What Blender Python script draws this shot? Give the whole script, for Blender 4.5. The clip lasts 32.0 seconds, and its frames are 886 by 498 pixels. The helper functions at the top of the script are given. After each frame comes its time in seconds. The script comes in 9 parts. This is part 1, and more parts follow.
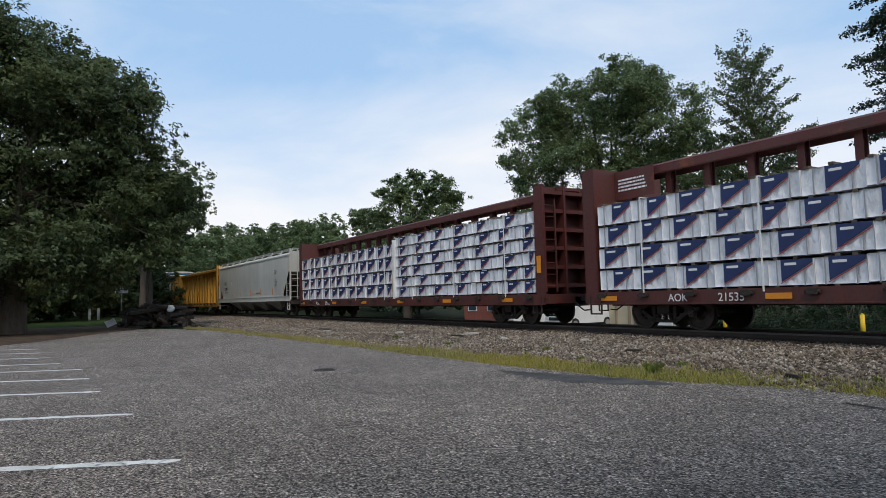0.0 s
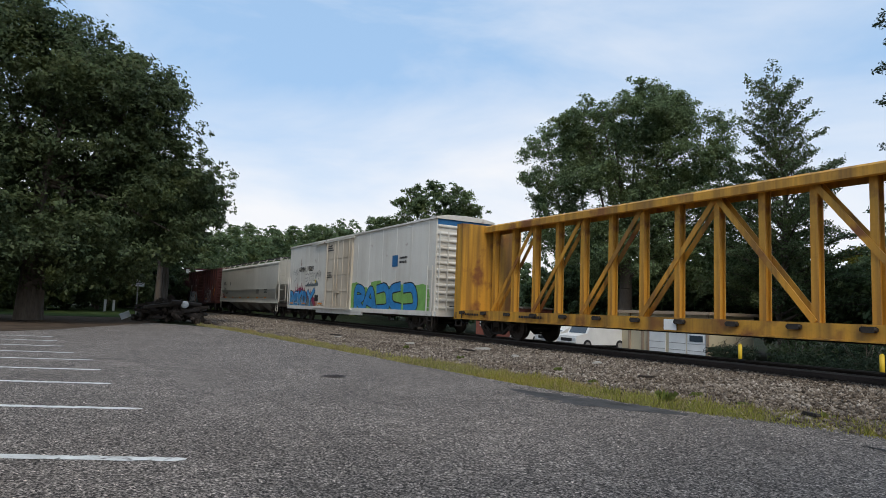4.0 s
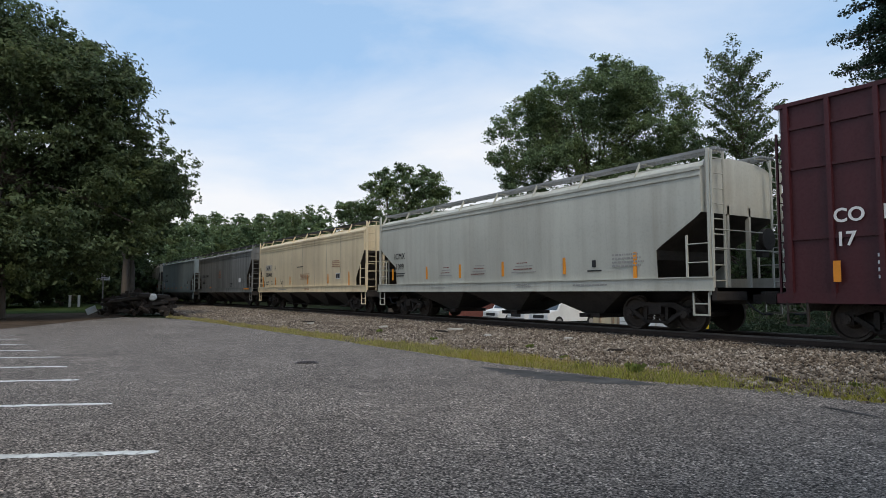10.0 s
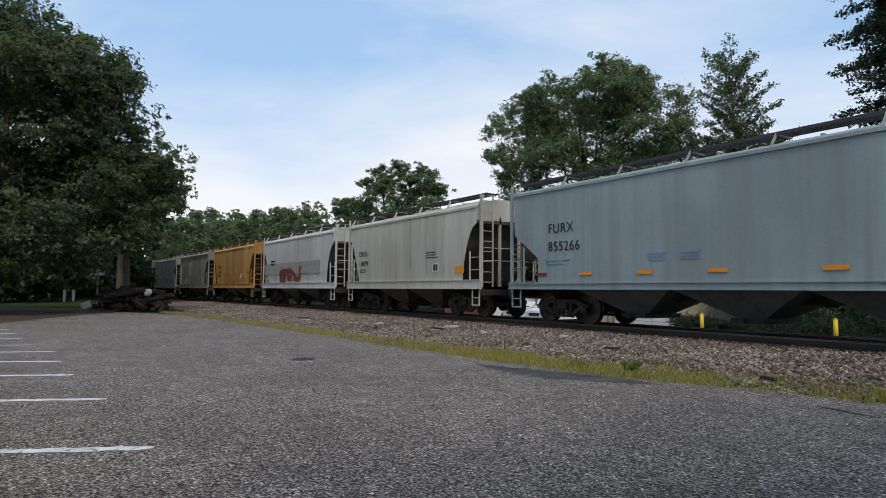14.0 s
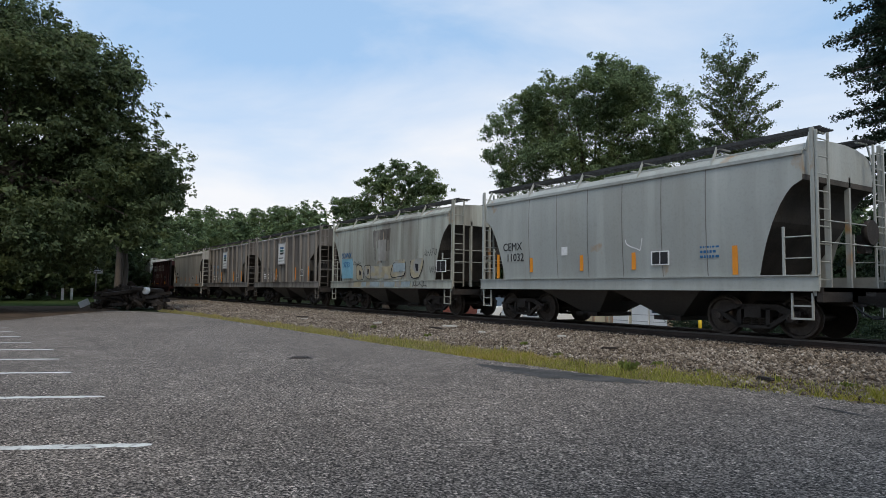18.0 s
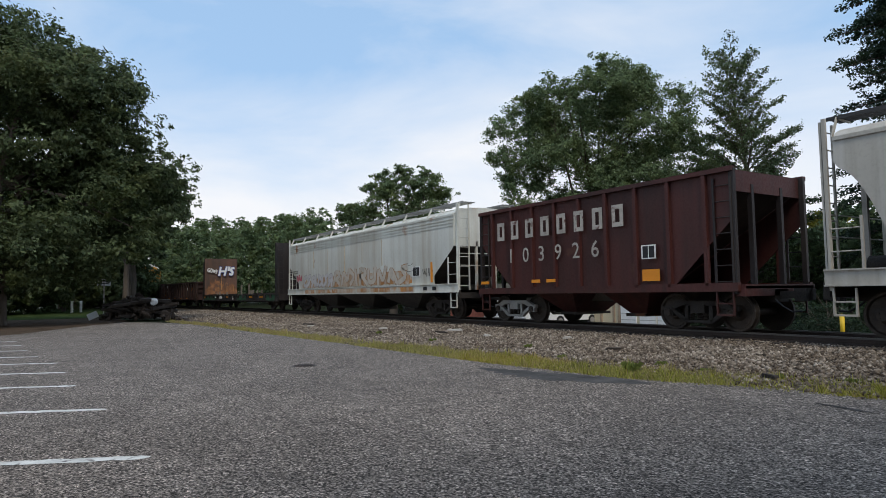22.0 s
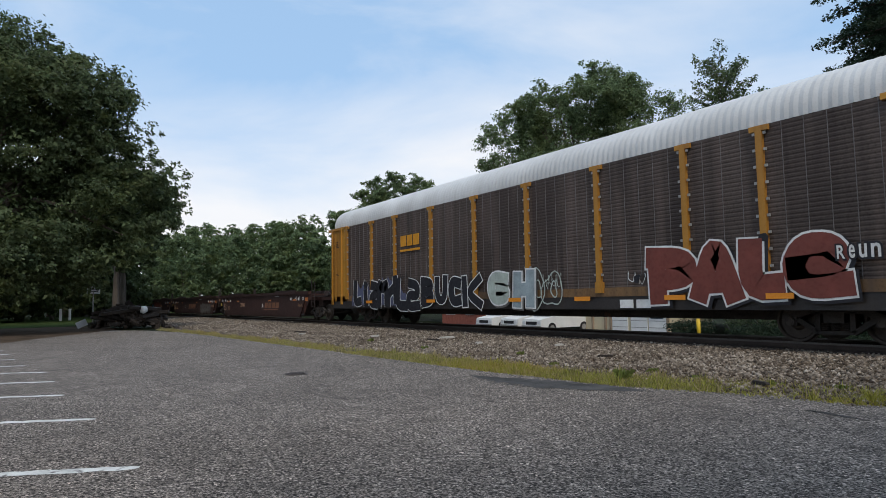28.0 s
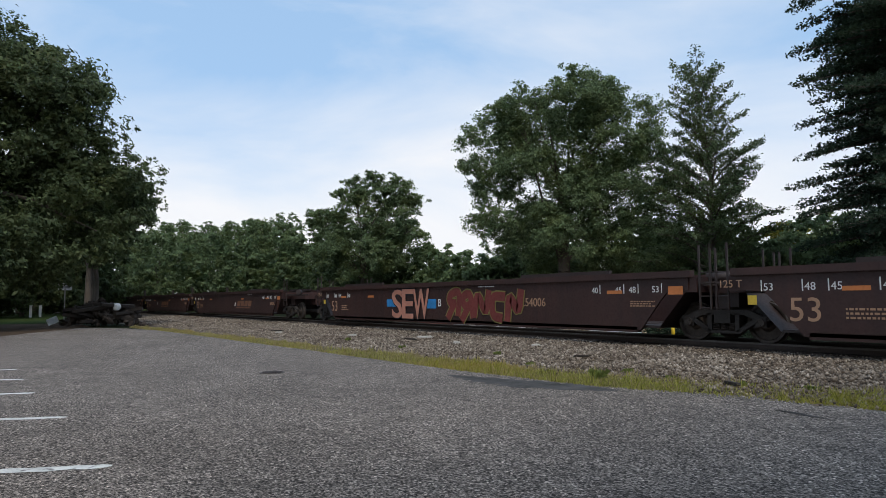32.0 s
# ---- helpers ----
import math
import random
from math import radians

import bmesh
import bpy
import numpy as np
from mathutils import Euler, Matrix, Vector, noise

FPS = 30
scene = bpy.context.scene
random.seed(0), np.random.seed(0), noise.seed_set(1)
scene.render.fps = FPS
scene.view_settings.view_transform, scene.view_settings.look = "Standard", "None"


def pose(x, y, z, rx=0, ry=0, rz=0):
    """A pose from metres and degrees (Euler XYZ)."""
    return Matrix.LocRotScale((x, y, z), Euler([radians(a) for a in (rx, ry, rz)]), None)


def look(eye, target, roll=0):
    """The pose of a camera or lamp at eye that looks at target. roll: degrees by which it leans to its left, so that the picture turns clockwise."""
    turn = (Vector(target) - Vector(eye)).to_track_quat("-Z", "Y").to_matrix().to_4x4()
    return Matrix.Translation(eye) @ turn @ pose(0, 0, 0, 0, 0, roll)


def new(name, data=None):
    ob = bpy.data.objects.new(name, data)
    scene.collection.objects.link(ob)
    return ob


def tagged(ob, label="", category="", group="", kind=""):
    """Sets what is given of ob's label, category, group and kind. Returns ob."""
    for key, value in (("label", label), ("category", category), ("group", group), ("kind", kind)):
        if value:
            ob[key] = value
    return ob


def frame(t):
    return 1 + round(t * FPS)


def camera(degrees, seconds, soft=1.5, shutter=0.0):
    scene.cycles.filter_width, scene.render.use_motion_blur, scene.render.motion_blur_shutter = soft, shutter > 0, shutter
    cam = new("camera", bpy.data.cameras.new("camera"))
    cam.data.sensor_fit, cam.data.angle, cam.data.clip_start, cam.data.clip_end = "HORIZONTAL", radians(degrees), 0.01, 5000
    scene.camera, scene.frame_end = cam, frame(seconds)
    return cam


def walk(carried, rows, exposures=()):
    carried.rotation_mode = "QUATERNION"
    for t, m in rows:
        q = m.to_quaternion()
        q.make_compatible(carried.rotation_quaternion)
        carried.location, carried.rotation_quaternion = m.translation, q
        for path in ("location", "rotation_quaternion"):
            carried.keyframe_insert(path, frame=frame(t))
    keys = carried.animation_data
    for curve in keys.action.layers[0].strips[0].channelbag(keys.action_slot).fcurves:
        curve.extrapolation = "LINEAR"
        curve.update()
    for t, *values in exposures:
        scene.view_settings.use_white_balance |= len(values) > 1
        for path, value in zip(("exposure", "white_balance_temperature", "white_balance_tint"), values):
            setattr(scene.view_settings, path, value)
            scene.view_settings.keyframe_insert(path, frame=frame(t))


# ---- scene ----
# ---------------------------------------------------------------- camera
PATH = [
    (0.0, 0.019, -0.008, 1.247, 58.73, 4.30, -1.42),
    (0.5, -0.030, 0.004, 1.257, 59.56, 3.89, 0.08),
    (1.0, -0.028, -0.001, 1.254, 59.90, 3.89, 0.10),
    (1.5, -0.038, 0.004, 1.256, 59.74, 4.02, 0.79),
    (2.0, -0.024, -0.011, 1.258, 59.84, 3.78, 2.24),
    (2.5, -0.037, -0.002, 1.258, 59.78, 3.97, 1.10),
    (3.0, -0.006, -0.014, 1.271, 61.00, 5.05, 2.08),
    (3.5, -0.037, -0.016, 1.264, 60.31, 5.27, 2.49),
    (5.5, -0.052, -0.009, 1.255, 59.28, 5.25, 0.82),
    (6.0, -0.100, 0.006, 1.242, 58.53, 4.88, 0.78),
    (6.5, -0.081, 0.011, 1.244, 58.16, 4.61, 0.70),
    (7.0, -0.051, 0.005, 1.250, 58.04, 4.51, 0.50),
    (7.5, -0.059, 0.005, 1.244, 57.94, 4.42, 0.14),
    (8.0, -0.044, 0.001, 1.247, 57.88, 4.32, 0.09),
    (8.5, -0.022, -0.002, 1.257, 57.90, 4.13, 0.12),
    (9.0, -0.043, 0.007, 1.248, 57.84, 4.12, 0.04),
    (9.5, -0.035, 0.004, 1.248, 57.62, 3.98, 0.02),
    (10.0, -0.005, 0.001, 1.256, 57.50, 3.85, -0.04),
    (10.5, -0.035, 0.004, 1.250, 57.54, 3.89, -0.10),
    (11.0, -0.053, 0.007, 1.245, 57.55, 3.87, 0.00),
    (11.5, -0.033, 0.004, 1.251, 57.57, 3.87, 0.00),
    (12.0, -0.026, 0.004, 1.250, 57.56, 3.81, -0.05),
    (12.5, -0.042, 0.005, 1.249, 57.37, 3.74, 0.20),
    (13.0, -0.050, 0.004, 1.245, 57.28, 3.69, 0.18),
    (13.5, -0.022, 0.002, 1.250, 57.20, 3.62, 0.26),
    (14.0, -0.025, -0.003, 1.255, 57.14, 3.61, 0.36),
    (14.5, 0.005, -0.008, 1.251, 57.18, 3.65, 0.31),
    (16.5, -0.017, -0.011, 1.250, 57.12, 3.64, 0.63),
    (17.0, 0.029, -0.014, 1.257, 57.16, 3.58, 0.59),
    (17.5, 0.021, -0.012, 1.257, 57.30, 3.65, 0.45),
    (18.0, -0.009, -0.007, 1.247, 57.03, 3.59, 0.58),
    (18.5, 0.024, -0.013, 1.254, 56.59, 3.38, 0.89),
    (19.0, 0.026, -0.014, 1.254, 56.62, 3.36, 0.77),
    (19.5, 0.018, -0.012, 1.253, 56.66, 3.45, 0.91),
    (20.0, 0.032, -0.012, 1.255, 56.57, 3.44, 1.03),
    (20.5, -0.008, 0.005, 1.257, 56.54, 3.42, 0.84),
    (21.0, 0.022, 0.027, 1.260, 56.92, 3.49, 0.43),
    (21.5, 0.060, 0.056, 1.262, 57.52, 3.70, -0.01),
    (22.0, 0.057, 0.092, 1.263, 57.67, 3.91, -0.81),
    (22.5, 0.114, 0.070, 1.280, 57.58, 3.86, 0.43),
    (23.0, 0.076, 0.082, 1.272, 57.44, 3.81, 0.49),
    (23.5, 0.080, 0.073, 1.265, 57.46, 3.89, 0.48),
    (24.0, 0.060, 0.083, 1.261, 57.53, 3.89, 0.35),
    (24.5, 0.090, 0.073, 1.269, 57.51, 3.81, 0.50),
    (25.0, 0.077, 0.078, 1.267, 57.58, 3.86, 0.44),
    (25.5, 0.045, 0.090, 1.272, 57.49, 3.80, 0.55),
    (27.5, 0.017, 0.096, 1.262, 57.83, 4.45, 0.12),
    (28.0, 0.055, 0.089, 1.271, 56.93, 4.53, -0.92),
    (28.5, 0.125, 0.071, 1.275, 56.75, 4.75, -0.86),
    (29.0, 0.083, 0.087, 1.276, 57.01, 4.45, -0.36),
    (29.5, 0.100, 0.082, 1.278, 57.02, 4.52, -1.14),
    (30.0, 0.035, 0.097, 1.268, 57.05, 4.34, -0.74),
    (30.5, 0.070, 0.089, 1.267, 56.19, 4.49, -0.60),
    (31.0, 0.102, 0.076, 1.269, 55.80, 4.47, -0.36),
    (31.5, 0.094, 0.078, 1.281, 55.54, 4.56, -0.45),
    (32.0, 0.078, 0.076, 1.266, 55.03, 4.49, -0.44),
]


def camera_rows():
    rows = []
    for t, x, y, z, yaw, pitch, roll in PATH:
        a, b = radians(yaw), radians(pitch)
        ahead = Vector((-math.sin(a) * math.cos(b), math.cos(a) * math.cos(b), math.sin(b)))
        rows.append((t, look(Vector((x, y, z)), Vector((x, y, z)) + ahead, roll)))
    return rows


cam = camera(68.8, 32.0, soft=0.55)
walk(cam, camera_rows())

# ---------------------------------------------------------------- light
EXPOSURE = 0.68
scene.view_settings.exposure = EXPOSURE
SUN_EL, SUN_AZ = 51.0, 112.0


def make_world():
    w = bpy.data.worlds.new("sky")
    scene.world = w
    w.use_nodes = True
    nt = w.node_tree
    nt.nodes.clear()
    out = nt.nodes.new("ShaderNodeOutputWorld")
    bg = nt.nodes.new("ShaderNodeBackground")
    sky = nt.nodes.new("ShaderNodeTexSky")
    sky.sky_type = "NISHITA"
    sky.sun_disc = False
    sky.sun_elevation = radians(SUN_EL)
    sky.sun_rotation = radians(SUN_AZ)
    sky.air_density, sky.dust_density, sky.ozone_density = 1.0, 1.0, 1.6
    co = nt.nodes.new("ShaderNodeTexCoord")
    mp = nt.nodes.new("ShaderNodeMapping")
    mp.inputs["Scale"].default_value = (1.0, 1.0, 3.6)
    mp.inputs["Location"].default_value = (0.9, 2.3, 0.2)
    mp.inputs["Rotation"].default_value = (0.2, 0.25, 0.4)
    nz = nt.nodes.new("ShaderNodeTexNoise")
    nz.inputs["Scale"].default_value = 1.7
    nz.inputs["Detail"].default_value = 7
    nz.inputs["Roughness"].default_value = 0.55
    nz.inputs["Distortion"].default_value = 0.4
    rp = nt.nodes.new("ShaderNodeValToRGB")
    rp.color_ramp.elements[0].position, rp.color_ramp.elements[1].position = 0.42, 0.7
    rp.color_ramp.elements[0].color = (0.0, 0.0, 0.0, 1)
    rp.color_ramp.elements[1].color = (0.6, 0.6, 0.6, 1)
    sep = nt.nodes.new("ShaderNodeSeparateXYZ")
    haze = nt.nodes.new("ShaderNodeMapRange")
    haze.inputs["From Min"].default_value, haze.inputs["From Max"].default_value = 0.06, 0.37
    haze.inputs["To Min"].default_value, haze.inputs["To Max"].default_value = 0.95, 0.0
    mx = nt.nodes.new("ShaderNodeMath")
    mx.operation = "MAXIMUM"
    cloud = nt.nodes.new("ShaderNodeMix")
    cloud.data_type = "RGBA"
    cloud.inputs["B"].default_value = CLOUD
    L = nt.links.new
    L(co.outputs["Generated"], mp.inputs["Vector"])
    L(mp.outputs["Vector"], nz.inputs["Vector"])
    L(nz.outputs["Fac"], rp.inputs["Fac"])
    L(co.outputs["Generated"], sep.inputs[0])
    bank = nt.nodes.new("ShaderNodeMath")
    bank.operation = "MULTIPLY_ADD"
    bank.inputs[1].default_value, bank.inputs[2].default_value = -0.55, 0.26
    rise = nt.nodes.new("ShaderNodeMath")
    L(nz.outputs["Fac"], bank.inputs[0])
    L(sep.outputs["Z"], rise.inputs[0])
    L(bank.outputs[0], rise.inputs[1])
    L(rise.outputs[0], haze.inputs["Value"])
    L(rp.outputs["Color"], mx.inputs[0])
    L(haze.outputs["Result"], mx.inputs[1])
    L(mx.outputs[0], cloud.inputs["Factor"])
    thin = nt.nodes.new("ShaderNodeMix")
    thin.data_type = "RGBA"
    thin.inputs["Factor"].default_value = 0.85
    thin.inputs["B"].default_value = VEIL
    L(sky.outputs["Color"], thin.inputs["A"])
    L(thin.outputs["Result"], cloud.inputs["A"])
    L(cloud.outputs["Result"], bg.inputs["Color"])
    bg.inputs["Strength"].default_value = SKY_STRENGTH
    L(bg.outputs[0], out.inputs[0])


VEIL = (1.57, 2.42, 3.55, 1)
CLOUD, SKY_STRENGTH = (3.95, 3.98, 4.1, 1), 0.15
make_world()
sun = new("sun", bpy.data.lights.new("sun", "SUN"))
sun.data.energy, sun.data.angle, sun.data.color = 1.12, radians(18), (1.0, 0.9, 0.76)
_a, _e = radians(SUN_AZ), radians(SUN_EL)
sun.matrix_world = look((0, 0, 30), Vector((0, 0, 30)) - Vector((math.sin(_a) * math.cos(_e), math.cos(_a) * math.cos(_e), math.sin(_e))))


# ---------------------------------------------------------------- materials
def surface(name, color, rough=0.6, metal=0.0, var=0.18, scale=1.2, fine=30.0, bump=0.15, streak=0.0, dirt=(0.05, 0.04, 0.032),
            rust=0.0, rust_color=(0.19, 0.065, 0.02), island=0.0, obrand=0.0, stretch=(1, 1, 1), spec=0.4, pale=0.0, mottle=None, bump_dist=0.01):
    m = bpy.data.materials.new(name)
    m.use_nodes = True
    nt = m.node_tree
    N, L = nt.nodes.new, nt.links.new
    bs = nt.nodes["Principled BSDF"]
    bs.inputs["Roughness"].default_value = rough
    bs.inputs["Metallic"].default_value = metal
    bs.inputs["Specular IOR Level"].default_value = spec
    co = N("ShaderNodeTexCoord")
    mp = N("ShaderNodeMapping")
    mp.inputs["Scale"].default_value = stretch
    L(co.outputs["Object"], mp.inputs["Vector"])

    def noise_at(sc, detail=4, src=mp):
        n = N("ShaderNodeTexNoise")
        n.inputs["Scale"].default_value = sc
        n.inputs["Detail"].default_value = detail
        L(src.outputs["Vector"], n.inputs["Vector"])
        return n

    def mixer(a, b, fac, mode="MIX"):
        x = N("ShaderNodeMix")
        x.data_type, x.blend_type = "RGBA", mode
        for sock, v in (("A", a), ("B", b), ("Factor", fac)):
            if isinstance(v, (tuple, list)):
                x.inputs[sock].default_value = (*v, 1)
            elif isinstance(v, (int, float)):
                x.inputs[sock].default_value = v
            else:
                L(v, x.inputs[sock])
        return x.outputs["Result"]

    def ramp(src, lo, hi, a=0.0, b=1.0):
        r = N("ShaderNodeMapRange")
        r.inputs["From Min"].default_value, r.inputs["From Max"].default_value = lo, hi
        r.inputs["To Min"].default_value, r.inputs["To Max"].default_value = a, b
        L(src, r.inputs["Value"])
        return r.outputs["Result"]

    big, small = noise_at(scale), noise_at(fine, 3)
    col = mixer(tuple(c * (1 - var) for c in color), tuple(min(1, c * (1 + var)) for c in color), ramp(big.outputs["Fac"], 0.3, 0.7))
    col = mixer(col, mixer(col, (0.45, 0.45, 0.45), 1.0, "MULTIPLY"), ramp(small.outputs["Fac"], 0.5, 0.8, 0, min(1, var * 2.0)))
    if mottle:
        mo = noise_at(mottle[1], 5)
        col = mixer(col, mottle[0], ramp(mo.outputs["Fac"], mottle[2], mottle[2] + 0.12))
    if streak:
        ms = N("ShaderNodeMapping")
        ms.inputs["Scale"].default_value = (3.2, 3.2, 0.16)
        L(co.outputs["Object"], ms.inputs["Vector"])
        st = noise_at(1.0, 6, ms)
        col = mixer(col, dirt, ramp(st.outputs["Fac"], 0.46, 0.7, 0, streak))
        mb = N("ShaderNodeMapping")
        mb.inputs["Scale"].default_value = (0.8, 0.8, 0.22)
        mb.inputs["Location"].default_value = (3.1, 1.7, 0.4)
        L(co.outputs["Object"], mb.inputs["Vector"])
        wide_st = noise_at(1.0, 5, mb)
        col = mixer(col, dirt, ramp(wide_st.outputs["Fac"], 0.45, 0.66, 0, streak * 0.75))
        if pale:
            mq = N("ShaderNodeMapping")
            mq.inputs["Scale"].default_value = (2.4, 2.4, 0.2)
            mq.inputs["Location"].default_value = (7.3, 5.1, 2.2)
            L(co.outputs["Object"], mq.inputs["Vector"])
            pq = noise_at(1.0, 6, mq)
            col = mixer(col, tuple(min(0.6, c * 1.55) for c in color), ramp(pq.outputs["Fac"], 0.5, 0.7, 0, pale))
        mt = N("ShaderNodeMapping")
        mt.inputs["Scale"].default_value = (11, 11, 0.35)
        L(co.outputs["Object"], mt.inputs["Vector"])
        thin = noise_at(1.0, 3, mt)
        col = mixer(col, dirt, ramp(thin.outputs["Fac"], 0.56, 0.74, 0, streak * 0.35))
    if rust:
        rn = noise_at(0.9, 8)
        col = mixer(col, rust_color, ramp(rn.outputs["Fac"], 0.68 - rust * 0.25, 0.76 - rust * 0.22))
    if island:
        g = N("ShaderNodeNewGeometry")
        col = mixer(col, tuple(min(1, c * 2.7) for c in color), ramp(g.outputs["Random Per Island"], 0, 1, 0, island))
    if obrand:
        o = N("ShaderNodeObjectInfo")
        col = mixer(col, mixer(col, (0.35, 0.35, 0.35), 1.0, "MULTIPLY"), ramp(o.outputs["Random"], 0, 1, 0, obrand))
    L(col, bs.inputs["Base Color"])
    if bump:
        bp = N("ShaderNodeBump")
        bp.inputs["Strength"].default_value = bump
        bp.inputs["Distance"].default_value = bump_dist
        L(small.outputs["Fac"], bp.inputs["Height"])
        L(bp.outputs["Normal"], bs.inputs["Normal"])
    if rough < 0.95:
        L(ramp(small.outputs["Fac"], 0.3, 0.7, max(0, rough - 0.08), min(1, rough + 0.12)), bs.inputs["Roughness"])
    return m


def leaf_material(name, color, bright=0.5):
    m = bpy.data.materials.new(name)
    m.use_nodes = True
    nt = m.node_tree
    N, L = nt.nodes.new, nt.links.new
    bs = nt.nodes["Principled BSDF"]
    bs.inputs["Roughness"].default_value = 0.55
    bs.inputs["Specular IOR Level"].default_value = 0.25
    g = N("ShaderNodeNewGeometry")
    mr = N("ShaderNodeMapRange")
    mr.inputs["To Min"].default_value, mr.inputs["To Max"].default_value = 0.0, 1.0
    L(g.outputs["Random Per Island"], mr.inputs["Value"])
    co = N("ShaderNodeTexCoord")
    nz = N("ShaderNodeTexNoise")
    nz.inputs["Scale"].default_value = 0.45
    L(co.outputs["Object"], nz.inputs["Vector"])
    a = N("ShaderNodeMix")
    a.data_type = "RGBA"
    a.inputs["A"].default_value = (*[c * 0.55 for c in color], 1)
    a.inputs["B"].default_value = (*[c * (1 + bright) for c in color], 1)
    L(mr.outputs["Result"], a.inputs["Factor"])
    b = N("ShaderNodeMix")
    b.data_type = "RGBA"
    b.inputs["B"].default_value = (color[0] * 1.5, color[1] * 1.25, color[2] * 0.6, 1)
    mr2 = N("ShaderNodeMapRange")
    mr2.inputs["From Min"].default_value, mr2.inputs["From Max"].default_value = 0.45, 0.7
    mr2.inputs["To Max"].default_value = 0.4
    L(nz.outputs["Fac"], mr2.inputs["Value"])
    L(mr2.outputs["Result"], b.inputs["Factor"])
    L(a.outputs["Result"], b.inputs["A"])
    L(b.outputs["Result"], bs.inputs["Base Color"])
    tr = N("ShaderNodeBsdfTranslucent")
    L(b.outputs["Result"], tr.inputs["Color"])
    ms = N("ShaderNodeMixShader")
    ms.inputs[0].default_value = 0.5
    L(bs.outputs[0], ms.inputs[1])
    L(tr.outputs[0], ms.inputs[2])
    L(ms.outputs[0], nt.nodes["Material Output"].inputs["Surface"])
    return m


def asphalt_material():
    """Worn asphalt: pale aggregate in a dark binder, with broad wear and cloudy stains."""
    m = bpy.data.materials.new("asphalt")
    m.use_nodes = True
    nt = m.node_tree
    N, L = nt.nodes.new, nt.links.new
    bs = nt.nodes["Principled BSDF"]
    bs.inputs["Roughness"].default_value = 0.9
    bs.inputs["Specular IOR Level"].default_value = 0.15
    co = N("ShaderNodeTexCoord")

    def tex(sc, detail, rough=0.6):
        n = N("ShaderNodeTexNoise")
        n.inputs["Scale"].default_value, n.inputs["Detail"].default_value, n.inputs["Roughness"].default_value = sc, detail, rough
        L(co.outputs["Object"], n.inputs["Vector"])
        return n.outputs["Fac"]

    def ramp(src, lo, hi, a, b):
        r = N("ShaderNodeMapRange")
        for k, v in (("From Min", lo), ("From Max", hi), ("To Min", a), ("To Max", b)):
            r.inputs[k].default_value = v
        L(src, r.inputs["Value"])
        return r.outputs["Result"]

    def times(a, b):
        x = N("ShaderNodeMath")
        x.operation = "MULTIPLY"
        L(a, x.inputs[0])
        L(b, x.inputs[1])
        return x.outputs[0]

    grain = times(ramp(tex(52, 2, 0.75), 0.38, 0.62, 0.015, 0.26), ramp(tex(22, 3, 0.7), 0.35, 0.65, 0.68, 1.34))
    chips = N("ShaderNodeTexVoronoi")
    chips.inputs["Scale"].default_value = 50
    L(co.outputs["Object"], chips.inputs["Vector"])
    sep = N("ShaderNodeSeparateColor")
    L(chips.outputs["Color"], sep.inputs[0])
    chip = times(ramp(sep.outputs[0], 0.0, 1.0, 0.2, 1.75), ramp(sep.outputs[1], 0.72, 1.0, 1.0, 2.1))
    broad = ramp(tex(0.45, 5), 0.3, 0.7, 0.8, 1.2)
    patchy = ramp(tex(2.6, 4), 0.35, 0.65, 0.85, 1.13)
    v = times(times(times(grain, chip), broad), patchy)
    comb = N("ShaderNodeCombineColor")
    for i, k in enumerate((1.06, 0.915, 0.8)):
        g = N("ShaderNodeMath")
        g.operation = "MULTIPLY"
        g.inputs[1].default_value = k
        L(v, g.inputs[0])
        L(g.outputs[0], comb.inputs[i])
    L(comb.outputs[0], bs.inputs["Base Color"])
    bp = N("ShaderNodeBump")
    bp.inputs["Strength"].default_value, bp.inputs["Distance"].default_value = 0.7, 0.012
    L(grain, bp.inputs["Height"])
    L(bp.outputs["Normal"], bs.inputs["Normal"])
    return m


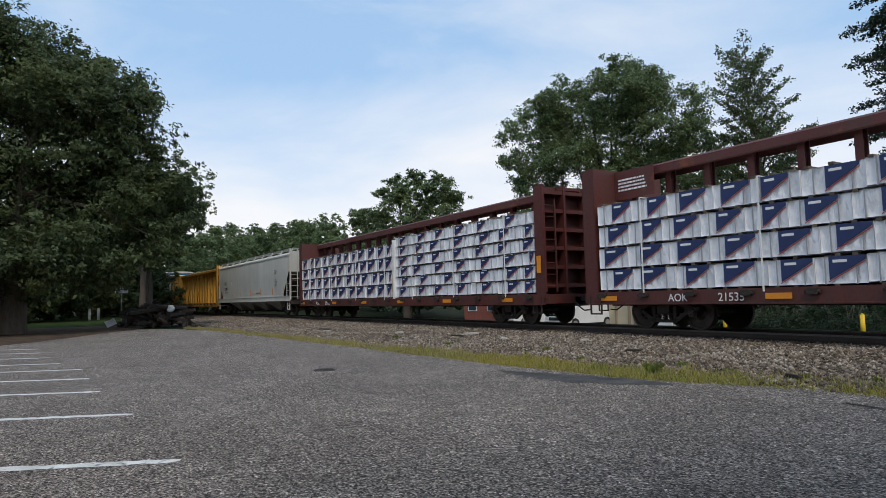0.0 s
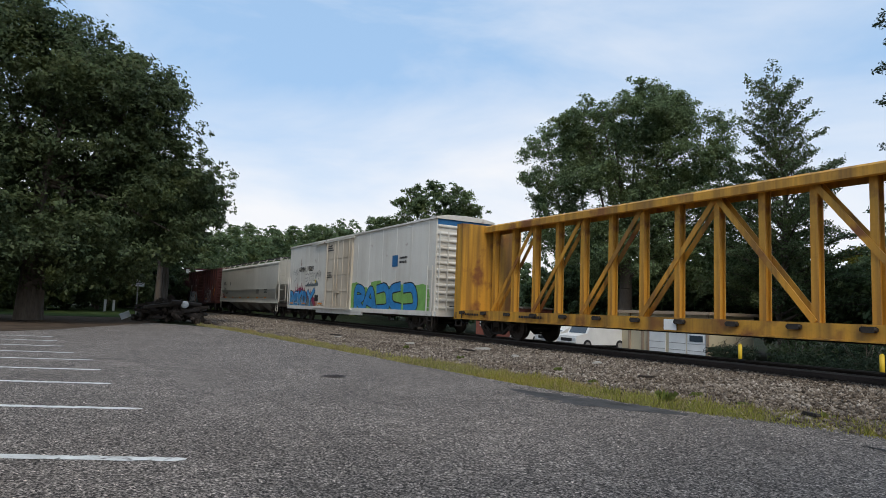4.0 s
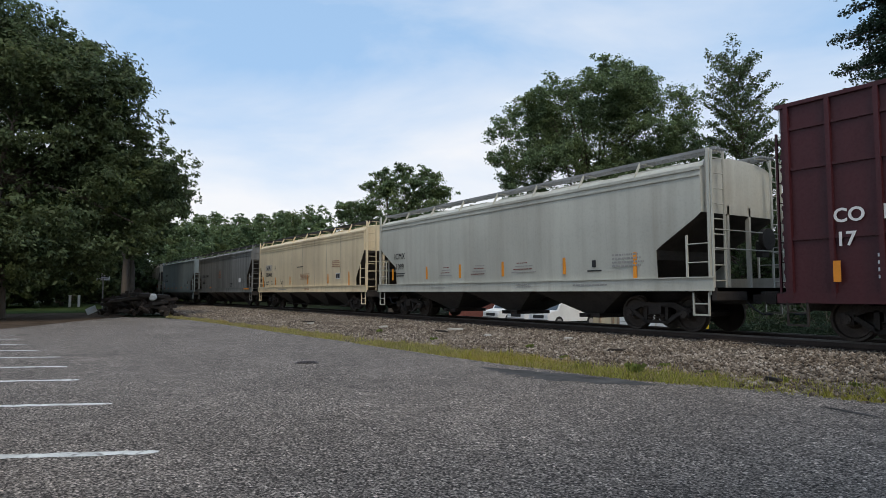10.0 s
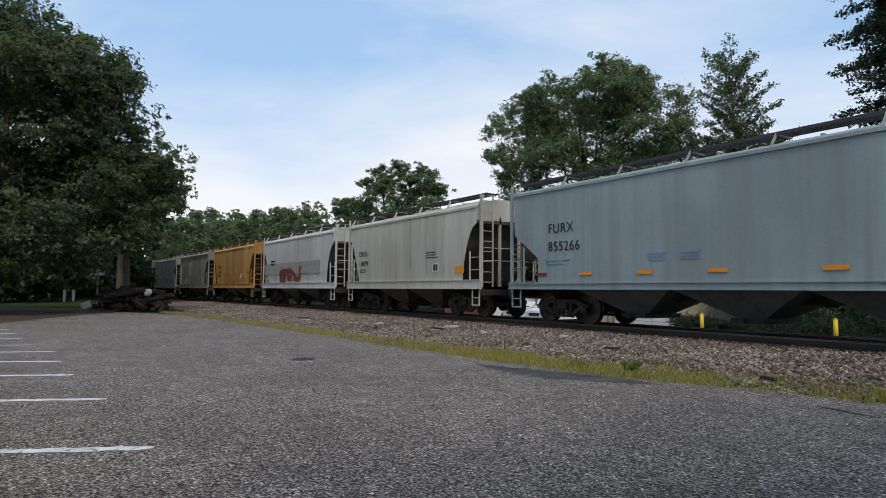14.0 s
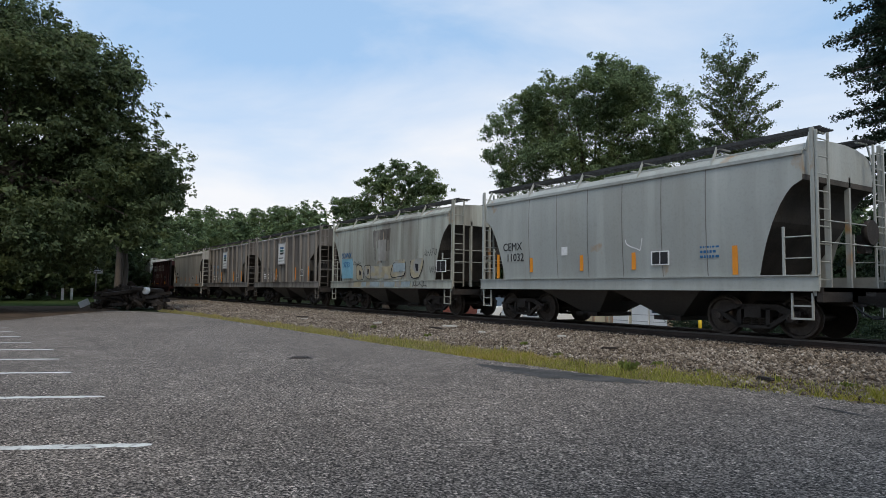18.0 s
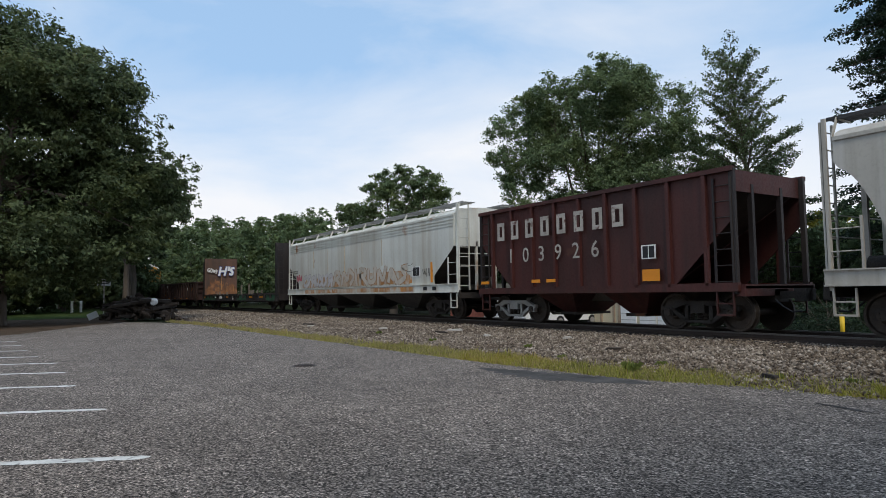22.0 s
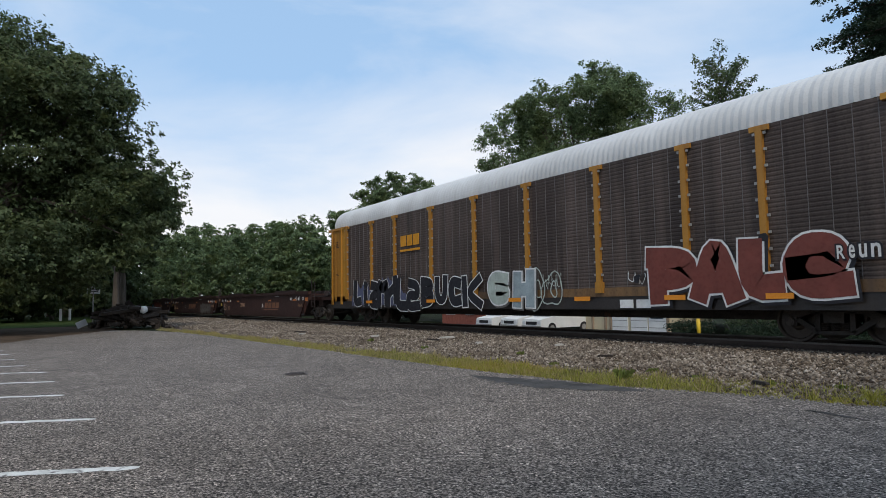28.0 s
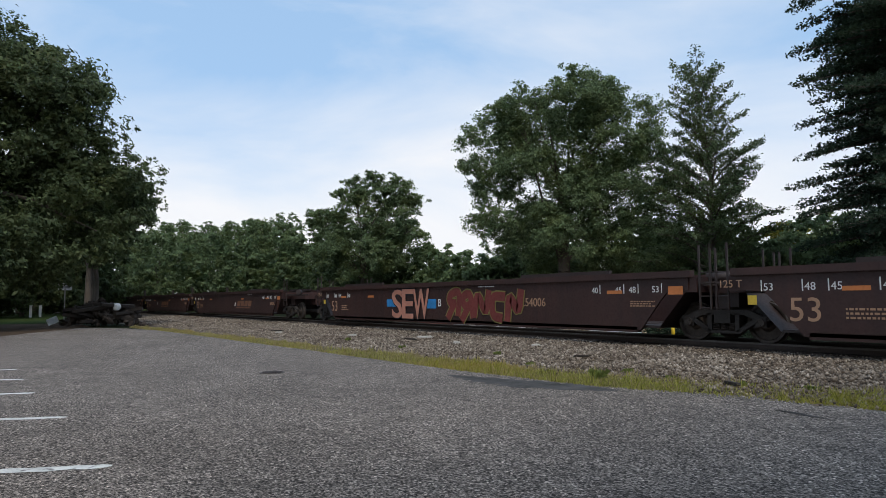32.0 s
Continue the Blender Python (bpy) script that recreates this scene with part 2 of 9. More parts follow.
def gravel_material():
    """Crushed stone: each piece has a tone of its own, from dark brown to pale, with dusty blotches."""
    m = bpy.data.materials.new("ballast_stone")
    m.use_nodes = True
    nt = m.node_tree
    N, L = nt.nodes.new, nt.links.new
    bs = nt.nodes["Principled BSDF"]
    bs.inputs["Roughness"].default_value = 0.9
    bs.inputs["Specular IOR Level"].default_value = 0.15
    g = N("ShaderNodeNewGeometry")
    rp = N("ShaderNodeValToRGB")
    el = rp.color_ramp.elements
    el[0].position, el[0].color = 0.0, (0.07, 0.056, 0.045, 1)
    el[1].position, el[1].color = 1.0, (0.52, 0.46, 0.39, 1)
    for p, c in ((0.35, (0.17, 0.138, 0.108, 1)), (0.62, (0.24, 0.2, 0.162, 1)), (0.86, (0.34, 0.29, 0.235, 1))):
        e = el.new(p)
        e.color = c
    L(g.outputs["Random Per Island"], rp.inputs["Fac"])
    co = N("ShaderNodeTexCoord")
    mixes = rp.outputs["Color"]
    for sc, lo, hi, tint, k in ((0.7, 0.4, 0.65, (0.5, 0.45, 0.4, 1), 0.6), (45.0, 0.45, 0.7, (0.55, 0.52, 0.48, 1), 0.7)):
        nz = N("ShaderNodeTexNoise")
        nz.inputs["Scale"].default_value = sc
        nz.inputs["Detail"].default_value = 4
        L(co.outputs["Object"], nz.inputs["Vector"])
        mr = N("ShaderNodeMapRange")
        for q, v in (("From Min", lo), ("From Max", hi), ("To Min", 0.0), ("To Max", k)):
            mr.inputs[q].default_value = v
        L(nz.outputs["Fac"], mr.inputs["Value"])
        x = N("ShaderNodeMix")
        x.data_type, x.blend_type = "RGBA", "MULTIPLY"
        x.inputs["B"].default_value = tint
        L(mr.outputs["Result"], x.inputs["Factor"])
        L(mixes, x.inputs["A"])
        mixes = x.outputs["Result"]
    L(mixes, bs.inputs["Base Color"])
    return m


M = {}
M["asphalt"] = asphalt_material()
M["patch"] = surface("patch", (0.078, 0.076, 0.075), 0.95, var=0.35, scale=2.5, fine=60, bump=0.5, spec=0.08, mottle=((0.1, 0.093, 0.085), 7, 0.56))
M["line"] = surface("road_paint", (0.66, 0.66, 0.63), 0.8, var=0.2, scale=4, fine=40, bump=0.4, mottle=((0.16, 0.15, 0.14), 11, 0.58))
M["soil"] = surface("soil", (0.085, 0.062, 0.045), 0.95, var=0.35, scale=1.4, fine=24, bump=0.7, bump_dist=0.05, spec=0.05)
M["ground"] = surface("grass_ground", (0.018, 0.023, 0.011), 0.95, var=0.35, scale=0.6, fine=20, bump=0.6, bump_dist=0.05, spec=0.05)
M["ballast"] = surface("ballast_bed", (0.12, 0.098, 0.078), 0.95, var=0.3, scale=1.2, fine=22, bump=0.8, bump_dist=0.05, spec=0.05)
M["stone"] = gravel_material()
M["tie"] = surface("tie_wood", (0.045, 0.036, 0.03), 0.9, var=0.35, scale=3, fine=25, stretch=(8, 1, 8), obrand=0.4)
M["rail"] = surface("rail_steel", (0.045, 0.032, 0.026), 0.6, metal=0.3, var=0.25, scale=2)
M["railhead"] = surface("rail_head", (0.1, 0.09, 0.082), 0.5, metal=0.5, var=0.2)
M["grass"] = leaf_material("grass_blade", (0.285, 0.285, 0.062), 0.7)
M["straw"] = leaf_material("straw_blade", (0.36, 0.3, 0.15), 0.6)
M["weed"] = leaf_material("weed_leaf", (0.2, 0.24, 0.07), 0.6)
M["leafL"] = leaf_material("leaf_oak", (0.083, 0.112, 0.053), 0.7)
M["leafA"] = leaf_material("leaf_green", (0.128, 0.178, 0.088), 0.7)
M["leafB"] = leaf_material("leaf_light", (0.095, 0.132, 0.064), 0.6)
M["leafR"] = leaf_material("leaf_dark", (0.036, 0.058, 0.036), 0.6)
M["leafY"] = leaf_material("leaf_yellow", (0.17, 0.17, 0.035), 0.5)
M["bark"] = surface("bark", (0.105, 0.085, 0.068), 0.95, var=0.3, scale=2, fine=14, bump=0.8, bump_dist=0.04, stretch=(1, 1, 0.25))
M["dark"] = surface("dark_steel", (0.034, 0.028, 0.024), 0.75, metal=0.1, var=0.35, scale=2, rust=0.12)
M["wheel"] = surface("wheel_steel", (0.06, 0.048, 0.04), 0.6, metal=0.4, var=0.3, scale=5)
M["tread"] = surface("tread_steel", (0.3, 0.29, 0.28), 0.35, metal=0.9, var=0.1)
M["rockdark"] = surface("debris_rock", (0.075, 0.058, 0.047), 0.95, var=0.4, scale=3, fine=18, bump=0.8, obrand=0.6)
M["white"] = surface("white_paint", (0.78, 0.78, 0.76), 0.6, var=0.08)
M["sheet"] = surface("white_sheet", (0.7, 0.71, 0.72), 0.5, var=0.1)
M["black"] = surface("black_paint", (0.02, 0.02, 0.022), 0.6, var=0.2)
M["orange"] = surface("reflector_orange", (0.75, 0.27, 0.02), 0.5, var=0.12)
M["yellow"] = surface("yellow_paint", (0.62, 0.36, 0.03), 0.55, var=0.15, streak=0.35)


# ---------------------------------------------------------------- mesh helpers
def box(bm, x0, x1, y0, y1, z0, z1):
    v = [bm.verts.new(p) for p in ((x0, y0, z0), (x1, y0, z0), (x1, y1, z0), (x0, y1, z0), (x0, y0, z1), (x1, y0, z1), (x1, y1, z1), (x0, y1, z1))]
    for f in ((0, 3, 2, 1), (4, 5, 6, 7), (0, 1, 5, 4), (1, 2, 6, 5), (2, 3, 7, 6), (3, 0, 4, 7)):
        bm.faces.new([v[i] for i in f])


def beam(bm, p0, p1, wy, wz):
    """A square bar between two points of the x-z plane or any other two points."""
    p0, p1 = Vector(p0), Vector(p1)
    d = (p1 - p0).normalized()
    side = Vector((0, 1, 0)) if abs(d.y) < 0.9 else Vector((1, 0, 0))
    up = d.cross(side).normalized()
    side = up.cross(d).normalized()
    q = []
    for p in (p0, p1):
        for a, b in ((-1, -1), (1, -1), (1, 1), (-1, 1)):
            q.append(bm.verts.new(p + side * a * wy / 2 + up * b * wz / 2))
    for f in ((3, 2, 1, 0), (4, 5, 6, 7), (0, 1, 5, 4), (1, 2, 6, 5), (2, 3, 7, 6), (3, 0, 4, 7)):
        bm.faces.new([q[i] for i in f])


def tube(bm, p0, p1, r, n=8, r1=None, cap=True):
    p0, p1 = Vector(p0), Vector(p1)
    r1 = r if r1 is None else r1
    d = (p1 - p0).normalized()
    side = d.orthogonal().normalized()
    up = d.cross(side)
    rings = []
    for p, rr in ((p0, r), (p1, r1)):
        rings.append([bm.verts.new(p + (side * math.cos(6.28319 * i / n) + up * math.sin(6.28319 * i / n)) * rr) for i in range(n)])
    for i in range(n):
        f = bm.faces.new((rings[0][i], rings[0][(i + 1) % n], rings[1][(i + 1) % n], rings[1][i]))
        f.smooth = n > 6
    if cap:
        bm.faces.new(rings[0][::-1])
        bm.faces.new(rings[1])


def prism(bm, poly, y0, y1):
    """A polygon of the x-z plane, drawn out from y0 to y1."""
    a = [bm.verts.new((x, y0, z)) for x, z in poly]
    b = [bm.verts.new((x, y1, z)) for x, z in poly]
    n = len(poly)
    bm.faces.new(a)
    bm.faces.new(b[::-1])
    for i in range(n):
        bm.faces.new((a[(i + 1) % n], a[i], b[i], b[(i + 1) % n]))


def prism_x(bm, poly, x0, x1, smooth=False):
    """A polygon of the y-z plane, drawn out from x0 to x1."""
    a = [bm.verts.new((x0, y, z)) for y, z in poly]
    b = [bm.verts.new((x1, y, z)) for y, z in poly]
    n = len(poly)
    bm.faces.new(a[::-1])
    bm.faces.new(b)
    for i in range(n):
        f = bm.faces.new((a[i], a[(i + 1) % n], b[(i + 1) % n], b[i]))
        f.smooth = smooth


def mesh_of(name, bm, material):
    bmesh.ops.recalc_face_normals(bm, faces=bm.faces)
    me = bpy.data.meshes.new(name)
    bm.to_mesh(me)
    bm.free()
    me.materials.append(material)
    return me


def part(name, bm, material, parent, label="", at=None):
    me = bm if isinstance(bm, bpy.types.Mesh) else mesh_of(name, bm, material)
    ob = new(name, me)
    ob.parent = parent
    if at is not None:
        ob.matrix_basis = at if isinstance(at, Matrix) else Matrix.Translation(at)
    if label:
        ob["label"] = label
    return ob


def boxed(name, material, parent, *dims, label=""):
    bm = bmesh.new()
    for d in dims:
        box(bm, *d)
    return part(name, bm, material, parent, label)


SHARED = {}


def shared(key, material, build):
    k = (key, material.name)
    if k not in SHARED:
        bm = bmesh.new()
        build(bm)
        SHARED[k] = mesh_of(key if isinstance(key, str) else key[0], bm, material)
    return SHARED[k]


def thing(name, label, category, group="", kind=""):
    return tagged(new(name), label, category, group, kind)


def raw_mesh(name, verts, faces, material):
    me = bpy.data.meshes.new(name)
    me.from_pydata(verts, [], faces)
    me.materials.append(material)
    me.update()
    return me


def bulk_mesh(name, verts, faces, material):
    """A large mesh from arrays of places and of faces with equal counts of corners."""
    me = bpy.data.meshes.new(name)
    k = faces.shape[1]
    me.vertices.add(len(verts))
    me.vertices.foreach_set("co", np.ascontiguousarray(verts, dtype=np.float32).ravel())
    me.loops.add(faces.size)
    me.loops.foreach_set("vertex_index", np.ascontiguousarray(faces, dtype=np.int32).ravel())
    me.polygons.add(len(faces))
    me.polygons.foreach_set("loop_start", np.arange(0, faces.size, k, dtype=np.int32))
    me.update(calc_edges=True)
    me.materials.append(material)
    return me


FONT_CACHE = {}


def word_mesh(text, height, material, fat=0.0, gap=1.0, depth=0.004):
    k = (text, round(height, 3), material.name, fat, gap)
    if k not in FONT_CACHE:
        cu = bpy.data.curves.new("lettering", "FONT")
        cu.body, cu.size, cu.offset, cu.space_character, cu.extrude = text, height / 0.72, fat, gap, depth
        cu.resolution_u = 3
        ob = bpy.data.objects.new("lettering", cu)
        me = bpy.data.meshes.new_from_object(ob)
        me.materials.clear()
        me.materials.append(material)
        bpy.data.objects.remove(ob)
        bpy.data.curves.remove(cu)
        FONT_CACHE[k] = me
    return FONT_CACHE[k]


def letter(text, x, z, height, material, car, y, fat=0.0, gap=1.0, tilt=0.0, wide=1.0):
    """Words on the near side of a car; x, z is their lower left corner."""
    me = word_mesh(text, height, material, fat, gap)
    m = Matrix.Translation((x, y, z)) @ pose(0, 0, 0, 90 + tilt) @ Matrix.Diagonal((wide, 1, 1, 1))
    return part("lettering", me, material, car, at=m)


def bars(x, z, rows, width, height, material, car, y, seed=1):
    """Small stencilled lines that cannot be read."""
    rnd = random.Random(seed)
    bm = bmesh.new()
    step = height / rows
    for i in range(rows):
        w = width * rnd.uniform(0.7, 1)
        xx = x
        while xx < x + w:
            d = rnd.uniform(0.035, 0.12) * max(0.8, width)
            box(bm, xx, min(xx + d, x + w), y - 0.004, y + 0.004, z + height - (i + 0.5) * step, z + height - i * step)
            xx += d + 0.03
    return tagged(part("stencil", bm, material, car), "small stencilled lines", kind="stuff")


def reflector(x, z, w, h, car, y, material=None):
    me = shared(("reflector", round(w, 2), round(h, 2)), material or M["orange"], lambda bm: box(bm, -w / 2, w / 2, -0.006, 0.006, -h / 2, h / 2))
    return part("reflector", me, None, car, at=(x, y, z))


# ---------------------------------------------------------------- track and ground
RAIL_Z, TRACK_Y = 0.25, 15.0


def track_y(x):
    """The track is straight before the camera and bends gently far off."""
    if x > -30:
        return TRACK_Y
    if x > -115:
        return TRACK_Y - 2.2e-4 * (x + 30) ** 2
    return TRACK_Y - 2.2e-4 * 85**2 + 2 * 2.2e-4 * 85 * (x + 115)


def track_yaw(x):
    x = max(-115.0, min(x, -30.0))
    return math.degrees(math.atan(2 * 2.2e-4 * -(x + 30)))


def sheet(name, material, pts, label, category="ground", z=0.0):
    me = raw_mesh(name, [(x, y, z) for x, y in pts], [tuple(range(len(pts)))], material)
    return tagged(new(name, me), label, category, kind="structure")


# the lot narrows towards the rock pile; its far edge follows the grass verge
LOT_EDGE = [(20, 9.6), (2, 9.0), (-3.6, 8.25), (-4.7, 8.1), (-6.6, 7.35), (-9, 7.12), (-14.5, 6.92), (-20, 6.8), (-26, 6.55), (-31, 6.4), (-35.2, 5.4), (-37.4, 4.1), (-35, 2.6), (-30.6, 0.6), (-28, -0.5), (-26.5, -1.5), (-25.2, -3.5), (-24, -14), (-24, -30), (20, -30)]


def ground_z(x, y):
    """The ground falls behind the track to the road; far off it stays level."""
    d = y - (track_y(x) - TRACK_Y) if x > -300 else 0.0
    k = max(0.0, min(1.0, (x + 88) / 22)) * max(0.0, min(1.0, (320 - x) / 100)) * max(0.0, min(1.0, (420 - y) / 300))
    if d < 17.2:
        return -0.05 if d > 8.4 else -0.03
    return -0.05 - 0.92 * k * min(1.0, (d - 17.2) / 5.8)


def ground():
    bm = bmesh.new()
    xs = [-1500, -600, -250, -140, -115] + list(range(-110, 21, 3)) + [40, 90, 300, 1500]
    ys = [-1500, -400, -100, -40, -12, 0, 3, 5, 6.2, 7, 8, 9, 10, 11, 12, 12.8, 13.4, 16.6, 17.2, 18.2, 20, 21.5, 23, 30, 60, 150, 500, 1500]
    grid = [[None] * len(ys) for _ in xs]
    for i, x in enumerate(xs):
        for j, y in enumerate(ys):
            grid[i][j] = bm.verts.new((x, y, ground_z(x, y)))
    for i in range(len(xs) - 1):
        for j in range(len(ys) - 1):
            bm.faces.new((grid[i][j], grid[i + 1][j], grid[i + 1][j + 1], grid[i][j + 1]))
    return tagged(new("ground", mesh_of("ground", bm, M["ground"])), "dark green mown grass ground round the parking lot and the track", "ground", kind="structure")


ground()
sheet("parking_lot", M["asphalt"], LOT_EDGE, "worn grey asphalt parking lot with pale aggregate", "pavement")


def ballast_bed():
    bm = bmesh.new()
    xs = list(range(-130, 25, 2))
    prof = [(7.9, -0.025), (8.6, -0.01), (10.5, 0.0), (12.4, 0.015), (13.2, 0.03), (13.75, 0.055), (14.12, 0.06), (14.4, 0.05), (15.6, 0.05), (15.9, 0.06), (16.4, 0.06), (17.3, 0.0), (18.6, -0.35), (19.4, -0.6)]
    rows = []
    for x in xs:
        off = track_y(x) - TRACK_Y
        near = 0.0 if x > -8 else min(1.3, (-8 - x) * 0.1)
        rows.append([bm.verts.new((x, y + off - (near if i < 2 else near * 0.4 if i == 2 else 0), z)) for i, (y, z) in enumerate(prof)])
    for a, b in zip(rows, rows[1:]):
        for i in range(len(prof) - 1):
            f = bm.faces.new((a[i], b[i], b[i + 1], a[i + 1]))
            f.smooth = True
    return tagged(new("ballast_bed", mesh_of("ballast_bed", bm, M["ballast"])), "bed of pale brown crushed stone under the track", "ballast", kind="structure")


ballast_bed()


def scatter_stones():
    """Loose ballast: many small angular stones in one sheet."""
    rng = np.random.default_rng(3)
    n = 84000
    x = np.concatenate([rng.uniform(-16, 1, 44000), rng.uniform(-34, -16, 27000), rng.uniform(-62, -34, 13000)])
    y = rng.uniform(7.6, 14.16, n)
    far = np.where(x < -30, -2.2e-4 * (x + 30) ** 2, 0)
    z = np.interp(y, [7.6, 8.6, 10.5, 12.4, 13.2, 13.75, 14.2], [-0.025, -0.01, 0.0, 0.015, 0.03, 0.055, 0.06])
    edge = 8.3 - np.clip((-8 - x) * 0.055, 0, 1.25) + rng.normal(0, 0.16, n)
    keep = y > edge
    x, y, z, far = x[keep], y[keep], z[keep], far[keep]
    n = len(x)
    r = (0.016 + 0.034 * rng.random(n) ** 1.4) * np.where(x < -34, 1.5, 1.0)
    base = np.array([[1, 0, 0], [-1, 0, 0], [0, 1, 0], [0, -1, 0], [0, 0, 1], [0, 0, -1]], float)
    jit = rng.uniform(0.55, 1.25, (n, 6, 1)) * base[None] + rng.normal(0, 0.22, (n, 6, 3))
    a = rng.uniform(0, 6.28, n)
    ca, sa = np.cos(a), np.sin(a)
    jx = jit[:, :, 0] * ca[:, None] - jit[:, :, 1] * sa[:, None]
    jy = jit[:, :, 0] * sa[:, None] + jit[:, :, 1] * ca[:, None]
    v = np.stack([jx * r[:, None] + x[:, None], jy * r[:, None] + (y + far)[:, None], jit[:, :, 2] * r[:, None] * 0.75 + (z + r * 0.35)[:, None]], -1)
    f = np.array([[0, 2, 4], [2, 1, 4], [1, 3, 4], [3, 0, 4], [2, 0, 5], [1, 2, 5], [3, 1, 5], [0, 3, 5]])
    faces = (f[None] + 6 * np.arange(n)[:, None, None]).reshape(-1, 3)
    me = bulk_mesh("ballast_stones", v.reshape(-1, 3), faces, M["stone"])
    return tagged(new("ballast_stones", me), "loose angular grey-brown ballast stones beside the rails", "gravel", kind="stuff")


scatter_stones()


def grass_blades(straw):
    rng = np.random.default_rng(8)
    n = 110000
    x = np.concatenate([rng.uniform(-14, 3, 70000), rng.uniform(-36, -14, 40000)])
    ex = np.interp(-x, [-3, 3.6, 6.6, 9, 14.5, 20, 31, 36], [8.95, 8.25, 7.35, 7.12, 6.92, 6.8, 6.4, 6.0])
    wid = np.interp(-x, [-3, 4, 8, 14, 24, 34], [2.3, 2.05, 1.6, 1.2, 0.9, 0.75])
    q = rng.beta(1.25, 1.9, n)
    patchy = np.sin(x * 1.7) + np.sin(x * 0.63 + 2) + rng.normal(0, 1.0, n)
    y = ex - 0.1 + q * wid + 0.12 * np.sin(x * 2.3) * q
    keep = patchy > -0.7 - 0.8 * (x > -4)
    dry = (rng.random(n) < np.interp(-x, [3, 6, 12, 30], [0.12, 0.3, 0.55, 0.75])) | (q > 0.75)
    name, label = ("dry_grass", "thin straw-coloured dead grass along the ballast") if straw else ("grass_verge", "ragged yellow-green grass verge between asphalt and ballast")
    keep &= dry if straw else ~dry
    x, y, q = x[keep], y[keep], q[keep]
    n = len(x)
    tuft = np.clip(np.sin(x * 5.3 + 1.2 * np.sin(x * 1.9)) * np.sin(y * 6.1 + x), 0, 1) ** 3
    h = rng.uniform(0.02, 0.085, n) * (1 + 0.6 * rng.random(n) ** 4) * (1 + 1.3 * tuft)
    a = rng.uniform(0, 6.28, n)
    w = 0.006 + 0.006 * rng.random(n)
    lean = rng.normal(0, 0.045, (n, 2))
    dx, dy = np.cos(a) * w, np.sin(a) * w
    z0 = np.full(n, -0.02)
    v = np.stack([np.stack([x - dx, y - dy, z0], -1), np.stack([x + dx, y + dy, z0], -1), np.stack([x + lean[:, 0], y + lean[:, 1], z0 + h], -1)], 1)
    faces = np.arange(3 * n).reshape(-1, 3)
    me = bulk_mesh(name, v.reshape(-1, 3), faces, M["straw" if straw else "grass"])
    return tagged(new(name, me), label, "grass", kind="stuff")


grass_blades(False)
grass_blades(True)


def weed_tufts():
    """Single weeds that stand out of the verge and the ballast."""
    for i, (x, y, h) in enumerate(((-6.95, 7.95, 0.2), (-7.3, 9.1, 0.1), (-6.3, 8.9, 0.09), (-11.4, 9.6, 0.12), (-9.2, 8.6, 0.1), (-5.2, 9.0, 0.1), (-14.6, 9.0, 0.12), (-4.4, 9.3, 0.09), (-18.5, 9.4, 0.14))):
        rng = np.random.default_rng(500 + i)
        n = 70
        a = rng.uniform(0, 6.28, n)
        r = h * rng.uniform(0.2, 0.9, n)
        up = h * rng.uniform(0.3, 1.0, n)
        w = 0.006 + 0.008 * rng.random(n)
        bx, by = rng.normal(0, 0.03, n), rng.normal(0, 0.03, n)
        v = np.stack([np.stack([bx - w, by, np.zeros(n)], -1), np.stack([bx + w, by, np.zeros(n)], -1), np.stack([bx + r * np.cos(a) * 0.6 + w, by + r * np.sin(a) * 0.6, up], -1), np.stack([bx + r * np.cos(a), by + r * np.sin(a), up * 0.8], -1)], 1)
        t = thing("weed_tuft", "small green weed growing at the edge of the ballast", "weed", "weeds along the verge")
        t.location = (x, y, -0.02)
        part("leaves", bulk_mesh("leaves", v.reshape(-1, 3), np.arange(4 * n).reshape(-1, 4), M["weed"]), None, t)


weed_tufts()


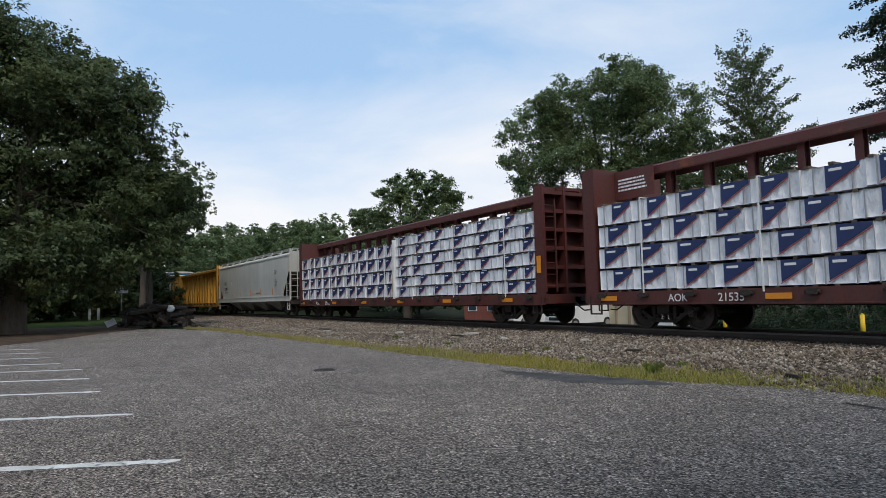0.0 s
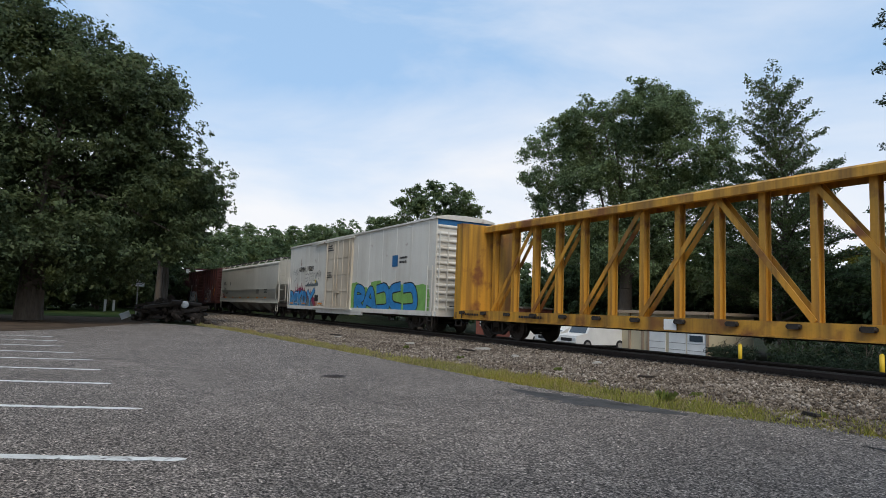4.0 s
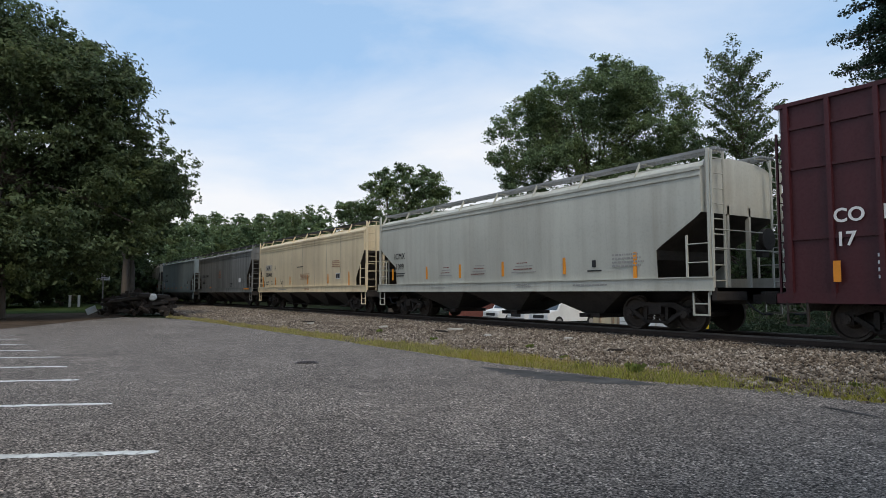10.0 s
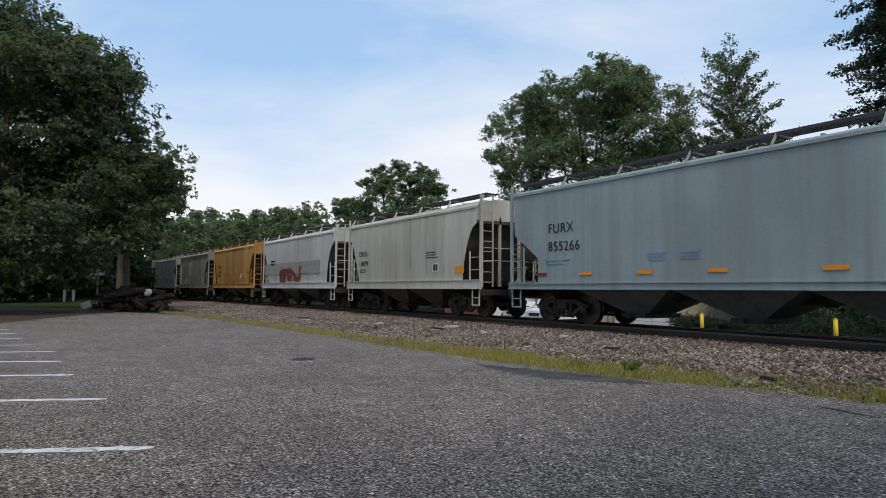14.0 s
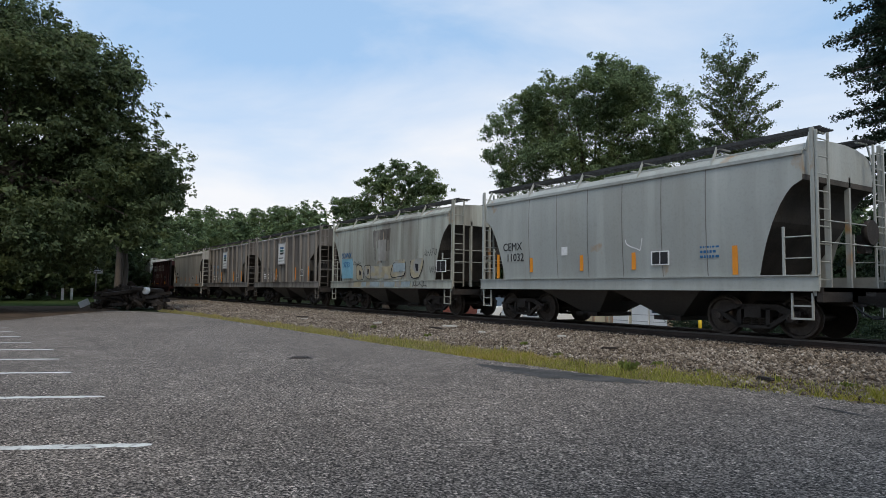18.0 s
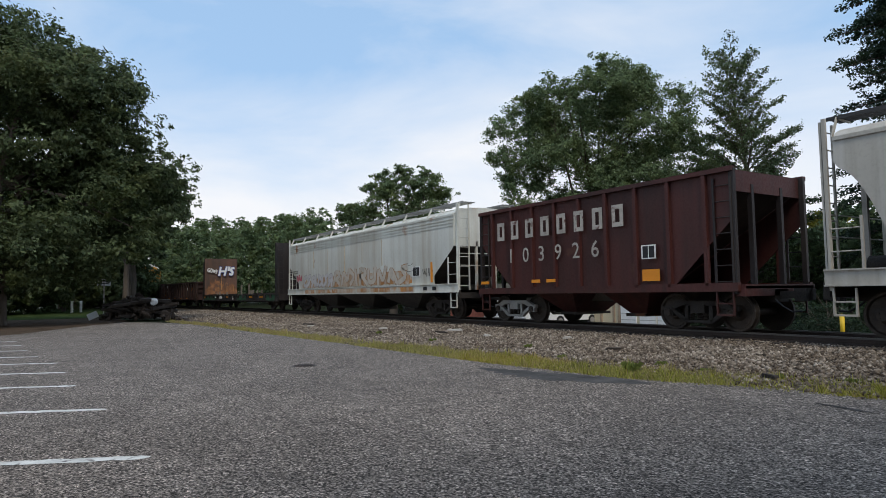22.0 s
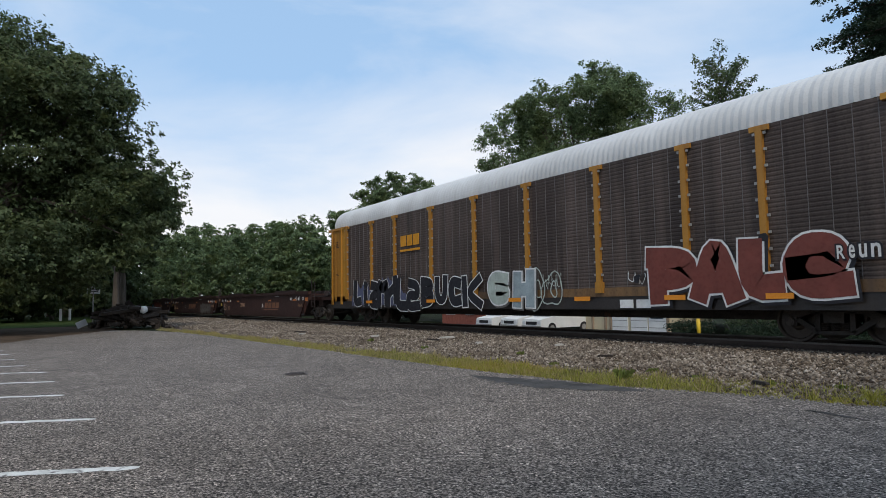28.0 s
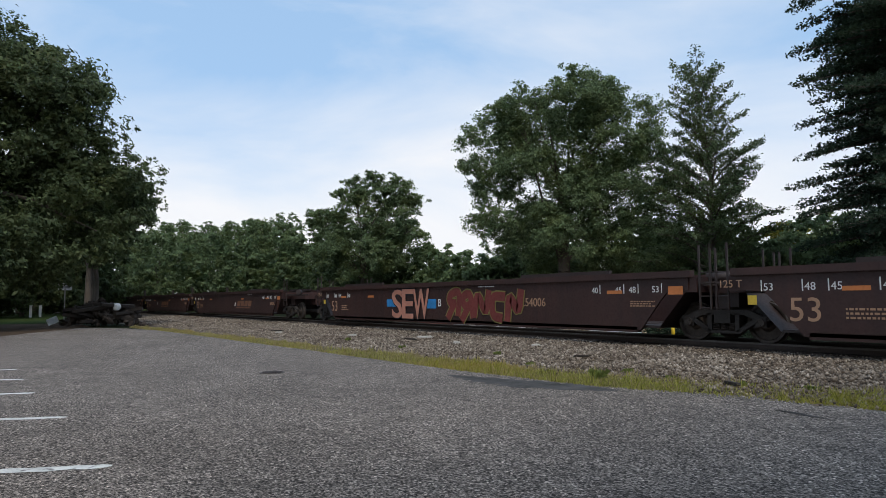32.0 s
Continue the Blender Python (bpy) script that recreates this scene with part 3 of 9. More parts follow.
def loose_slabs():
    """Flat pale stones and bits of old timber lying on the ballast."""
    rnd = random.Random(15)
    for i, (x, y, le, wd, yaw) in enumerate(((-17.8, 11.8, 0.62, 0.3, 20), (-14.9, 11.0, 0.36, 0.2, -15), (-20.6, 10.6, 0.4, 0.22, 40), (-24.5, 9.4, 0.5, 0.25, 5), (-12.6, 11.9, 0.28, 0.18, 70))):
        bm = bmesh.new()
        ring = [(le / 2 * math.cos(q * 0.785) * rnd.uniform(0.75, 1.1), wd / 2 * math.sin(q * 0.785) * rnd.uniform(0.75, 1.1)) for q in range(8)]
        lo = [bm.verts.new((p[0], p[1], 0)) for p in ring]
        hi = [bm.verts.new((p[0] * 0.92, p[1] * 0.92, 0.05 + rnd.uniform(-0.008, 0.008))) for p in ring]
        bm.faces.new(hi)
        for q in range(8):
            bm.faces.new((lo[q], lo[(q + 1) % 8], hi[(q + 1) % 8], hi[q]))
        t = tagged(new("flat_stone", mesh_of("flat_stone", bm, M["road_pale"])), "flat pale stone lying on the ballast", "stone", "flat stones on the ballast")
        t.matrix_basis = pose(x, y, 0.03, 4, -3, yaw)
    for i, (x, y, le, yaw) in enumerate(((-17.2, 10.9, 0.55, 12), (-5.2, 8.75, 0.3, -20), (-9.6, 10.4, 0.35, 50), (-26.0, 9.9, 0.7, 25))):
        bm = bmesh.new()
        prism(bm, [(-le / 2, 0), (le / 2 - 0.05, 0), (le / 2, 0.02), (le / 2 - 0.03, 0.045), (-le / 2 + 0.04, 0.05)], -0.035, 0.035)
        t = tagged(new("timber_scrap", mesh_of("timber_scrap", bm, M["tie"])), "dark splintered timber scrap lying on the ballast", "scrap wood", "timber scraps on the ballast")
        t.matrix_basis = pose(x, y, 0.03, 0, 0, yaw)


M["road_pale"] = surface("pale_concrete", (0.42, 0.4, 0.36), 0.9, var=0.12, scale=0.7)
loose_slabs()


def rails():
    for name, off in (("rail", -0.755), ("rail", 0.755)):
        bm, hd = bmesh.new(), bmesh.new()
        xs = [-400, -250, -160] + list(range(-115, -27, 4)) + [40, 300, 640]
        for a, b in zip(xs, xs[1:]):
            for prof, target in (([(-0.075, 0), (0.075, 0), (0.075, 0.02), (0.012, 0.04), (0.012, 0.13), (-0.012, 0.13), (-0.012, 0.04), (-0.075, 0.02)], bm), ([(-0.037, 0.13), (0.037, 0.13), (0.036, 0.168), (-0.036, 0.168)], hd)):
                va = [target.verts.new((a, track_y(a) + off + y, RAIL_Z - 0.168 + z)) for y, z in prof]
                vb = [target.verts.new((b, track_y(b) + off + y, RAIL_Z - 0.168 + z)) for y, z in prof]
                for i in range(len(prof)):
                    target.faces.new((va[i], va[(i + 1) % len(prof)], vb[(i + 1) % len(prof)], vb[i]))
        r = tagged(new(name, mesh_of("rail", bm, M["rail"])), "rusty steel rail with a shiny worn head", "rail", "rails of the track", kind="structure")
        part("rail_head", hd, M["railhead"], r, "bright worn running surface")


rails()


def ties():
    track = thing("track_ties", "dark creosoted wooden ties under the rails", "ties", kind="structure")
    me = shared("tie", M["tie"], lambda bm: box(bm, -0.115, 0.115, -1.3, 1.3, -0.1, 0.06))
    x = -70.0
    rnd = random.Random(2)
    while x < 12:
        part("tie", me, None, track, at=pose(x + rnd.uniform(-0.03, 0.03), track_y(x) + rnd.uniform(-0.04, 0.04), RAIL_Z - 0.168 - 0.055 + rnd.uniform(-0.012, 0.008), 0, 0, rnd.uniform(-1, 1) + track_yaw(x)))
        x += 0.5


ties()

# ---------------------------------------------------------------- railway cars: common parts
def build_truck_frame(bm):
    for s in (-1, 1):
        y0, y1 = s * 0.96, s * 1.08
        prism(bm, [(-0.62, 0.74), (0.62, 0.74), (0.92, 0.6), (1.08, 0.6), (1.08, 0.5), (0.78, 0.5), (0.5, 0.62), (-0.5, 0.62), (-0.78, 0.5), (-1.08, 0.5), (-1.08, 0.6), (-0.92, 0.6)], y0, y1)
        prism(bm, [(-0.36, 0.2), (0.36, 0.2), (0.36, 0.27), (-0.36, 0.27)], y0, y1)
        for q in (-1, 1):
            beam(bm, (q * 0.34, s * 1.02, 0.23), (q * 0.8, s * 1.02, 0.53), 0.12, 0.1)
            box(bm, q * 0.34 - 0.05, q * 0.34 + 0.05, min(y0, y1), max(y0, y1), 0.25, 0.66)
            box(bm, q * 0.889 - 0.13, q * 0.889 + 0.13, s * 1.02 - 0.07, s * 1.02 + 0.07, 0.36, 0.58)
    box(bm, -0.2, 0.2, -1.12, 1.12, 0.44, 0.66)
    box(bm, -0.3, 0.3, -0.3, 0.3, 0.66, 0.82)


def build_spring(bm):
    """One coil spring, standing on its seat."""
    last, n = None, 34
    for k in range(n + 1):
        a = k * 2 * math.pi / 8
        c = Vector((0.068 * math.cos(a), 0.068 * math.sin(a), 0.17 * k / n))
        out_v = Vector((math.cos(a), math.sin(a), 0))
        ring = [bm.verts.new(c + out_v * 0.016 * u + Vector((0, 0, 0.014 * w))) for u, w in ((1, 0), (0, 1), (-1, 0), (0, -1))]
        if last:
            for j in range(4):
                bm.faces.new((last[j], last[(j + 1) % 4], ring[(j + 1) % 4], ring[j]))
        last = ring


def build_wheelset(bm):
    tube(bm, (0, -1.0, 0), (0, 1.0, 0), 0.085, 10)
    for s in (-1, 1):
        rings = [(0.70, 0.485), (0.728, 0.485), (0.735, 0.457), (0.835, 0.452), (0.835, 0.4), (0.79, 0.37), (0.79, 0.2), (0.84, 0.15), (0.84, 0.01)]
        n, last = 28, None
        for y, r in rings:
            ring = [bm.verts.new((r * math.cos(6.28319 * i / n), s * y, r * math.sin(6.28319 * i / n))) for i in range(n)]
            if last:
                for i in range(n):
                    bm.faces.new((last[i], last[(i + 1) % n], ring[(i + 1) % n], ring[i]))
            else:
                bm.faces.new(ring)
            last = ring
        bm.faces.new(last)
        tube(bm, (0, s * 1.0, 0), (0, s * 1.13, 0), 0.1, 10)
        for k in range(3):
            a = k * 2.094
            tube(bm, (0.06 * math.cos(a), s * 1.13, 0.06 * math.sin(a)), (0.06 * math.cos(a), s * 1.15, 0.06 * math.sin(a)), 0.018, 5)


WHEELSETS = []


def truck(car, x, material=None):
    mat = material or M["dark"]
    t = part("truck", shared("truck", mat, build_truck_frame), None, car, at=(x, 0, 0))
    for s in (-1, 1):
        for k in (-0.2, 0, 0.2):
            part("spring", shared("spring", M["wheel"], build_spring), None, t, at=(k, s * 1.04, 0.27))
    for q in (-0.889, 0.889):
        w = part("wheelset", shared("wheelset", M["wheel"], build_wheelset), None, t, at=(q, 0, 0.457))
        WHEELSETS.append((w, q))
    return t


def build_coupler(bm):
    box(bm, -0.2, 0.42, -0.07, 0.07, 0.78, 0.95)
    prism(bm, [(0.38, 0.72), (0.62, 0.72), (0.66, 1.02), (0.38, 1.02)], -0.16, 0.12)
    box(bm, 0.5, 0.68, 0.06, 0.2, 0.74, 1.0)


def couplers(car, half):
    part("coupler", shared("coupler", M["dark"], build_coupler), None, car, at=(half, 0, 0))
    part("coupler", shared("coupler", M["dark"], build_coupler), None, car, at=pose(-half, 0, 0, 0, 0, 180))
    for s in (-1, 1):
        def hose(bm):
            pts = [(0.02, -0.3, 0.75), (0.2, -0.32, 0.6), (0.4, -0.3, 0.48), (0.58, -0.22, 0.5)]
            for a, b in zip(pts, pts[1:]):
                tube(bm, a, b, 0.022, 6)
        part("air_hose", shared("air_hose", M["black"], hose), None, car, at=pose(s * half, 0, 0, 0, 0, 0 if s > 0 else 180))


def ladder_mesh(height, width, rungs, material, rail=0.05):
    def build(bm):
        for a in (0, width):
            box(bm, a - rail / 2, a + rail / 2, -0.02, 0.02, 0, height)
        for i in range(rungs):
            z = height * (i + 0.5) / rungs
            tube(bm, (0, 0, z), (width, 0, z), 0.014, 6)
    return shared(("ladder", round(height, 2), round(width, 2), rungs), material, build)


def step_mesh(material):
    def build(bm):
        for a in (0, 0.42):
            box(bm, a - 0.02, a + 0.02, -0.02, 0.02, -0.55, 0)
        box(bm, 0, 0.42, -0.03, 0.03, -0.55, -0.51)
        box(bm, 0, 0.42, -0.025, 0.025, -0.28, -0.25)
    return shared("stirrup_step", material, build)


# ---------------------------------------------------------------- covered hopper
def hopper(name, length, material, label, side="curved", shape="lin", zsl=2.6, inset=2.2, bays=3, zs=4.08, roof=4.4, walk_dark=False,
           sill_z=(1.05, 1.36), tub_material=None, post_material=None, bay_material=None, under_sill=0.0, width=1.56, ridge=0, knee=2.1, slope_material=None, seams=0, belly=0.0):
    car = thing(name, label, "hopper car", "cars of the freight train")
    h = length / 2
    pm = post_material or material
    prof = []
    zb = sill_z[1]
    nlev = 22
    levels = sorted(set([zb + (zs - zb) * i / nlev for i in range(nlev + 1)]))

    def wid(z):
        if side == "curved":
            f = (z - zb) / (zs - zb)
            return width - 0.1 * (1 - f) ** 2 - 0.06 * f**3 - belly * max(0.0, 1 - f / 0.3) ** 1.6
        return width - 0.02
    for z in levels:
        if z < zsl:
            f = (z - zb) / (zsl - zb)
            if shape == "knee":
                cut = inset * min(1.0, (zsl - z) / max(0.1, zsl - knee))
            else:
                cut = inset * (1 - f) if shape == "lin" else inset * (0.4 * (1 - f) + 0.6 * math.sqrt(max(0, 1 - f * f)))
        else:
            cut = 0
        deep = cut if shape == "lin" or z >= zsl else inset * (1.5 if shape == "knee" else 1.55) * (1 - (z - zb) / (zsl - zb))
        prof.append((z, wid(z), h - 0.34 - cut, h - 0.34 - max(cut, deep)))
    top_w = wid(zs)
    for f, zz in ((0.93, 0.12), (0.8, 0.2), (0.55, 0.27), (0.2, 0.31)):
        prof.append((zs + zz * (roof - zs) / 0.32, top_w * f, h - 0.34, h - 0.34))
    bm = bmesh.new()
    slopes = []
    for s in (-1, 1):
        ring = [[bm.verts.new((s2 * xe, s * w, z)) for s2 in (-1, -0.33, 0.33, 1)] for z, w, xe, _ in prof]
        for a, b in zip(ring, ring[1:]):
            for i in range(3):
                f = bm.faces.new((a[i], a[i + 1], b[i + 1], b[i]))
                f.smooth = side == "curved" or a[0].co.z >= zs - 0.01
        low = [p for p in prof if p[0] < zsl + 0.13]
        slope = bmesh.new()
        for rows, target in ((low, slope), (prof[len(low) - 1:], bm)):
            ends = [[target.verts.new((s * xe, q * (w - 0.004), z)) for q in (-1, 1)] for z, w, _, xe in rows]
            for a, b in zip(ends, ends[1:]):
                target.faces.new((a[0], a[1], b[1], b[0]))
        slopes.append(slope)
    z, w, _, xe = prof[-1]
    bm.faces.new([bm.verts.new(p) for p in ((-xe, -w, z), (xe, -w, z), (xe, w, z), (-xe, w, z))])
    z, w, _, xe = prof[0]
    bm.faces.new([bm.verts.new(p) for p in ((-xe, -w, z), (-xe, w, z), (xe, w, z), (xe, -w, z))])
    body = part("body", bm, material, car)
    # the shade under the overhanging ends is painted into these sheets
    for slope in slopes:
        part("slope_sheet", slope, slope_material or M["slope"], car, "" if slope_material else "sloping end sheet with the recess shade painted dark")
    # weld seams down the sides
    for i in range(1, seams):
        x = -h + 0.34 + inset + (length - 0.68 - 2 * inset) * i / seams
        for s in (-1, 1):
            bm = bmesh.new()
            last = None
            for z, w, _, _ in prof[: nlev + 1]:
                pair = [bm.verts.new((x + d, s * (w + 0.006), z)) for d in (-0.012, 0.012)]
                if last:
                    bm.faces.new((last[0], last[1], pair[1], pair[0]))
                last = pair
            part("weld_seam", bm, M["seam"], car)
    # top chord strips along the shoulder
    yt = top_w + 0.012
    for s in (-1, 1):
        bm = bmesh.new()
        box(bm, -h + 0.34, h - 0.34, s * yt - 0.03, s * yt + 0.03, zs - 0.05, zs + 0.03)
        part("top_chord", bm, material, car)
        for k in range(ridge):
            boxed("side_ridge", material, car, (-h + 0.36, h - 0.36, s * (yt + 0.012) - 0.02, s * (yt + 0.012) + 0.02, zs - 0.2 - 0.12 * k, zs - 0.165 - 0.12 * k))
        bm = bmesh.new()
        box(bm, -h + 0.05, h - 0.05, s * 1.5 - 0.035, s * 1.5 + 0.035, sill_z[0], sill_z[1])
        sl = part("side_sill", bm, material, car)
        for zf in (sill_z[0] - 0.012, sill_z[1] - 0.012):
            boxed("sill_flange", material, sl, (-h + 0.05, h - 0.05, s * 1.52 - 0.05, s * 1.52 + 0.05, zf, zf + 0.03))
    # hatch trough and hatches
    bm = bmesh.new()
    box(bm, -h + 0.9, h - 0.9, -0.32, 0.32, roof - 0.03, roof + 0.06)
    part("hatch_trough", bm, material, car)
    nh = max(3, int(length / 3.2))
    for i in range(nh):
        x = (-h + 1.4) + (length - 2.8) * (i + 0.5) / nh
        part("hatch", shared("hatch", material, lambda b: (box(b, -1.1, 1.1, -0.36, 0.36, 0, 0.05), box(b, -0.04, 0.04, -0.38, 0.38, 0.05, 0.09))), None, car, at=(x, 0, roof + 0.06))
    # roof walks on brackets
    wm = M["walk_dark"] if walk_dark else M["walk"]
    for s in (-1, 1):
        bm = bmesh.new()
        zz = roof + 0.12
        for y in (0.72, 0.84, 0.96, 1.08, 1.2):
            box(bm, -h + 0.1, h - 0.1, s * y - 0.028, s * y + 0.028, zz, zz + 0.035)
        n = int(length / 0.45)
        for i in range(n):
            x = -h + 0.1 + (length - 0.2) * (i + 0.5) / n
            box(bm, x - 0.012, x + 0.012, s * 0.96 - 0.26, s * 0.96 + 0.26, zz, zz + 0.03)
        box(bm, -h + 0.1, h - 0.1, s * 1.23 - 0.012, s * 1.23 + 0.012, zz - 0.03, zz + 0.05)
        part("roof_walk", bm, wm, car, "grated steel roof walk")
        nb = max(4, int(length / 2.1))
        for i in range(nb + 1):
            x = -h + 0.3 + (length - 0.6) * i / nb
            part("bracket", shared(("bracket", s, round(zs, 2), round(roof, 2)), material, lambda b: (beam(b, (0, s * (top_w - 0.04), zs + 0.02), (0, s * 1.22, roof + 0.13), 0.07, 0.02), beam(b, (0, s * 1.22, roof + 0.12), (0, s * 0.7, roof + 0.1), 0.05, 0.03))), None, car, at=(x, 0, 0))
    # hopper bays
    bmt = bay_material or M["bay_dark"]
    span = length - 2 * 2.9
    for i in range(bays):
        x = -span / 2 + span * (i + 0.5) / bays
        wx = span / bays * 0.5
        zt, zl = sill_z[0] + 0.02 - under_sill, 0.36
        bm = bmesh.new()
        for s in (-1, 1):
            pts = [(-wx, s * 1.35, zt), (wx, s * 1.35, zt), (0.32, s * 0.55, zl), (-0.32, s * 0.55, zl)]
            bm.faces.new([bm.verts.new(p) for p in pts])
        for s in (-1, 1):
            pts = [(s * wx, -1.35, zt), (s * wx, 1.35, zt), (s * 0.32, 0.55, zl), (s * 0.32, -0.55, zl)]
            bm.faces.new([bm.verts.new(p) for p in pts])
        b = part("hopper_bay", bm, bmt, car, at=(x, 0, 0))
        part("outlet_gate", shared("outlet_gate", M["dark"], lambda q: (box(q, -0.42, 0.42, -0.75, 0.75, 0.26, 0.38), tube(q, (0, -0.95, 0.32), (0, 0.95, 0.32), 0.05, 8))), None, b)
    boxed("centre_sill", M["dark"], car, (-h, h, -0.3, 0.3, 0.72, 1.06))
    # ends: platform, posts, ladders, steps
    for s in (-1, 1):
        boxed("end_platform", M["dark"], car, *[(min(a, b), max(a, b), y0, y1, z0, z1) for a, b, y0, y1, z0, z1 in ((s * (h - 1.9), s * h, -1.45, 1.45, sill_z[0] - 0.02, sill_z[0] + 0.07), (s * (h - 0.12), s * h, -1.5, 1.5, 0.82, 1.12))])
        boxed("end_post", pm, car, *[(min(s * (h - 0.44), s * (h - 0.34)), max(s * (h - 0.44), s * (h - 0.34)), y - 0.04, y + 0.04, sill_z[0], zsl + 0.25) for y in (-0.45, 0.45)])
        for q in (-1, 1):
            bm = bmesh.new()
            x0 = s * (h - 0.16)
            box(bm, x0 - 0.038, x0 + 0.038, q * 1.47 - 0.03, q * 1.47 + 0.03, 0.95, roof + 0.1)
            part("corner_post", bm, pm, car)
            part("ladder", ladder_mesh(roof - 1.05, 0.46, 9, pm), None, car, at=Matrix.Translation((s * (h - 0.08), -1.46 if q < 0 else 1.0, 1.1)) @ pose(0, 0, 0, 0, 0, 90))
            part("grab_rail", ladder_mesh(1.35, 0.62, 3, pm), None, car, at=(s * (h - 0.16) - (0.62 if s > 0 else 0), q * 1.5, 1.05))
            part("stirrup_step", step_mesh(pm), None, car, at=(s * (h - 0.2) - (0.42 if s > 0 else 0), q * 1.5, 1.0))
        bm = bmesh.new()
        x0 = s * (h - 0.06)
        for zz in (2.05, 2.5):
            tube(bm, (x0, -1.4, zz), (x0, 1.4, zz), 0.016, 6)
        part("handrail", bm, pm, car)
    # brake gear on one end
    bm = bmesh.new()
    tube(bm, (h - 0.14, 0.75, 2.35), (h - 0.02, 0.75, 2.35), 0.28, 16)
    box(bm, h - 0.3, h - 0.12, 0.6, 0.9, 1.9, 2.3)
    part("brake_wheel", bm, M["dark"], car)
    bm = bmesh.new()
    tube(bm, (-h + 0.5, -0.6, 1.45), (-h + 1.4, -0.6, 1.45), 0.2, 12)
    part("air_reservoir", bm, M["dark"], car)
    if side == "ribbed":
        n = int((length - 1.2) / 1.05)
        for i in range(n + 1):
            x = -h + 0.6 + (length - 1.2) * i / n
            f = min(1.0, (h - 0.36 - abs(x)) / inset)
            zlow = zb + (zsl - zb) * max(0, 1 - f) if shape == "lin" else zb
            if zs - zlow > 0.5:
                for s in (-1, 1):
                    part("rib", shared(("rib", round(zs - zlow, 1), s), material, lambda b: box(b, -0.06, 0.06, -0.06, 0.06, 0, zs - zlow)), None, car, at=(x, s * (width + 0.03), zlow))
    for s in (-1, 1):
        truck(car, s * (h - 1.75 - (0.0 if length < 14 else 0.35)))
    couplers(car, h)
    return car


# ---------------------------------------------------------------- centre-beam flat car
def centerbeam(name, length, material, label, top=4.45, truss=True):
    car = thing(name, label, "flat car", "cars of the freight train")
    h = length / 2
    boxed("deck", material, car, (-h + 0.3, h - 0.3, -1.42, 1.42, 0.92, 1.02))
    for s in (-1, 1):
        bm = bmesh.new()
        box(bm, -h + 0.2, h - 0.2, s * 1.43 - 0.04, s * 1.43 + 0.04, 0.72, 1.04)
        sl = part("side_sill", bm, material, car)
        boxed("sill_flange", material, sl, (-h + 0.2, h - 0.2, s * 1.46 - 0.07, s * 1.46 + 0.07, 0.685, 0.72))
        for i in range(int(length / 1.5)):
            x = -h + 0.8 + i * 1.5
            part("winch", shared("winch", M["dark"], lambda b: (box(b, -0.12, 0.12, -0.05, 0.05, -0.06, 0.06), tube(b, (-0.16, 0, 0), (0.16, 0, 0), 0.045, 8))), None, car, at=(x, s * 1.52, 0.94))
    boxed("centre_sill", M["dark"], car, (-h, h, -0.3, 0.3, 0.62, 0.92))
    bm = bmesh.new()
    prism_x(bm, [(-0.42, top - 0.27), (-0.36, top - 0.3), (-0.34, top - 0.1), (0.34, top - 0.1), (0.36, top - 0.3), (0.42, top - 0.27), (0.42, top - 0.06), (0.34, top), (-0.34, top), (-0.42, top - 0.06)], -h + 0.3, h - 0.3)
    part("top_chord", bm, material, car)
    n = int(length / 1.35)
    for i in range(n + 1):
        x = -h + 0.9 + (length - 1.8) * i / n
        part("post", shared(("post", round(top, 1)), material, lambda b: (box(b, -0.085, 0.085, -0.13, -0.1, 1.0, top - 0.1), box(b, -0.085, 0.085, 0.1, 0.13, 1.0, top - 0.1), box(b, -0.012, 0.012, -0.1, 0.1, 1.0, top - 0.1))), None, car, at=(x, 0, 0))
    if truss:
        for i in range(0, n, 2):
            xa = -h + 0.9 + (length - 1.8) * i / n
            xb = -h + 0.9 + (length - 1.8) * (i + 2) / n
            if xb > h - 0.8:
                break
            up = (xa + xb) / 2 > 0
            for s in (-1, 1):
                bm = bmesh.new()
                beam(bm, (xa, s * 0.15, top - 0.2 if up else 1.05), (xb, s * 0.15, 1.05 if up else top - 0.2), 0.03, 0.15)
                part("diagonal", bm, material, car)
    for s in (-1, 1):
        bm = bmesh.new()
        xo, xi = s * (h - 0.12), s * (h - 0.55)
        a, b = min(xo, xi), max(xo, xi)
        xin = s * (h - 0.55)
        box(bm, xin - 0.02, xin + 0.02, -1.45, 1.45, 1.0, top + 0.02)
        part("bulkhead", bm, material, car)
        for y in (-1.42, -0.5, 0.5, 1.42):
            bm = bmesh.new()
            box(bm, a, b, y - 0.04, y + 0.04, 0.9, top + 0.02)
            part("bulkhead_post", bm, material, car)
        for k in range(6):
            zz = 1.3 + k * (top - 1.4) / 5.2
            boxed("bulkhead_rib", material, car, (a + 0.03, b - 0.06, -1.4, 1.4, zz - 0.06, zz + 0.06))
        boxed("end_sill", material, car, (min(s * h, s * (h - 0.3)), max(s * h, s * (h - 0.3)), -1.4, 1.4, 0.72, 1.02))
        for q in (-1, 1):
            part("stirrup_step", step_mesh(M["dark"]), None, car, at=(s * (h - 0.3) - (0.42 if s > 0 else 0), q * 1.47, 0.95))
        part("ladder", ladder_mesh(3.0, 0.45, 8, material), None, car, at=Matrix.Translation((s * (h - 0.1), -1.42, 1.1)) @ pose(0, 0, 0, 0, 0, 90))
    for s in (-1, 1):
        truck(car, s * (h - 2.6))
    couplers(car, h)
    return car


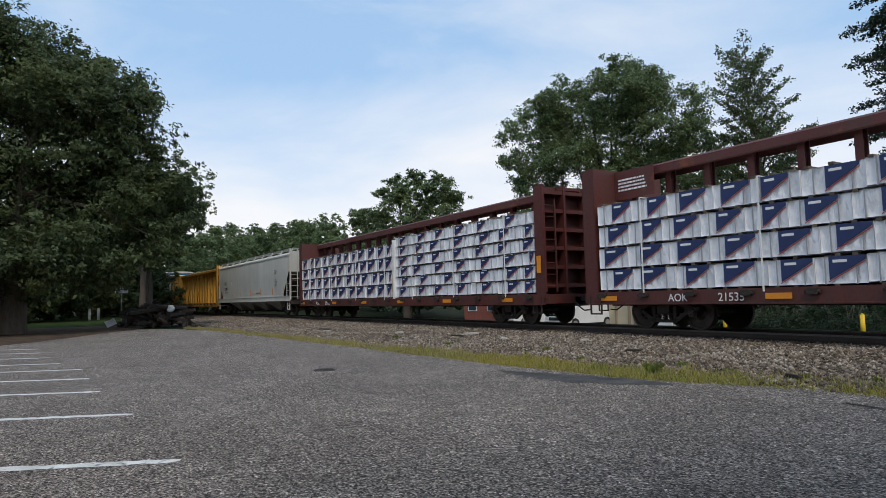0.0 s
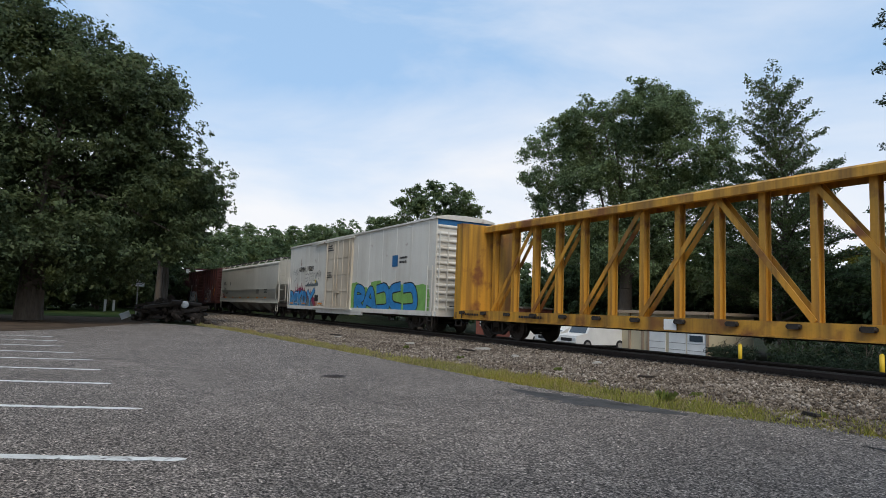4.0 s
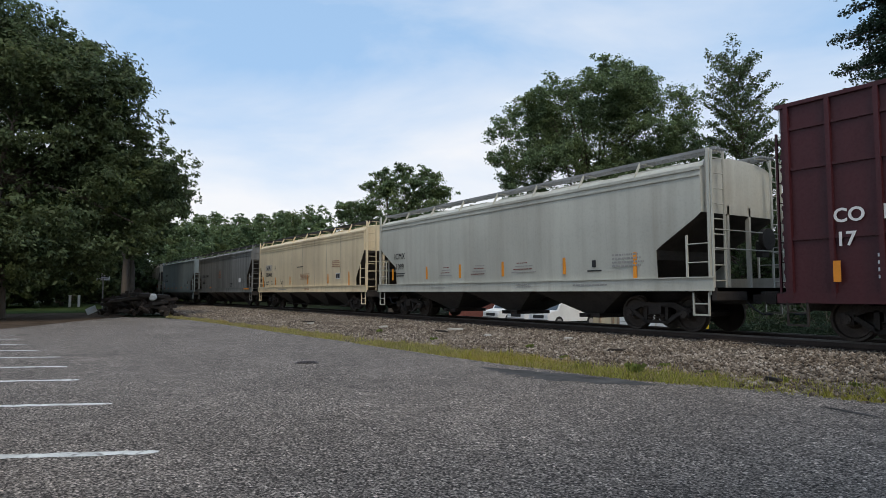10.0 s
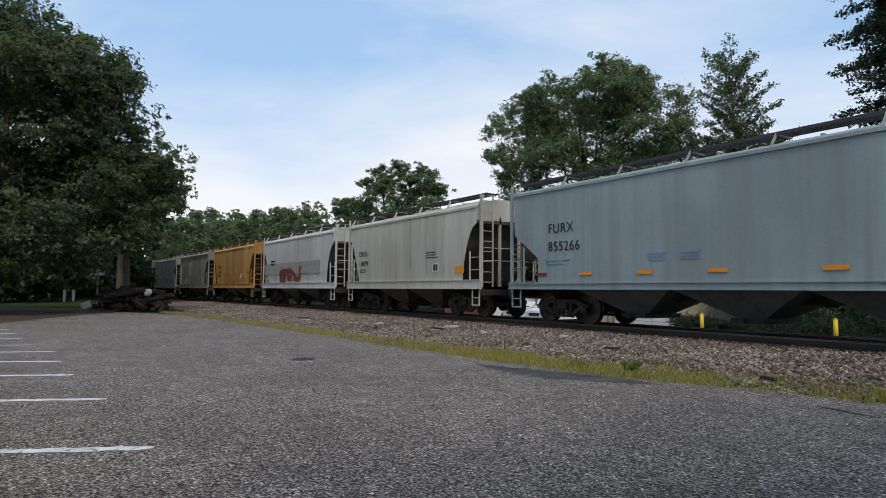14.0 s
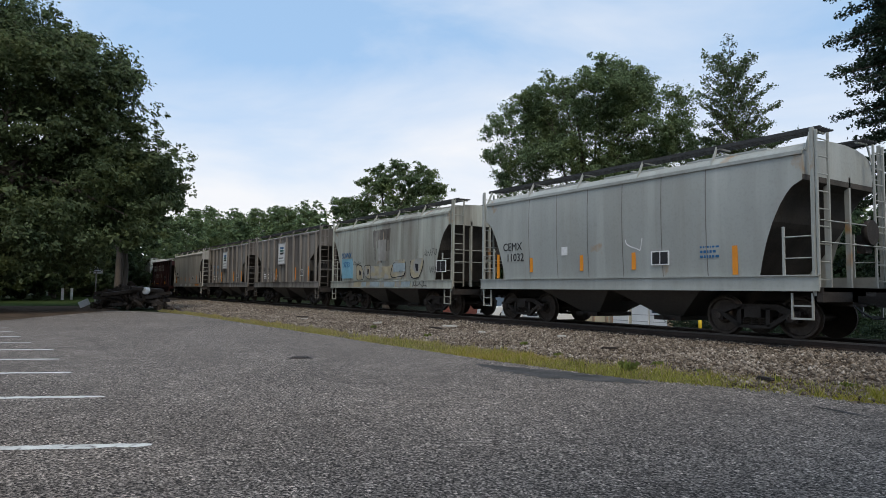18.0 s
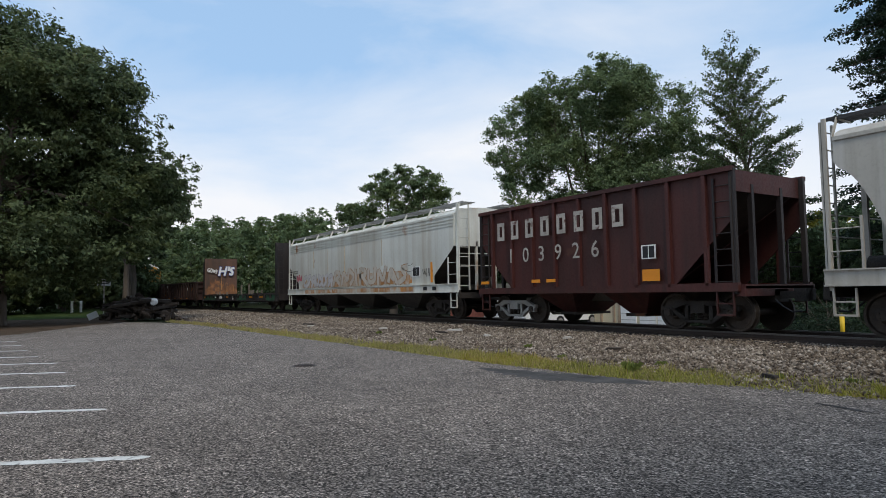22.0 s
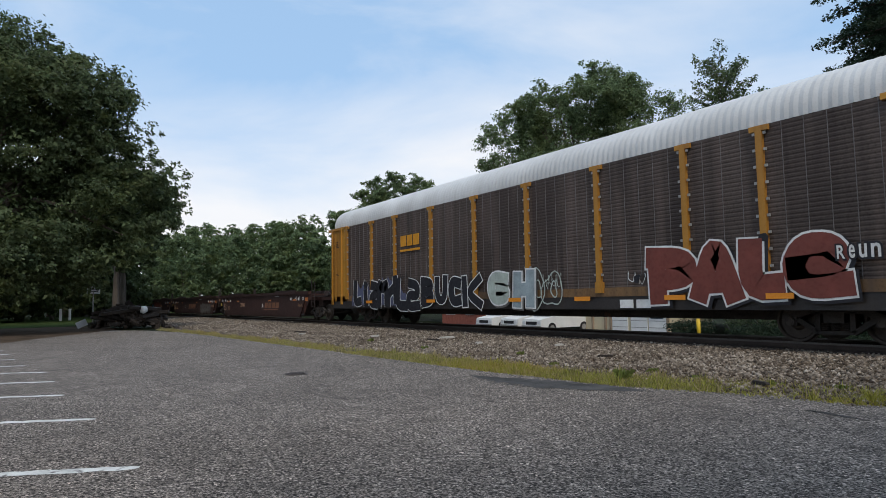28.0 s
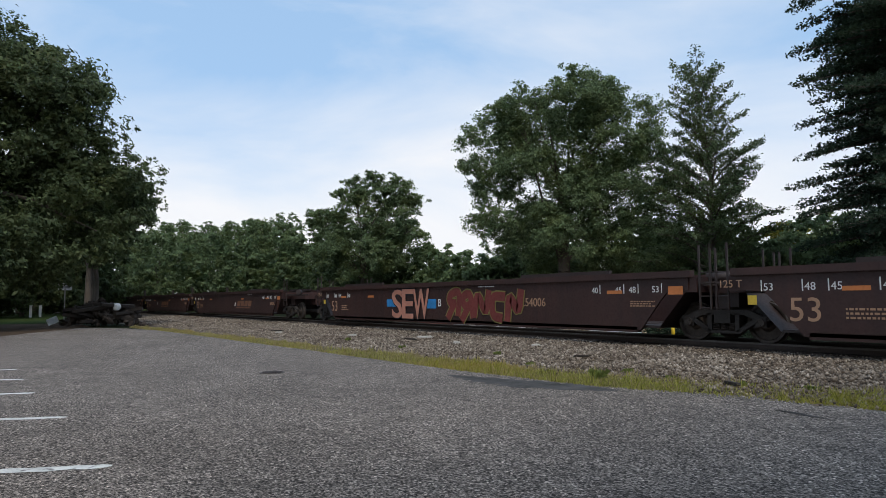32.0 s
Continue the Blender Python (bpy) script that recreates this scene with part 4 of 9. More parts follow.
def board_load(name, sections, base, label, seed):
    """Wrapped packs of boards in tiers on both sides of the centre beam; each section gives its ends, tiers, top and usual pack length."""
    load = thing(name, label, "board packs", "loads of wrapped boards")
    for k, (x0, x1, rows, top, wide) in enumerate(sections):
        stack(load, x0, x1, rows, top, base, wide, seed + k)
    return load


def stack(load, x_from, x_to, rows, top, base, wide, seed):
    rnd = random.Random(seed)
    tier = (top - base) / rows
    for r in range(rows):
        for s in (-1, 1):
            x = x_from
            z = base + r * tier
            while x < x_to - 0.25:
                w = min(wide * rnd.uniform(0.82, 1.22) if s < 0 else 2.44, x_to - x)
                if x_to - x - w < 0.25:
                    w = x_to - x
                zz = z + rnd.uniform(0.0, 0.028)
                dy = rnd.uniform(0, 0.035)
                y0, y1 = (-1.42 - dy, -0.34) if s < 0 else (0.34, 1.4)
                def pack(bm, w=w):
                    nx = max(7, int(w * 9))
                    lo = [[bm.verts.new((w * i / nx, y0 + (rj.uniform(0, 0.03) + 0.035 * (i % 2) if 0 < i < nx else 0.02), q + (rj.uniform(-0.03, 0.03) if 0.1 < q < tier * 0.9 else 0))) for i in range(nx + 1)] for q in (0.02, tier * 0.2, tier * 0.4, tier * 0.6, tier * 0.8, tier - 0.05)]
                    for a, b in zip(lo, lo[1:]):
                        for i in range(nx):
                            bm.faces.new((a[i], a[i + 1], b[i + 1], b[i])).smooth = True
                    v = [bm.verts.new(p) for p in ((0, y0, 0.02), (w, y0, 0.02), (w, y1, 0.02), (0, y1, 0.02), (0, y0, tier - 0.05), (w, y0, tier - 0.05), (w, y1, tier - 0.05), (0, y1, tier - 0.05))]
                    for f in ((0, 3, 2, 1), (4, 5, 6, 7), (1, 2, 6, 5), (2, 3, 7, 6), (3, 0, 4, 7)):
                        bm.faces.new([v[i] for i in f])
                rj = random.Random(seed * 7 + r * 100 + int(x * 10))
                bm = bmesh.new()
                pack(bm)
                p = part("board_pack", bm, M["wrap"], load, at=(x, 0, zz))
                if s < 0:
                    k = tier - 0.05
                    q = w * rnd.choice((0.18, 0.25, 0.3, 0.36, 0.42)) + rnd.uniform(0, 0.06)
                    ww = min(tier * rnd.uniform(1.0, 1.35), w - q - 0.02)
                    bm = bmesh.new()
                    prism(bm, [(q, k * 0.16), (q + ww, k * 0.86), (q + ww, k), (q, k)], y0 - 0.008, y0 - 0.002)
                    part("printed_flap", bm, M["wrap_blue"], p, "dark blue printed panel")
                    bm = bmesh.new()
                    beam(bm, (q - 0.02, y0 - 0.004, k * 0.1), (q + ww, y0 - 0.004, k * 0.8), 0.008, 0.016)
                    part("printed_stripe", bm, M["wrap_red"], p, "thin red printed stripe")
                    bm = bmesh.new()
                    box(bm, q + 0.08, q + 0.5 * ww, y0 - 0.011, y0 - 0.006, k * 0.78, k * 0.88)
                    part("printed_mark", bm, M["white"], p)
                    for g in (0.2, 0.8):
                        bm = bmesh.new()
                        box(bm, w * g - 0.012, w * g + 0.012, y0 - 0.006, y0 + 0.01, 0.0, tier - 0.045)
                        part("band", bm, M["wrap_band"], p)
                x += w + 0.012
    for i in range(int((x_to - x_from) / 3.4) + 1):
        x = x_from + 1.6 + i * 3.4
        if x > x_to:
            break
        bm = bmesh.new()
        box(bm, x - 0.02, x + 0.02, -1.49, -1.475, base - 0.1, top)
        box(bm, x - 0.03, x + 0.03, -1.48, -0.35, top, top + 0.01)
        part("tie_down_strap", bm, M["white"], load)
    n = int((x_to - x_from - 0.3) / 0.42)
    strip = shared("dunnage_strip", M["timber"], lambda q: box(q, 0, 0.1, -1.44, -0.4, -0.04, 0.02))
    for r in range(rows + 1):
        for i in range(n):
            if rnd.random() < 0.8:
                part("dunnage_strip", strip, None, load, at=(x_from + 0.2 + i * 0.42 + rnd.uniform(-0.05, 0.05), 0, base + r * tier))


# ---------------------------------------------------------------- box cars and refrigerator car
def boxcar(name, length, material, label, height=4.45, floor=0.85, door=(-1.6, 1.6), door_material=None, ribs=11, panels=False, white_top=False,
           roof_material=None, end_material=None, plug=False, door_ribs=9, rib_x=(), rib_d=0.075, ladders=True):
    car = thing(name, label, "box car", "cars of the freight train")
    h = length / 2
    body = boxed("body", material, car, (-h + 0.2, h - 0.2, -1.46, 1.46, floor, height - 0.04))
    bm = bmesh.new()
    prism_x(bm, [(-1.52, height - 0.1), (-1.52, height - 0.02), (-0.9, height + (0.02 if white_top else 0.07)), (0, height + (0.03 if white_top else 0.11)), (0.9, height + (0.02 if white_top else 0.07)), (1.52, height - 0.02), (1.52, height - 0.1)], -h + 0.12, h - 0.12)
    n = int(length / 1.3)
    for i in range(n + 1):
        x = -h + 0.2 + (length - 0.4) * i / n
        prism_x(bm, [(-1.5, height), (-0.9, height + (0.03 if white_top else 0.1)), (0, height + (0.04 if white_top else 0.14)), (0.9, height + (0.03 if white_top else 0.1)), (1.5, height)], x - 0.04, x + 0.04)
    part("roof", bm, roof_material or material, car)
    d0, d1 = door
    for s in (-1, 1):
        boxed("side_sill", material, car, (-h + 0.2, h - 0.2, s * 1.49 - 0.03, s * 1.49 + 0.03, floor - 0.12, floor + 0.1))
        boxed("side_sill", material, car, (d0 - 1.6, d1 + 1.6, s * 1.46 - 0.04, s * 1.46 + 0.04, floor - 0.28, floor - 0.1))
        k = max(1, ribs // 2)
        for lo, hi in ((-h + 0.25, d0 - 0.08), (d1 + 0.08, h - 0.25)):
            for x in [q for q in rib_x if lo - 0.3 < q < hi + 0.3] if rib_x else [lo + (hi - lo) * i / k for i in range(k + 1)]:
                me = shared(("side_rib", round(height, 1), round(floor, 1), rib_d), material, lambda b: box(b, -0.045 if rib_d > 0.02 else -0.02, 0.045 if rib_d > 0.02 else 0.02, -rib_d, rib_d, floor, height - 0.1))
                part("side_rib", me, None, car, at=(x, s * 1.46, 0))
            if panels:
                for z in ((1.74, 2.94, 4.28) if lo > 0 else (2.12, 3.6, 4.46)):
                    boxed("panel_stiffener", material, car, (lo, hi, s * 1.475 - 0.025, s * 1.475 + 0.025, z - 0.03, z + 0.03))
        dm = door_material or material
        yd = s * 1.5
        dr = boxed("door", dm, car, (d0, d1, yd - 0.04, yd + 0.04, floor + 0.04, height - 0.22))
        for x in ((d0, (2 * d0 + d1) / 3, (d0 + 2 * d1) / 3, d1) if plug or panels else (d0, d1)):
            boxed("door_post", dm, dr, (x - 0.05, x + 0.05, yd - 0.07, yd + 0.07, floor + 0.04, height - 0.22))
        if plug or panels:
            for z in ([floor + 0.1 + (height - floor - 0.4) * i / 4 for i in range(5)] if plug else [2.12, 3.6, 4.46]):
                boxed("door_rib", dm, dr, (d0 + 0.05, d1 - 0.05, yd - 0.06, yd + 0.06, z - 0.04, z + 0.04))
        else:
            for i in range(door_ribs):
                z = floor + 0.25 + (height - floor - 0.6) * i / max(1, door_ribs - 1)
                bm = bmesh.new()
                prism_x(bm, [(yd - 0.1, z), (yd, z - 0.07), (yd + 0.1, z), (yd, z + 0.07)], d0 + 0.06, d1 - 0.06)
                part("door_rib", bm, dm, dr)
        for x in ([d0 + 0.25, (d0 + d1) / 2, d1 - 0.25] if plug else [d0 + 0.3, d0 + 2.3] if panels else [d0 + 0.3]):
            bm = bmesh.new()
            tube(bm, (x, s * 1.6, floor + 0.15), (x, s * 1.6, height - 0.25), 0.022, 6)
            part("lock_rod", bm, dm, dr)
        if plug:
            boxed("door_handle", dm, dr, ((d0 + d1) / 2 - 0.35, (d0 + d1) / 2 + 0.35, s * 1.59 - 0.03, s * 1.59 + 0.03, 1.75, 1.85))
        boxed("door_track", material, car, (d0 - (2.2 if plug else 0.2), d1 + 0.3, s * 1.55 - 0.05, s * 1.55 + 0.05, height - 0.24, height - 0.17))
        boxed("door_track", material, car, (d0 - 2.2, d1 + 0.3, s * 1.55 - 0.05, s * 1.55 + 0.05, floor - 0.02, floor + 0.04))
    for s in (-1, 1):
        em = end_material or material
        ne = 12
        for i in range(ne):
            z = floor + 0.2 + (height - floor - 0.35 - (0.5 if white_top else 0)) * i / ne
            me = shared(("end_rib", round(height, 1), s), em, lambda b: tube(b, (0, -1.4, 0.06), (0, 1.4, 0.06), 0.075, 8))
            part("end_rib", me, None, car, at=(s * (h - 0.2), 0, z))
        if white_top:
            boxed("end_panel", M["white"], car, (min(s * (h - 0.2), s * (h - 0.17)), max(s * (h - 0.2), s * (h - 0.17)), -1.46, 1.46, height - 0.62, height - 0.08), label="white band with small black stencils")
            boxed("side_band", M["white"], car, *[(min(s * (h - 0.32), s * (h - 0.17)), max(s * (h - 0.32), s * (h - 0.17)), y, y + 0.01, height - 0.62, height - 0.08) for y in (1.462,)])
        boxed("end_sill", material, car, (min(s * h, s * (h - 0.3)), max(s * h, s * (h - 0.3)), -1.46, 1.46, floor - 0.12, floor + 0.08))
        for q in (-1, 1):
            if ladders:
                part("ladder", ladder_mesh(2.0, 0.42, 5, em), None, car, at=(s * (h - 0.28) - (0.42 if s > 0 else 0), q * 1.56, floor + 0.05))
            part("stirrup_step", step_mesh(M["dark"]), None, car, at=(s * (h - 0.25) - (0.42 if s > 0 else 0), q * 1.5, floor - 0.05))
        part("ladder", ladder_mesh(height - 1.6, 0.42, 8, em), None, car, at=Matrix.Translation((s * (h - 0.04), -1.35, floor + 0.1)) @ pose(0, 0, 0, 0, 0, 90))
        boxed("crossover_platform", M["walk_dark"], car, (min(s * h, s * (h + 0.22)), max(s * h, s * (h + 0.22)), -0.8, 0.8, 1.15, 1.19))
        truck(car, s * (h - 2.1 - (0.35 if length > 18 else 0)))
    boxed("centre_sill", M["dark"], car, (-h, h, -0.32, 0.32, 0.6, floor))
    bm = bmesh.new()
    tube(bm, (h - 0.12, 0.5, 2.9), (h + 0.04, 0.5, 2.9), 0.27, 16)
    part("brake_wheel", bm, M["dark"], car)
    couplers(car, h)
    return car


# ---------------------------------------------------------------- open hopper, gondola, bulkhead flat
def open_hopper(name, length, material, label, top=3.78):
    car = thing(name, label, "hopper car", "cars of the freight train")
    h = length / 2
    zb = 1.08
    for s in (-1, 1):
        bm = bmesh.new()
        prism(bm, [(-h + 1.9, zb), (h - 1.9, zb), (h - 0.25, 2.6), (h - 0.25, top), (-h + 0.25, top), (-h + 0.25, 2.6)], s * 1.44 - 0.015, s * 1.44 + 0.015)
        part("side_sheet", bm, material, car)
        boxed("top_chord", material, car, (-h + 0.15, h - 0.15, s * 1.49 - 0.07, s * 1.49 + 0.07, top - 0.06, top + 0.05))
        boxed("side_sill", material, car, (-h + 0.1, h - 0.1, s * 1.49 - 0.06, s * 1.49 + 0.06, zb - 0.12, zb + 0.08))
        n = 9
        for i in range(n):
            x = -h + 0.9 + (length - 1.8) * i / (n - 1)
            part("rib", shared(("rib", "open"), material, lambda b: box(b, -0.05, 0.05, -0.05, 0.05, zb, top - 0.04)), None, car, at=(x, s * 1.5, 0))
        for q in (-1, 1):
            boxed("corner_post", M["flat_dark"], car, (q * (h - 0.2) - 0.06, q * (h - 0.2) + 0.06, s * 1.45 - 0.05, s * 1.45 + 0.05, 0.9, top))
            part("ladder", ladder_mesh(2.6, 0.45, 7, M["flat_dark"]), None, car, at=(q * (h - 0.22) - (0.45 if q > 0 else 0), s * 1.5, 1.0))
            part("stirrup_step", step_mesh(material), None, car, at=(q * (h - 0.25) - (0.42 if q > 0 else 0), s * 1.5, 0.95))
    for s in (-1, 1):
        bm = bmesh.new()
        v = [bm.verts.new(p) for p in ((s * (h - 0.3), -1.42, top - 0.35), (s * (h - 0.3), 1.42, top - 0.35), (s * 0.6, 1.42, 0.95), (s * 0.6, -1.42, 0.95))]
        bm.faces.new(v)
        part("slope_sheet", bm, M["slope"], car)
        boxed("end_sheet", material, car, (s * (h - 0.28) - 0.02, s * (h - 0.28) + 0.02, -1.44, 1.44, top - 0.5, top))
        for y in (-0.6, 0.6):
            boxed("end_post", M["flat_dark"], car, (s * (h - 0.3) - 0.06, s * (h - 0.3) + 0.06, y - 0.05, y + 0.05, 1.0, top - 0.3))
        boxed("end_sill", material, car, (min(s * h, s * (h - 0.25)), max(s * h, s * (h - 0.25)), -1.45, 1.45, 0.85, 1.12), (min(s * (h - 1.9), s * h), max(s * (h - 1.9), s * h), -1.4, 1.4, 1.02, 1.08))
        bm = bmesh.new()
        for y in (-1, 1):
            pts = [(s * 0.5, y * 1.38, zb), (s * 2.4, y * 1.38, zb), (s * 1.6, y * 0.6, 0.35), (s * 1.1, y * 0.6, 0.35)]
            bm.faces.new([bm.verts.new(p) for p in pts])
        for xa, xb in ((0.5, 1.1), (2.4, 1.6)):
            bm.faces.new([bm.verts.new(p) for p in ((s * xa, -1.38, zb), (s * xa, 1.38, zb), (s * xb, 0.6, 0.35), (s * xb, -0.6, 0.35))])
        part("hopper_bay", bm, material, car)
        boxed("outlet_door", M["dark"], car, (s * 1.35 - 0.35, s * 1.35 + 0.35, -0.75, 0.75, 0.3, 0.38))
        truck(car, s * (h - 1.5), M["light_steel"] if s < 0 else None)
    boxed("centre_sill", M["dark"], car, (-h, h, -0.28, 0.28, 0.7, 1.0))
    couplers(car, h)
    return car


def gondola(name, length, material, label, top=2.45, ribs=15):
    car = thing(name, label, "gondola car", "cars of the freight train")
    h = length / 2
    zb = 0.95
    boxed("floor_plate", material, car, (-h + 0.25, h - 0.25, -1.4, 1.4, zb, zb + 0.06))
    for s in (-1, 1):
        boxed("side_sheet", material, car, (-h + 0.2, h - 0.2, s * 1.42 - 0.012, s * 1.42 + 0.012, zb - 0.22, top))
        boxed("top_chord", material, car, (-h + 0.15, h - 0.15, s * 1.47 - 0.08, s * 1.47 + 0.08, top - 0.1, top + 0.02))
        boxed("side_sill", material, car, (-h + 0.15, h - 0.15, s * 1.46 - 0.05, s * 1.46 + 0.05, zb - 0.28, zb - 0.1))
        for i in range(ribs):
            x = -h + 0.35 + (length - 0.7) * i / (ribs - 1)
            part("rib", shared(("rib", "gondola", round(top, 1), s), material, lambda b: prism_x(b, [(s * 1.43, zb - 0.25), (s * 1.56, zb - 0.15), (s * 1.56, top - 0.1), (s * 1.43, top - 0.1)], -0.07, 0.07)), None, car, at=(x, 0, 0))
        for q in (-1, 1):
            part("ladder", ladder_mesh(1.4, 0.42, 4, material), None, car, at=(q * (h - 0.25) - (0.42 if q > 0 else 0), s * 1.6, zb))
            part("stirrup_step", step_mesh(M["dark"]), None, car, at=(q * (h - 0.25) - (0.42 if q > 0 else 0), s * 1.5, 0.85))
    for s in (-1, 1):
        boxed("end_sheet", material, car, (s * (h - 0.22) - 0.015, s * (h - 0.22) + 0.015, -1.42, 1.42, zb - 0.1, top))
        for k in range(4):
            z = zb + 0.1 + (top - zb - 0.2) * k / 3
            boxed("end_rib", material, car, (min(s * (h - 0.21), s * (h - 0.06)), max(s * (h - 0.21), s * (h - 0.06)), -1.45, 1.45, z - 0.07, z + 0.07))
        boxed("end_sill", material, car, (min(s * h, s * (h - 0.25)), max(s * h, s * (h - 0.25)), -1.4, 1.4, 0.72, 0.98))
        truck(car, s * (h - 2.2))
    boxed("centre_sill", M["dark"], car, (-h, h, -0.3, 0.3, 0.62, zb))
    couplers(car, h)
    return car


def bulkhead_flat(name, length, material, label, top=4.5):
    car = thing(name, label, "flat car", "cars of the freight train")
    h = length / 2
    n = int((length - 1.6) / 0.42)
    me = shared("deck_plank", M["timber"], lambda b: box(b, -0.2, 0.2, -1.36, 1.36, 1.08, 1.14))
    for i in range(n):
        part("deck_plank", me, None, car, at=(-h + 0.95 + i * 0.42, 0, 0))
    for s in (-1, 1):
        boxed("side_sill", material, car, (-h + 0.1, h - 0.1, s * 1.42 - 0.04, s * 1.42 + 0.04, 0.66, 1.12), (-h + 0.1, h - 0.1, s * 1.45 - 0.08, s * 1.45 + 0.08, 1.08, 1.13), (-h + 0.1, h - 0.1, s * 1.45 - 0.08, s * 1.45 + 0.08, 0.64, 0.69))
        for i in range(15):
            x = -h + 1.6 + (length - 3.2) * i / 14
            part("stake_pocket", shared(("stake_pocket", s), material, lambda b: box(b, -0.09, 0.09, s * 1.5 - 0.05, s * 1.5 + 0.05, 0.85, 1.1)), None, car, at=(x, 0, 0))
        for i, x in enumerate((-5.4, -4.6, -3.4, -2.2, 1.9, 3.9, 4.6)):
            hh = (0.2, 0.28, 0.15, 0.22, 0.75, 0.8, 0.3)[i] if s < 0 else 0.4
            part("stake", shared(("stake", hh), M["timber_pale"], lambda b: box(b, -0.05, 0.05, -0.05, 0.05, 0, hh)), None, car, at=(x, s * 1.42, 1.12))
        boxed("deck_rail", M["dark"], car, (-h + 1.2, h - 1.2, s * 1.2 - 0.05, s * 1.2 + 0.05, 1.14, 1.2))
    for s in (-1, 1):
        xi = s * (h - 0.8)
        boxed("bulkhead", M["rust_brown"] if s < 0 else material, car, (xi - 0.03, xi + 0.03, -1.46, 1.46, 1.1, top))
        for y in (-1.42, -0.5, 0.5, 1.42):
            bm = bmesh.new()
            poly = [(xi, 1.1), (s * (h - 0.1), 1.1), (xi + s * 0.22, top), (xi, top)]
            if s < 0:
                poly = poly[::-1]
            prism(bm, poly, y - 0.04, y + 0.04)
            part("bulkhead_brace", bm, material, car)
        boxed("end_sill", material, car, (min(s * h, s * (h - 0.95)), max(s * h, s * (h - 0.95)), -1.45, 1.45, 0.7, 1.12))
        part("ladder", ladder_mesh(3.0, 0.42, 8, material), None, car, at=Matrix.Translation((s * (h - 0.35), -1.46, 1.2)) @ pose(0, 0, 0, 0, 0, 90))
        for q in (-1, 1):
            part("stirrup_step", step_mesh(M["dark"]), None, car, at=(s * (h - 0.25) - (0.42 if s > 0 else 0), q * 1.5, 0.95))
        truck(car, s * (h - 2.3))
    boxed("centre_sill", M["dark"], car, (-h, h, -0.35, 0.35, 0.55, 1.08))
    couplers(car, h)
    return car


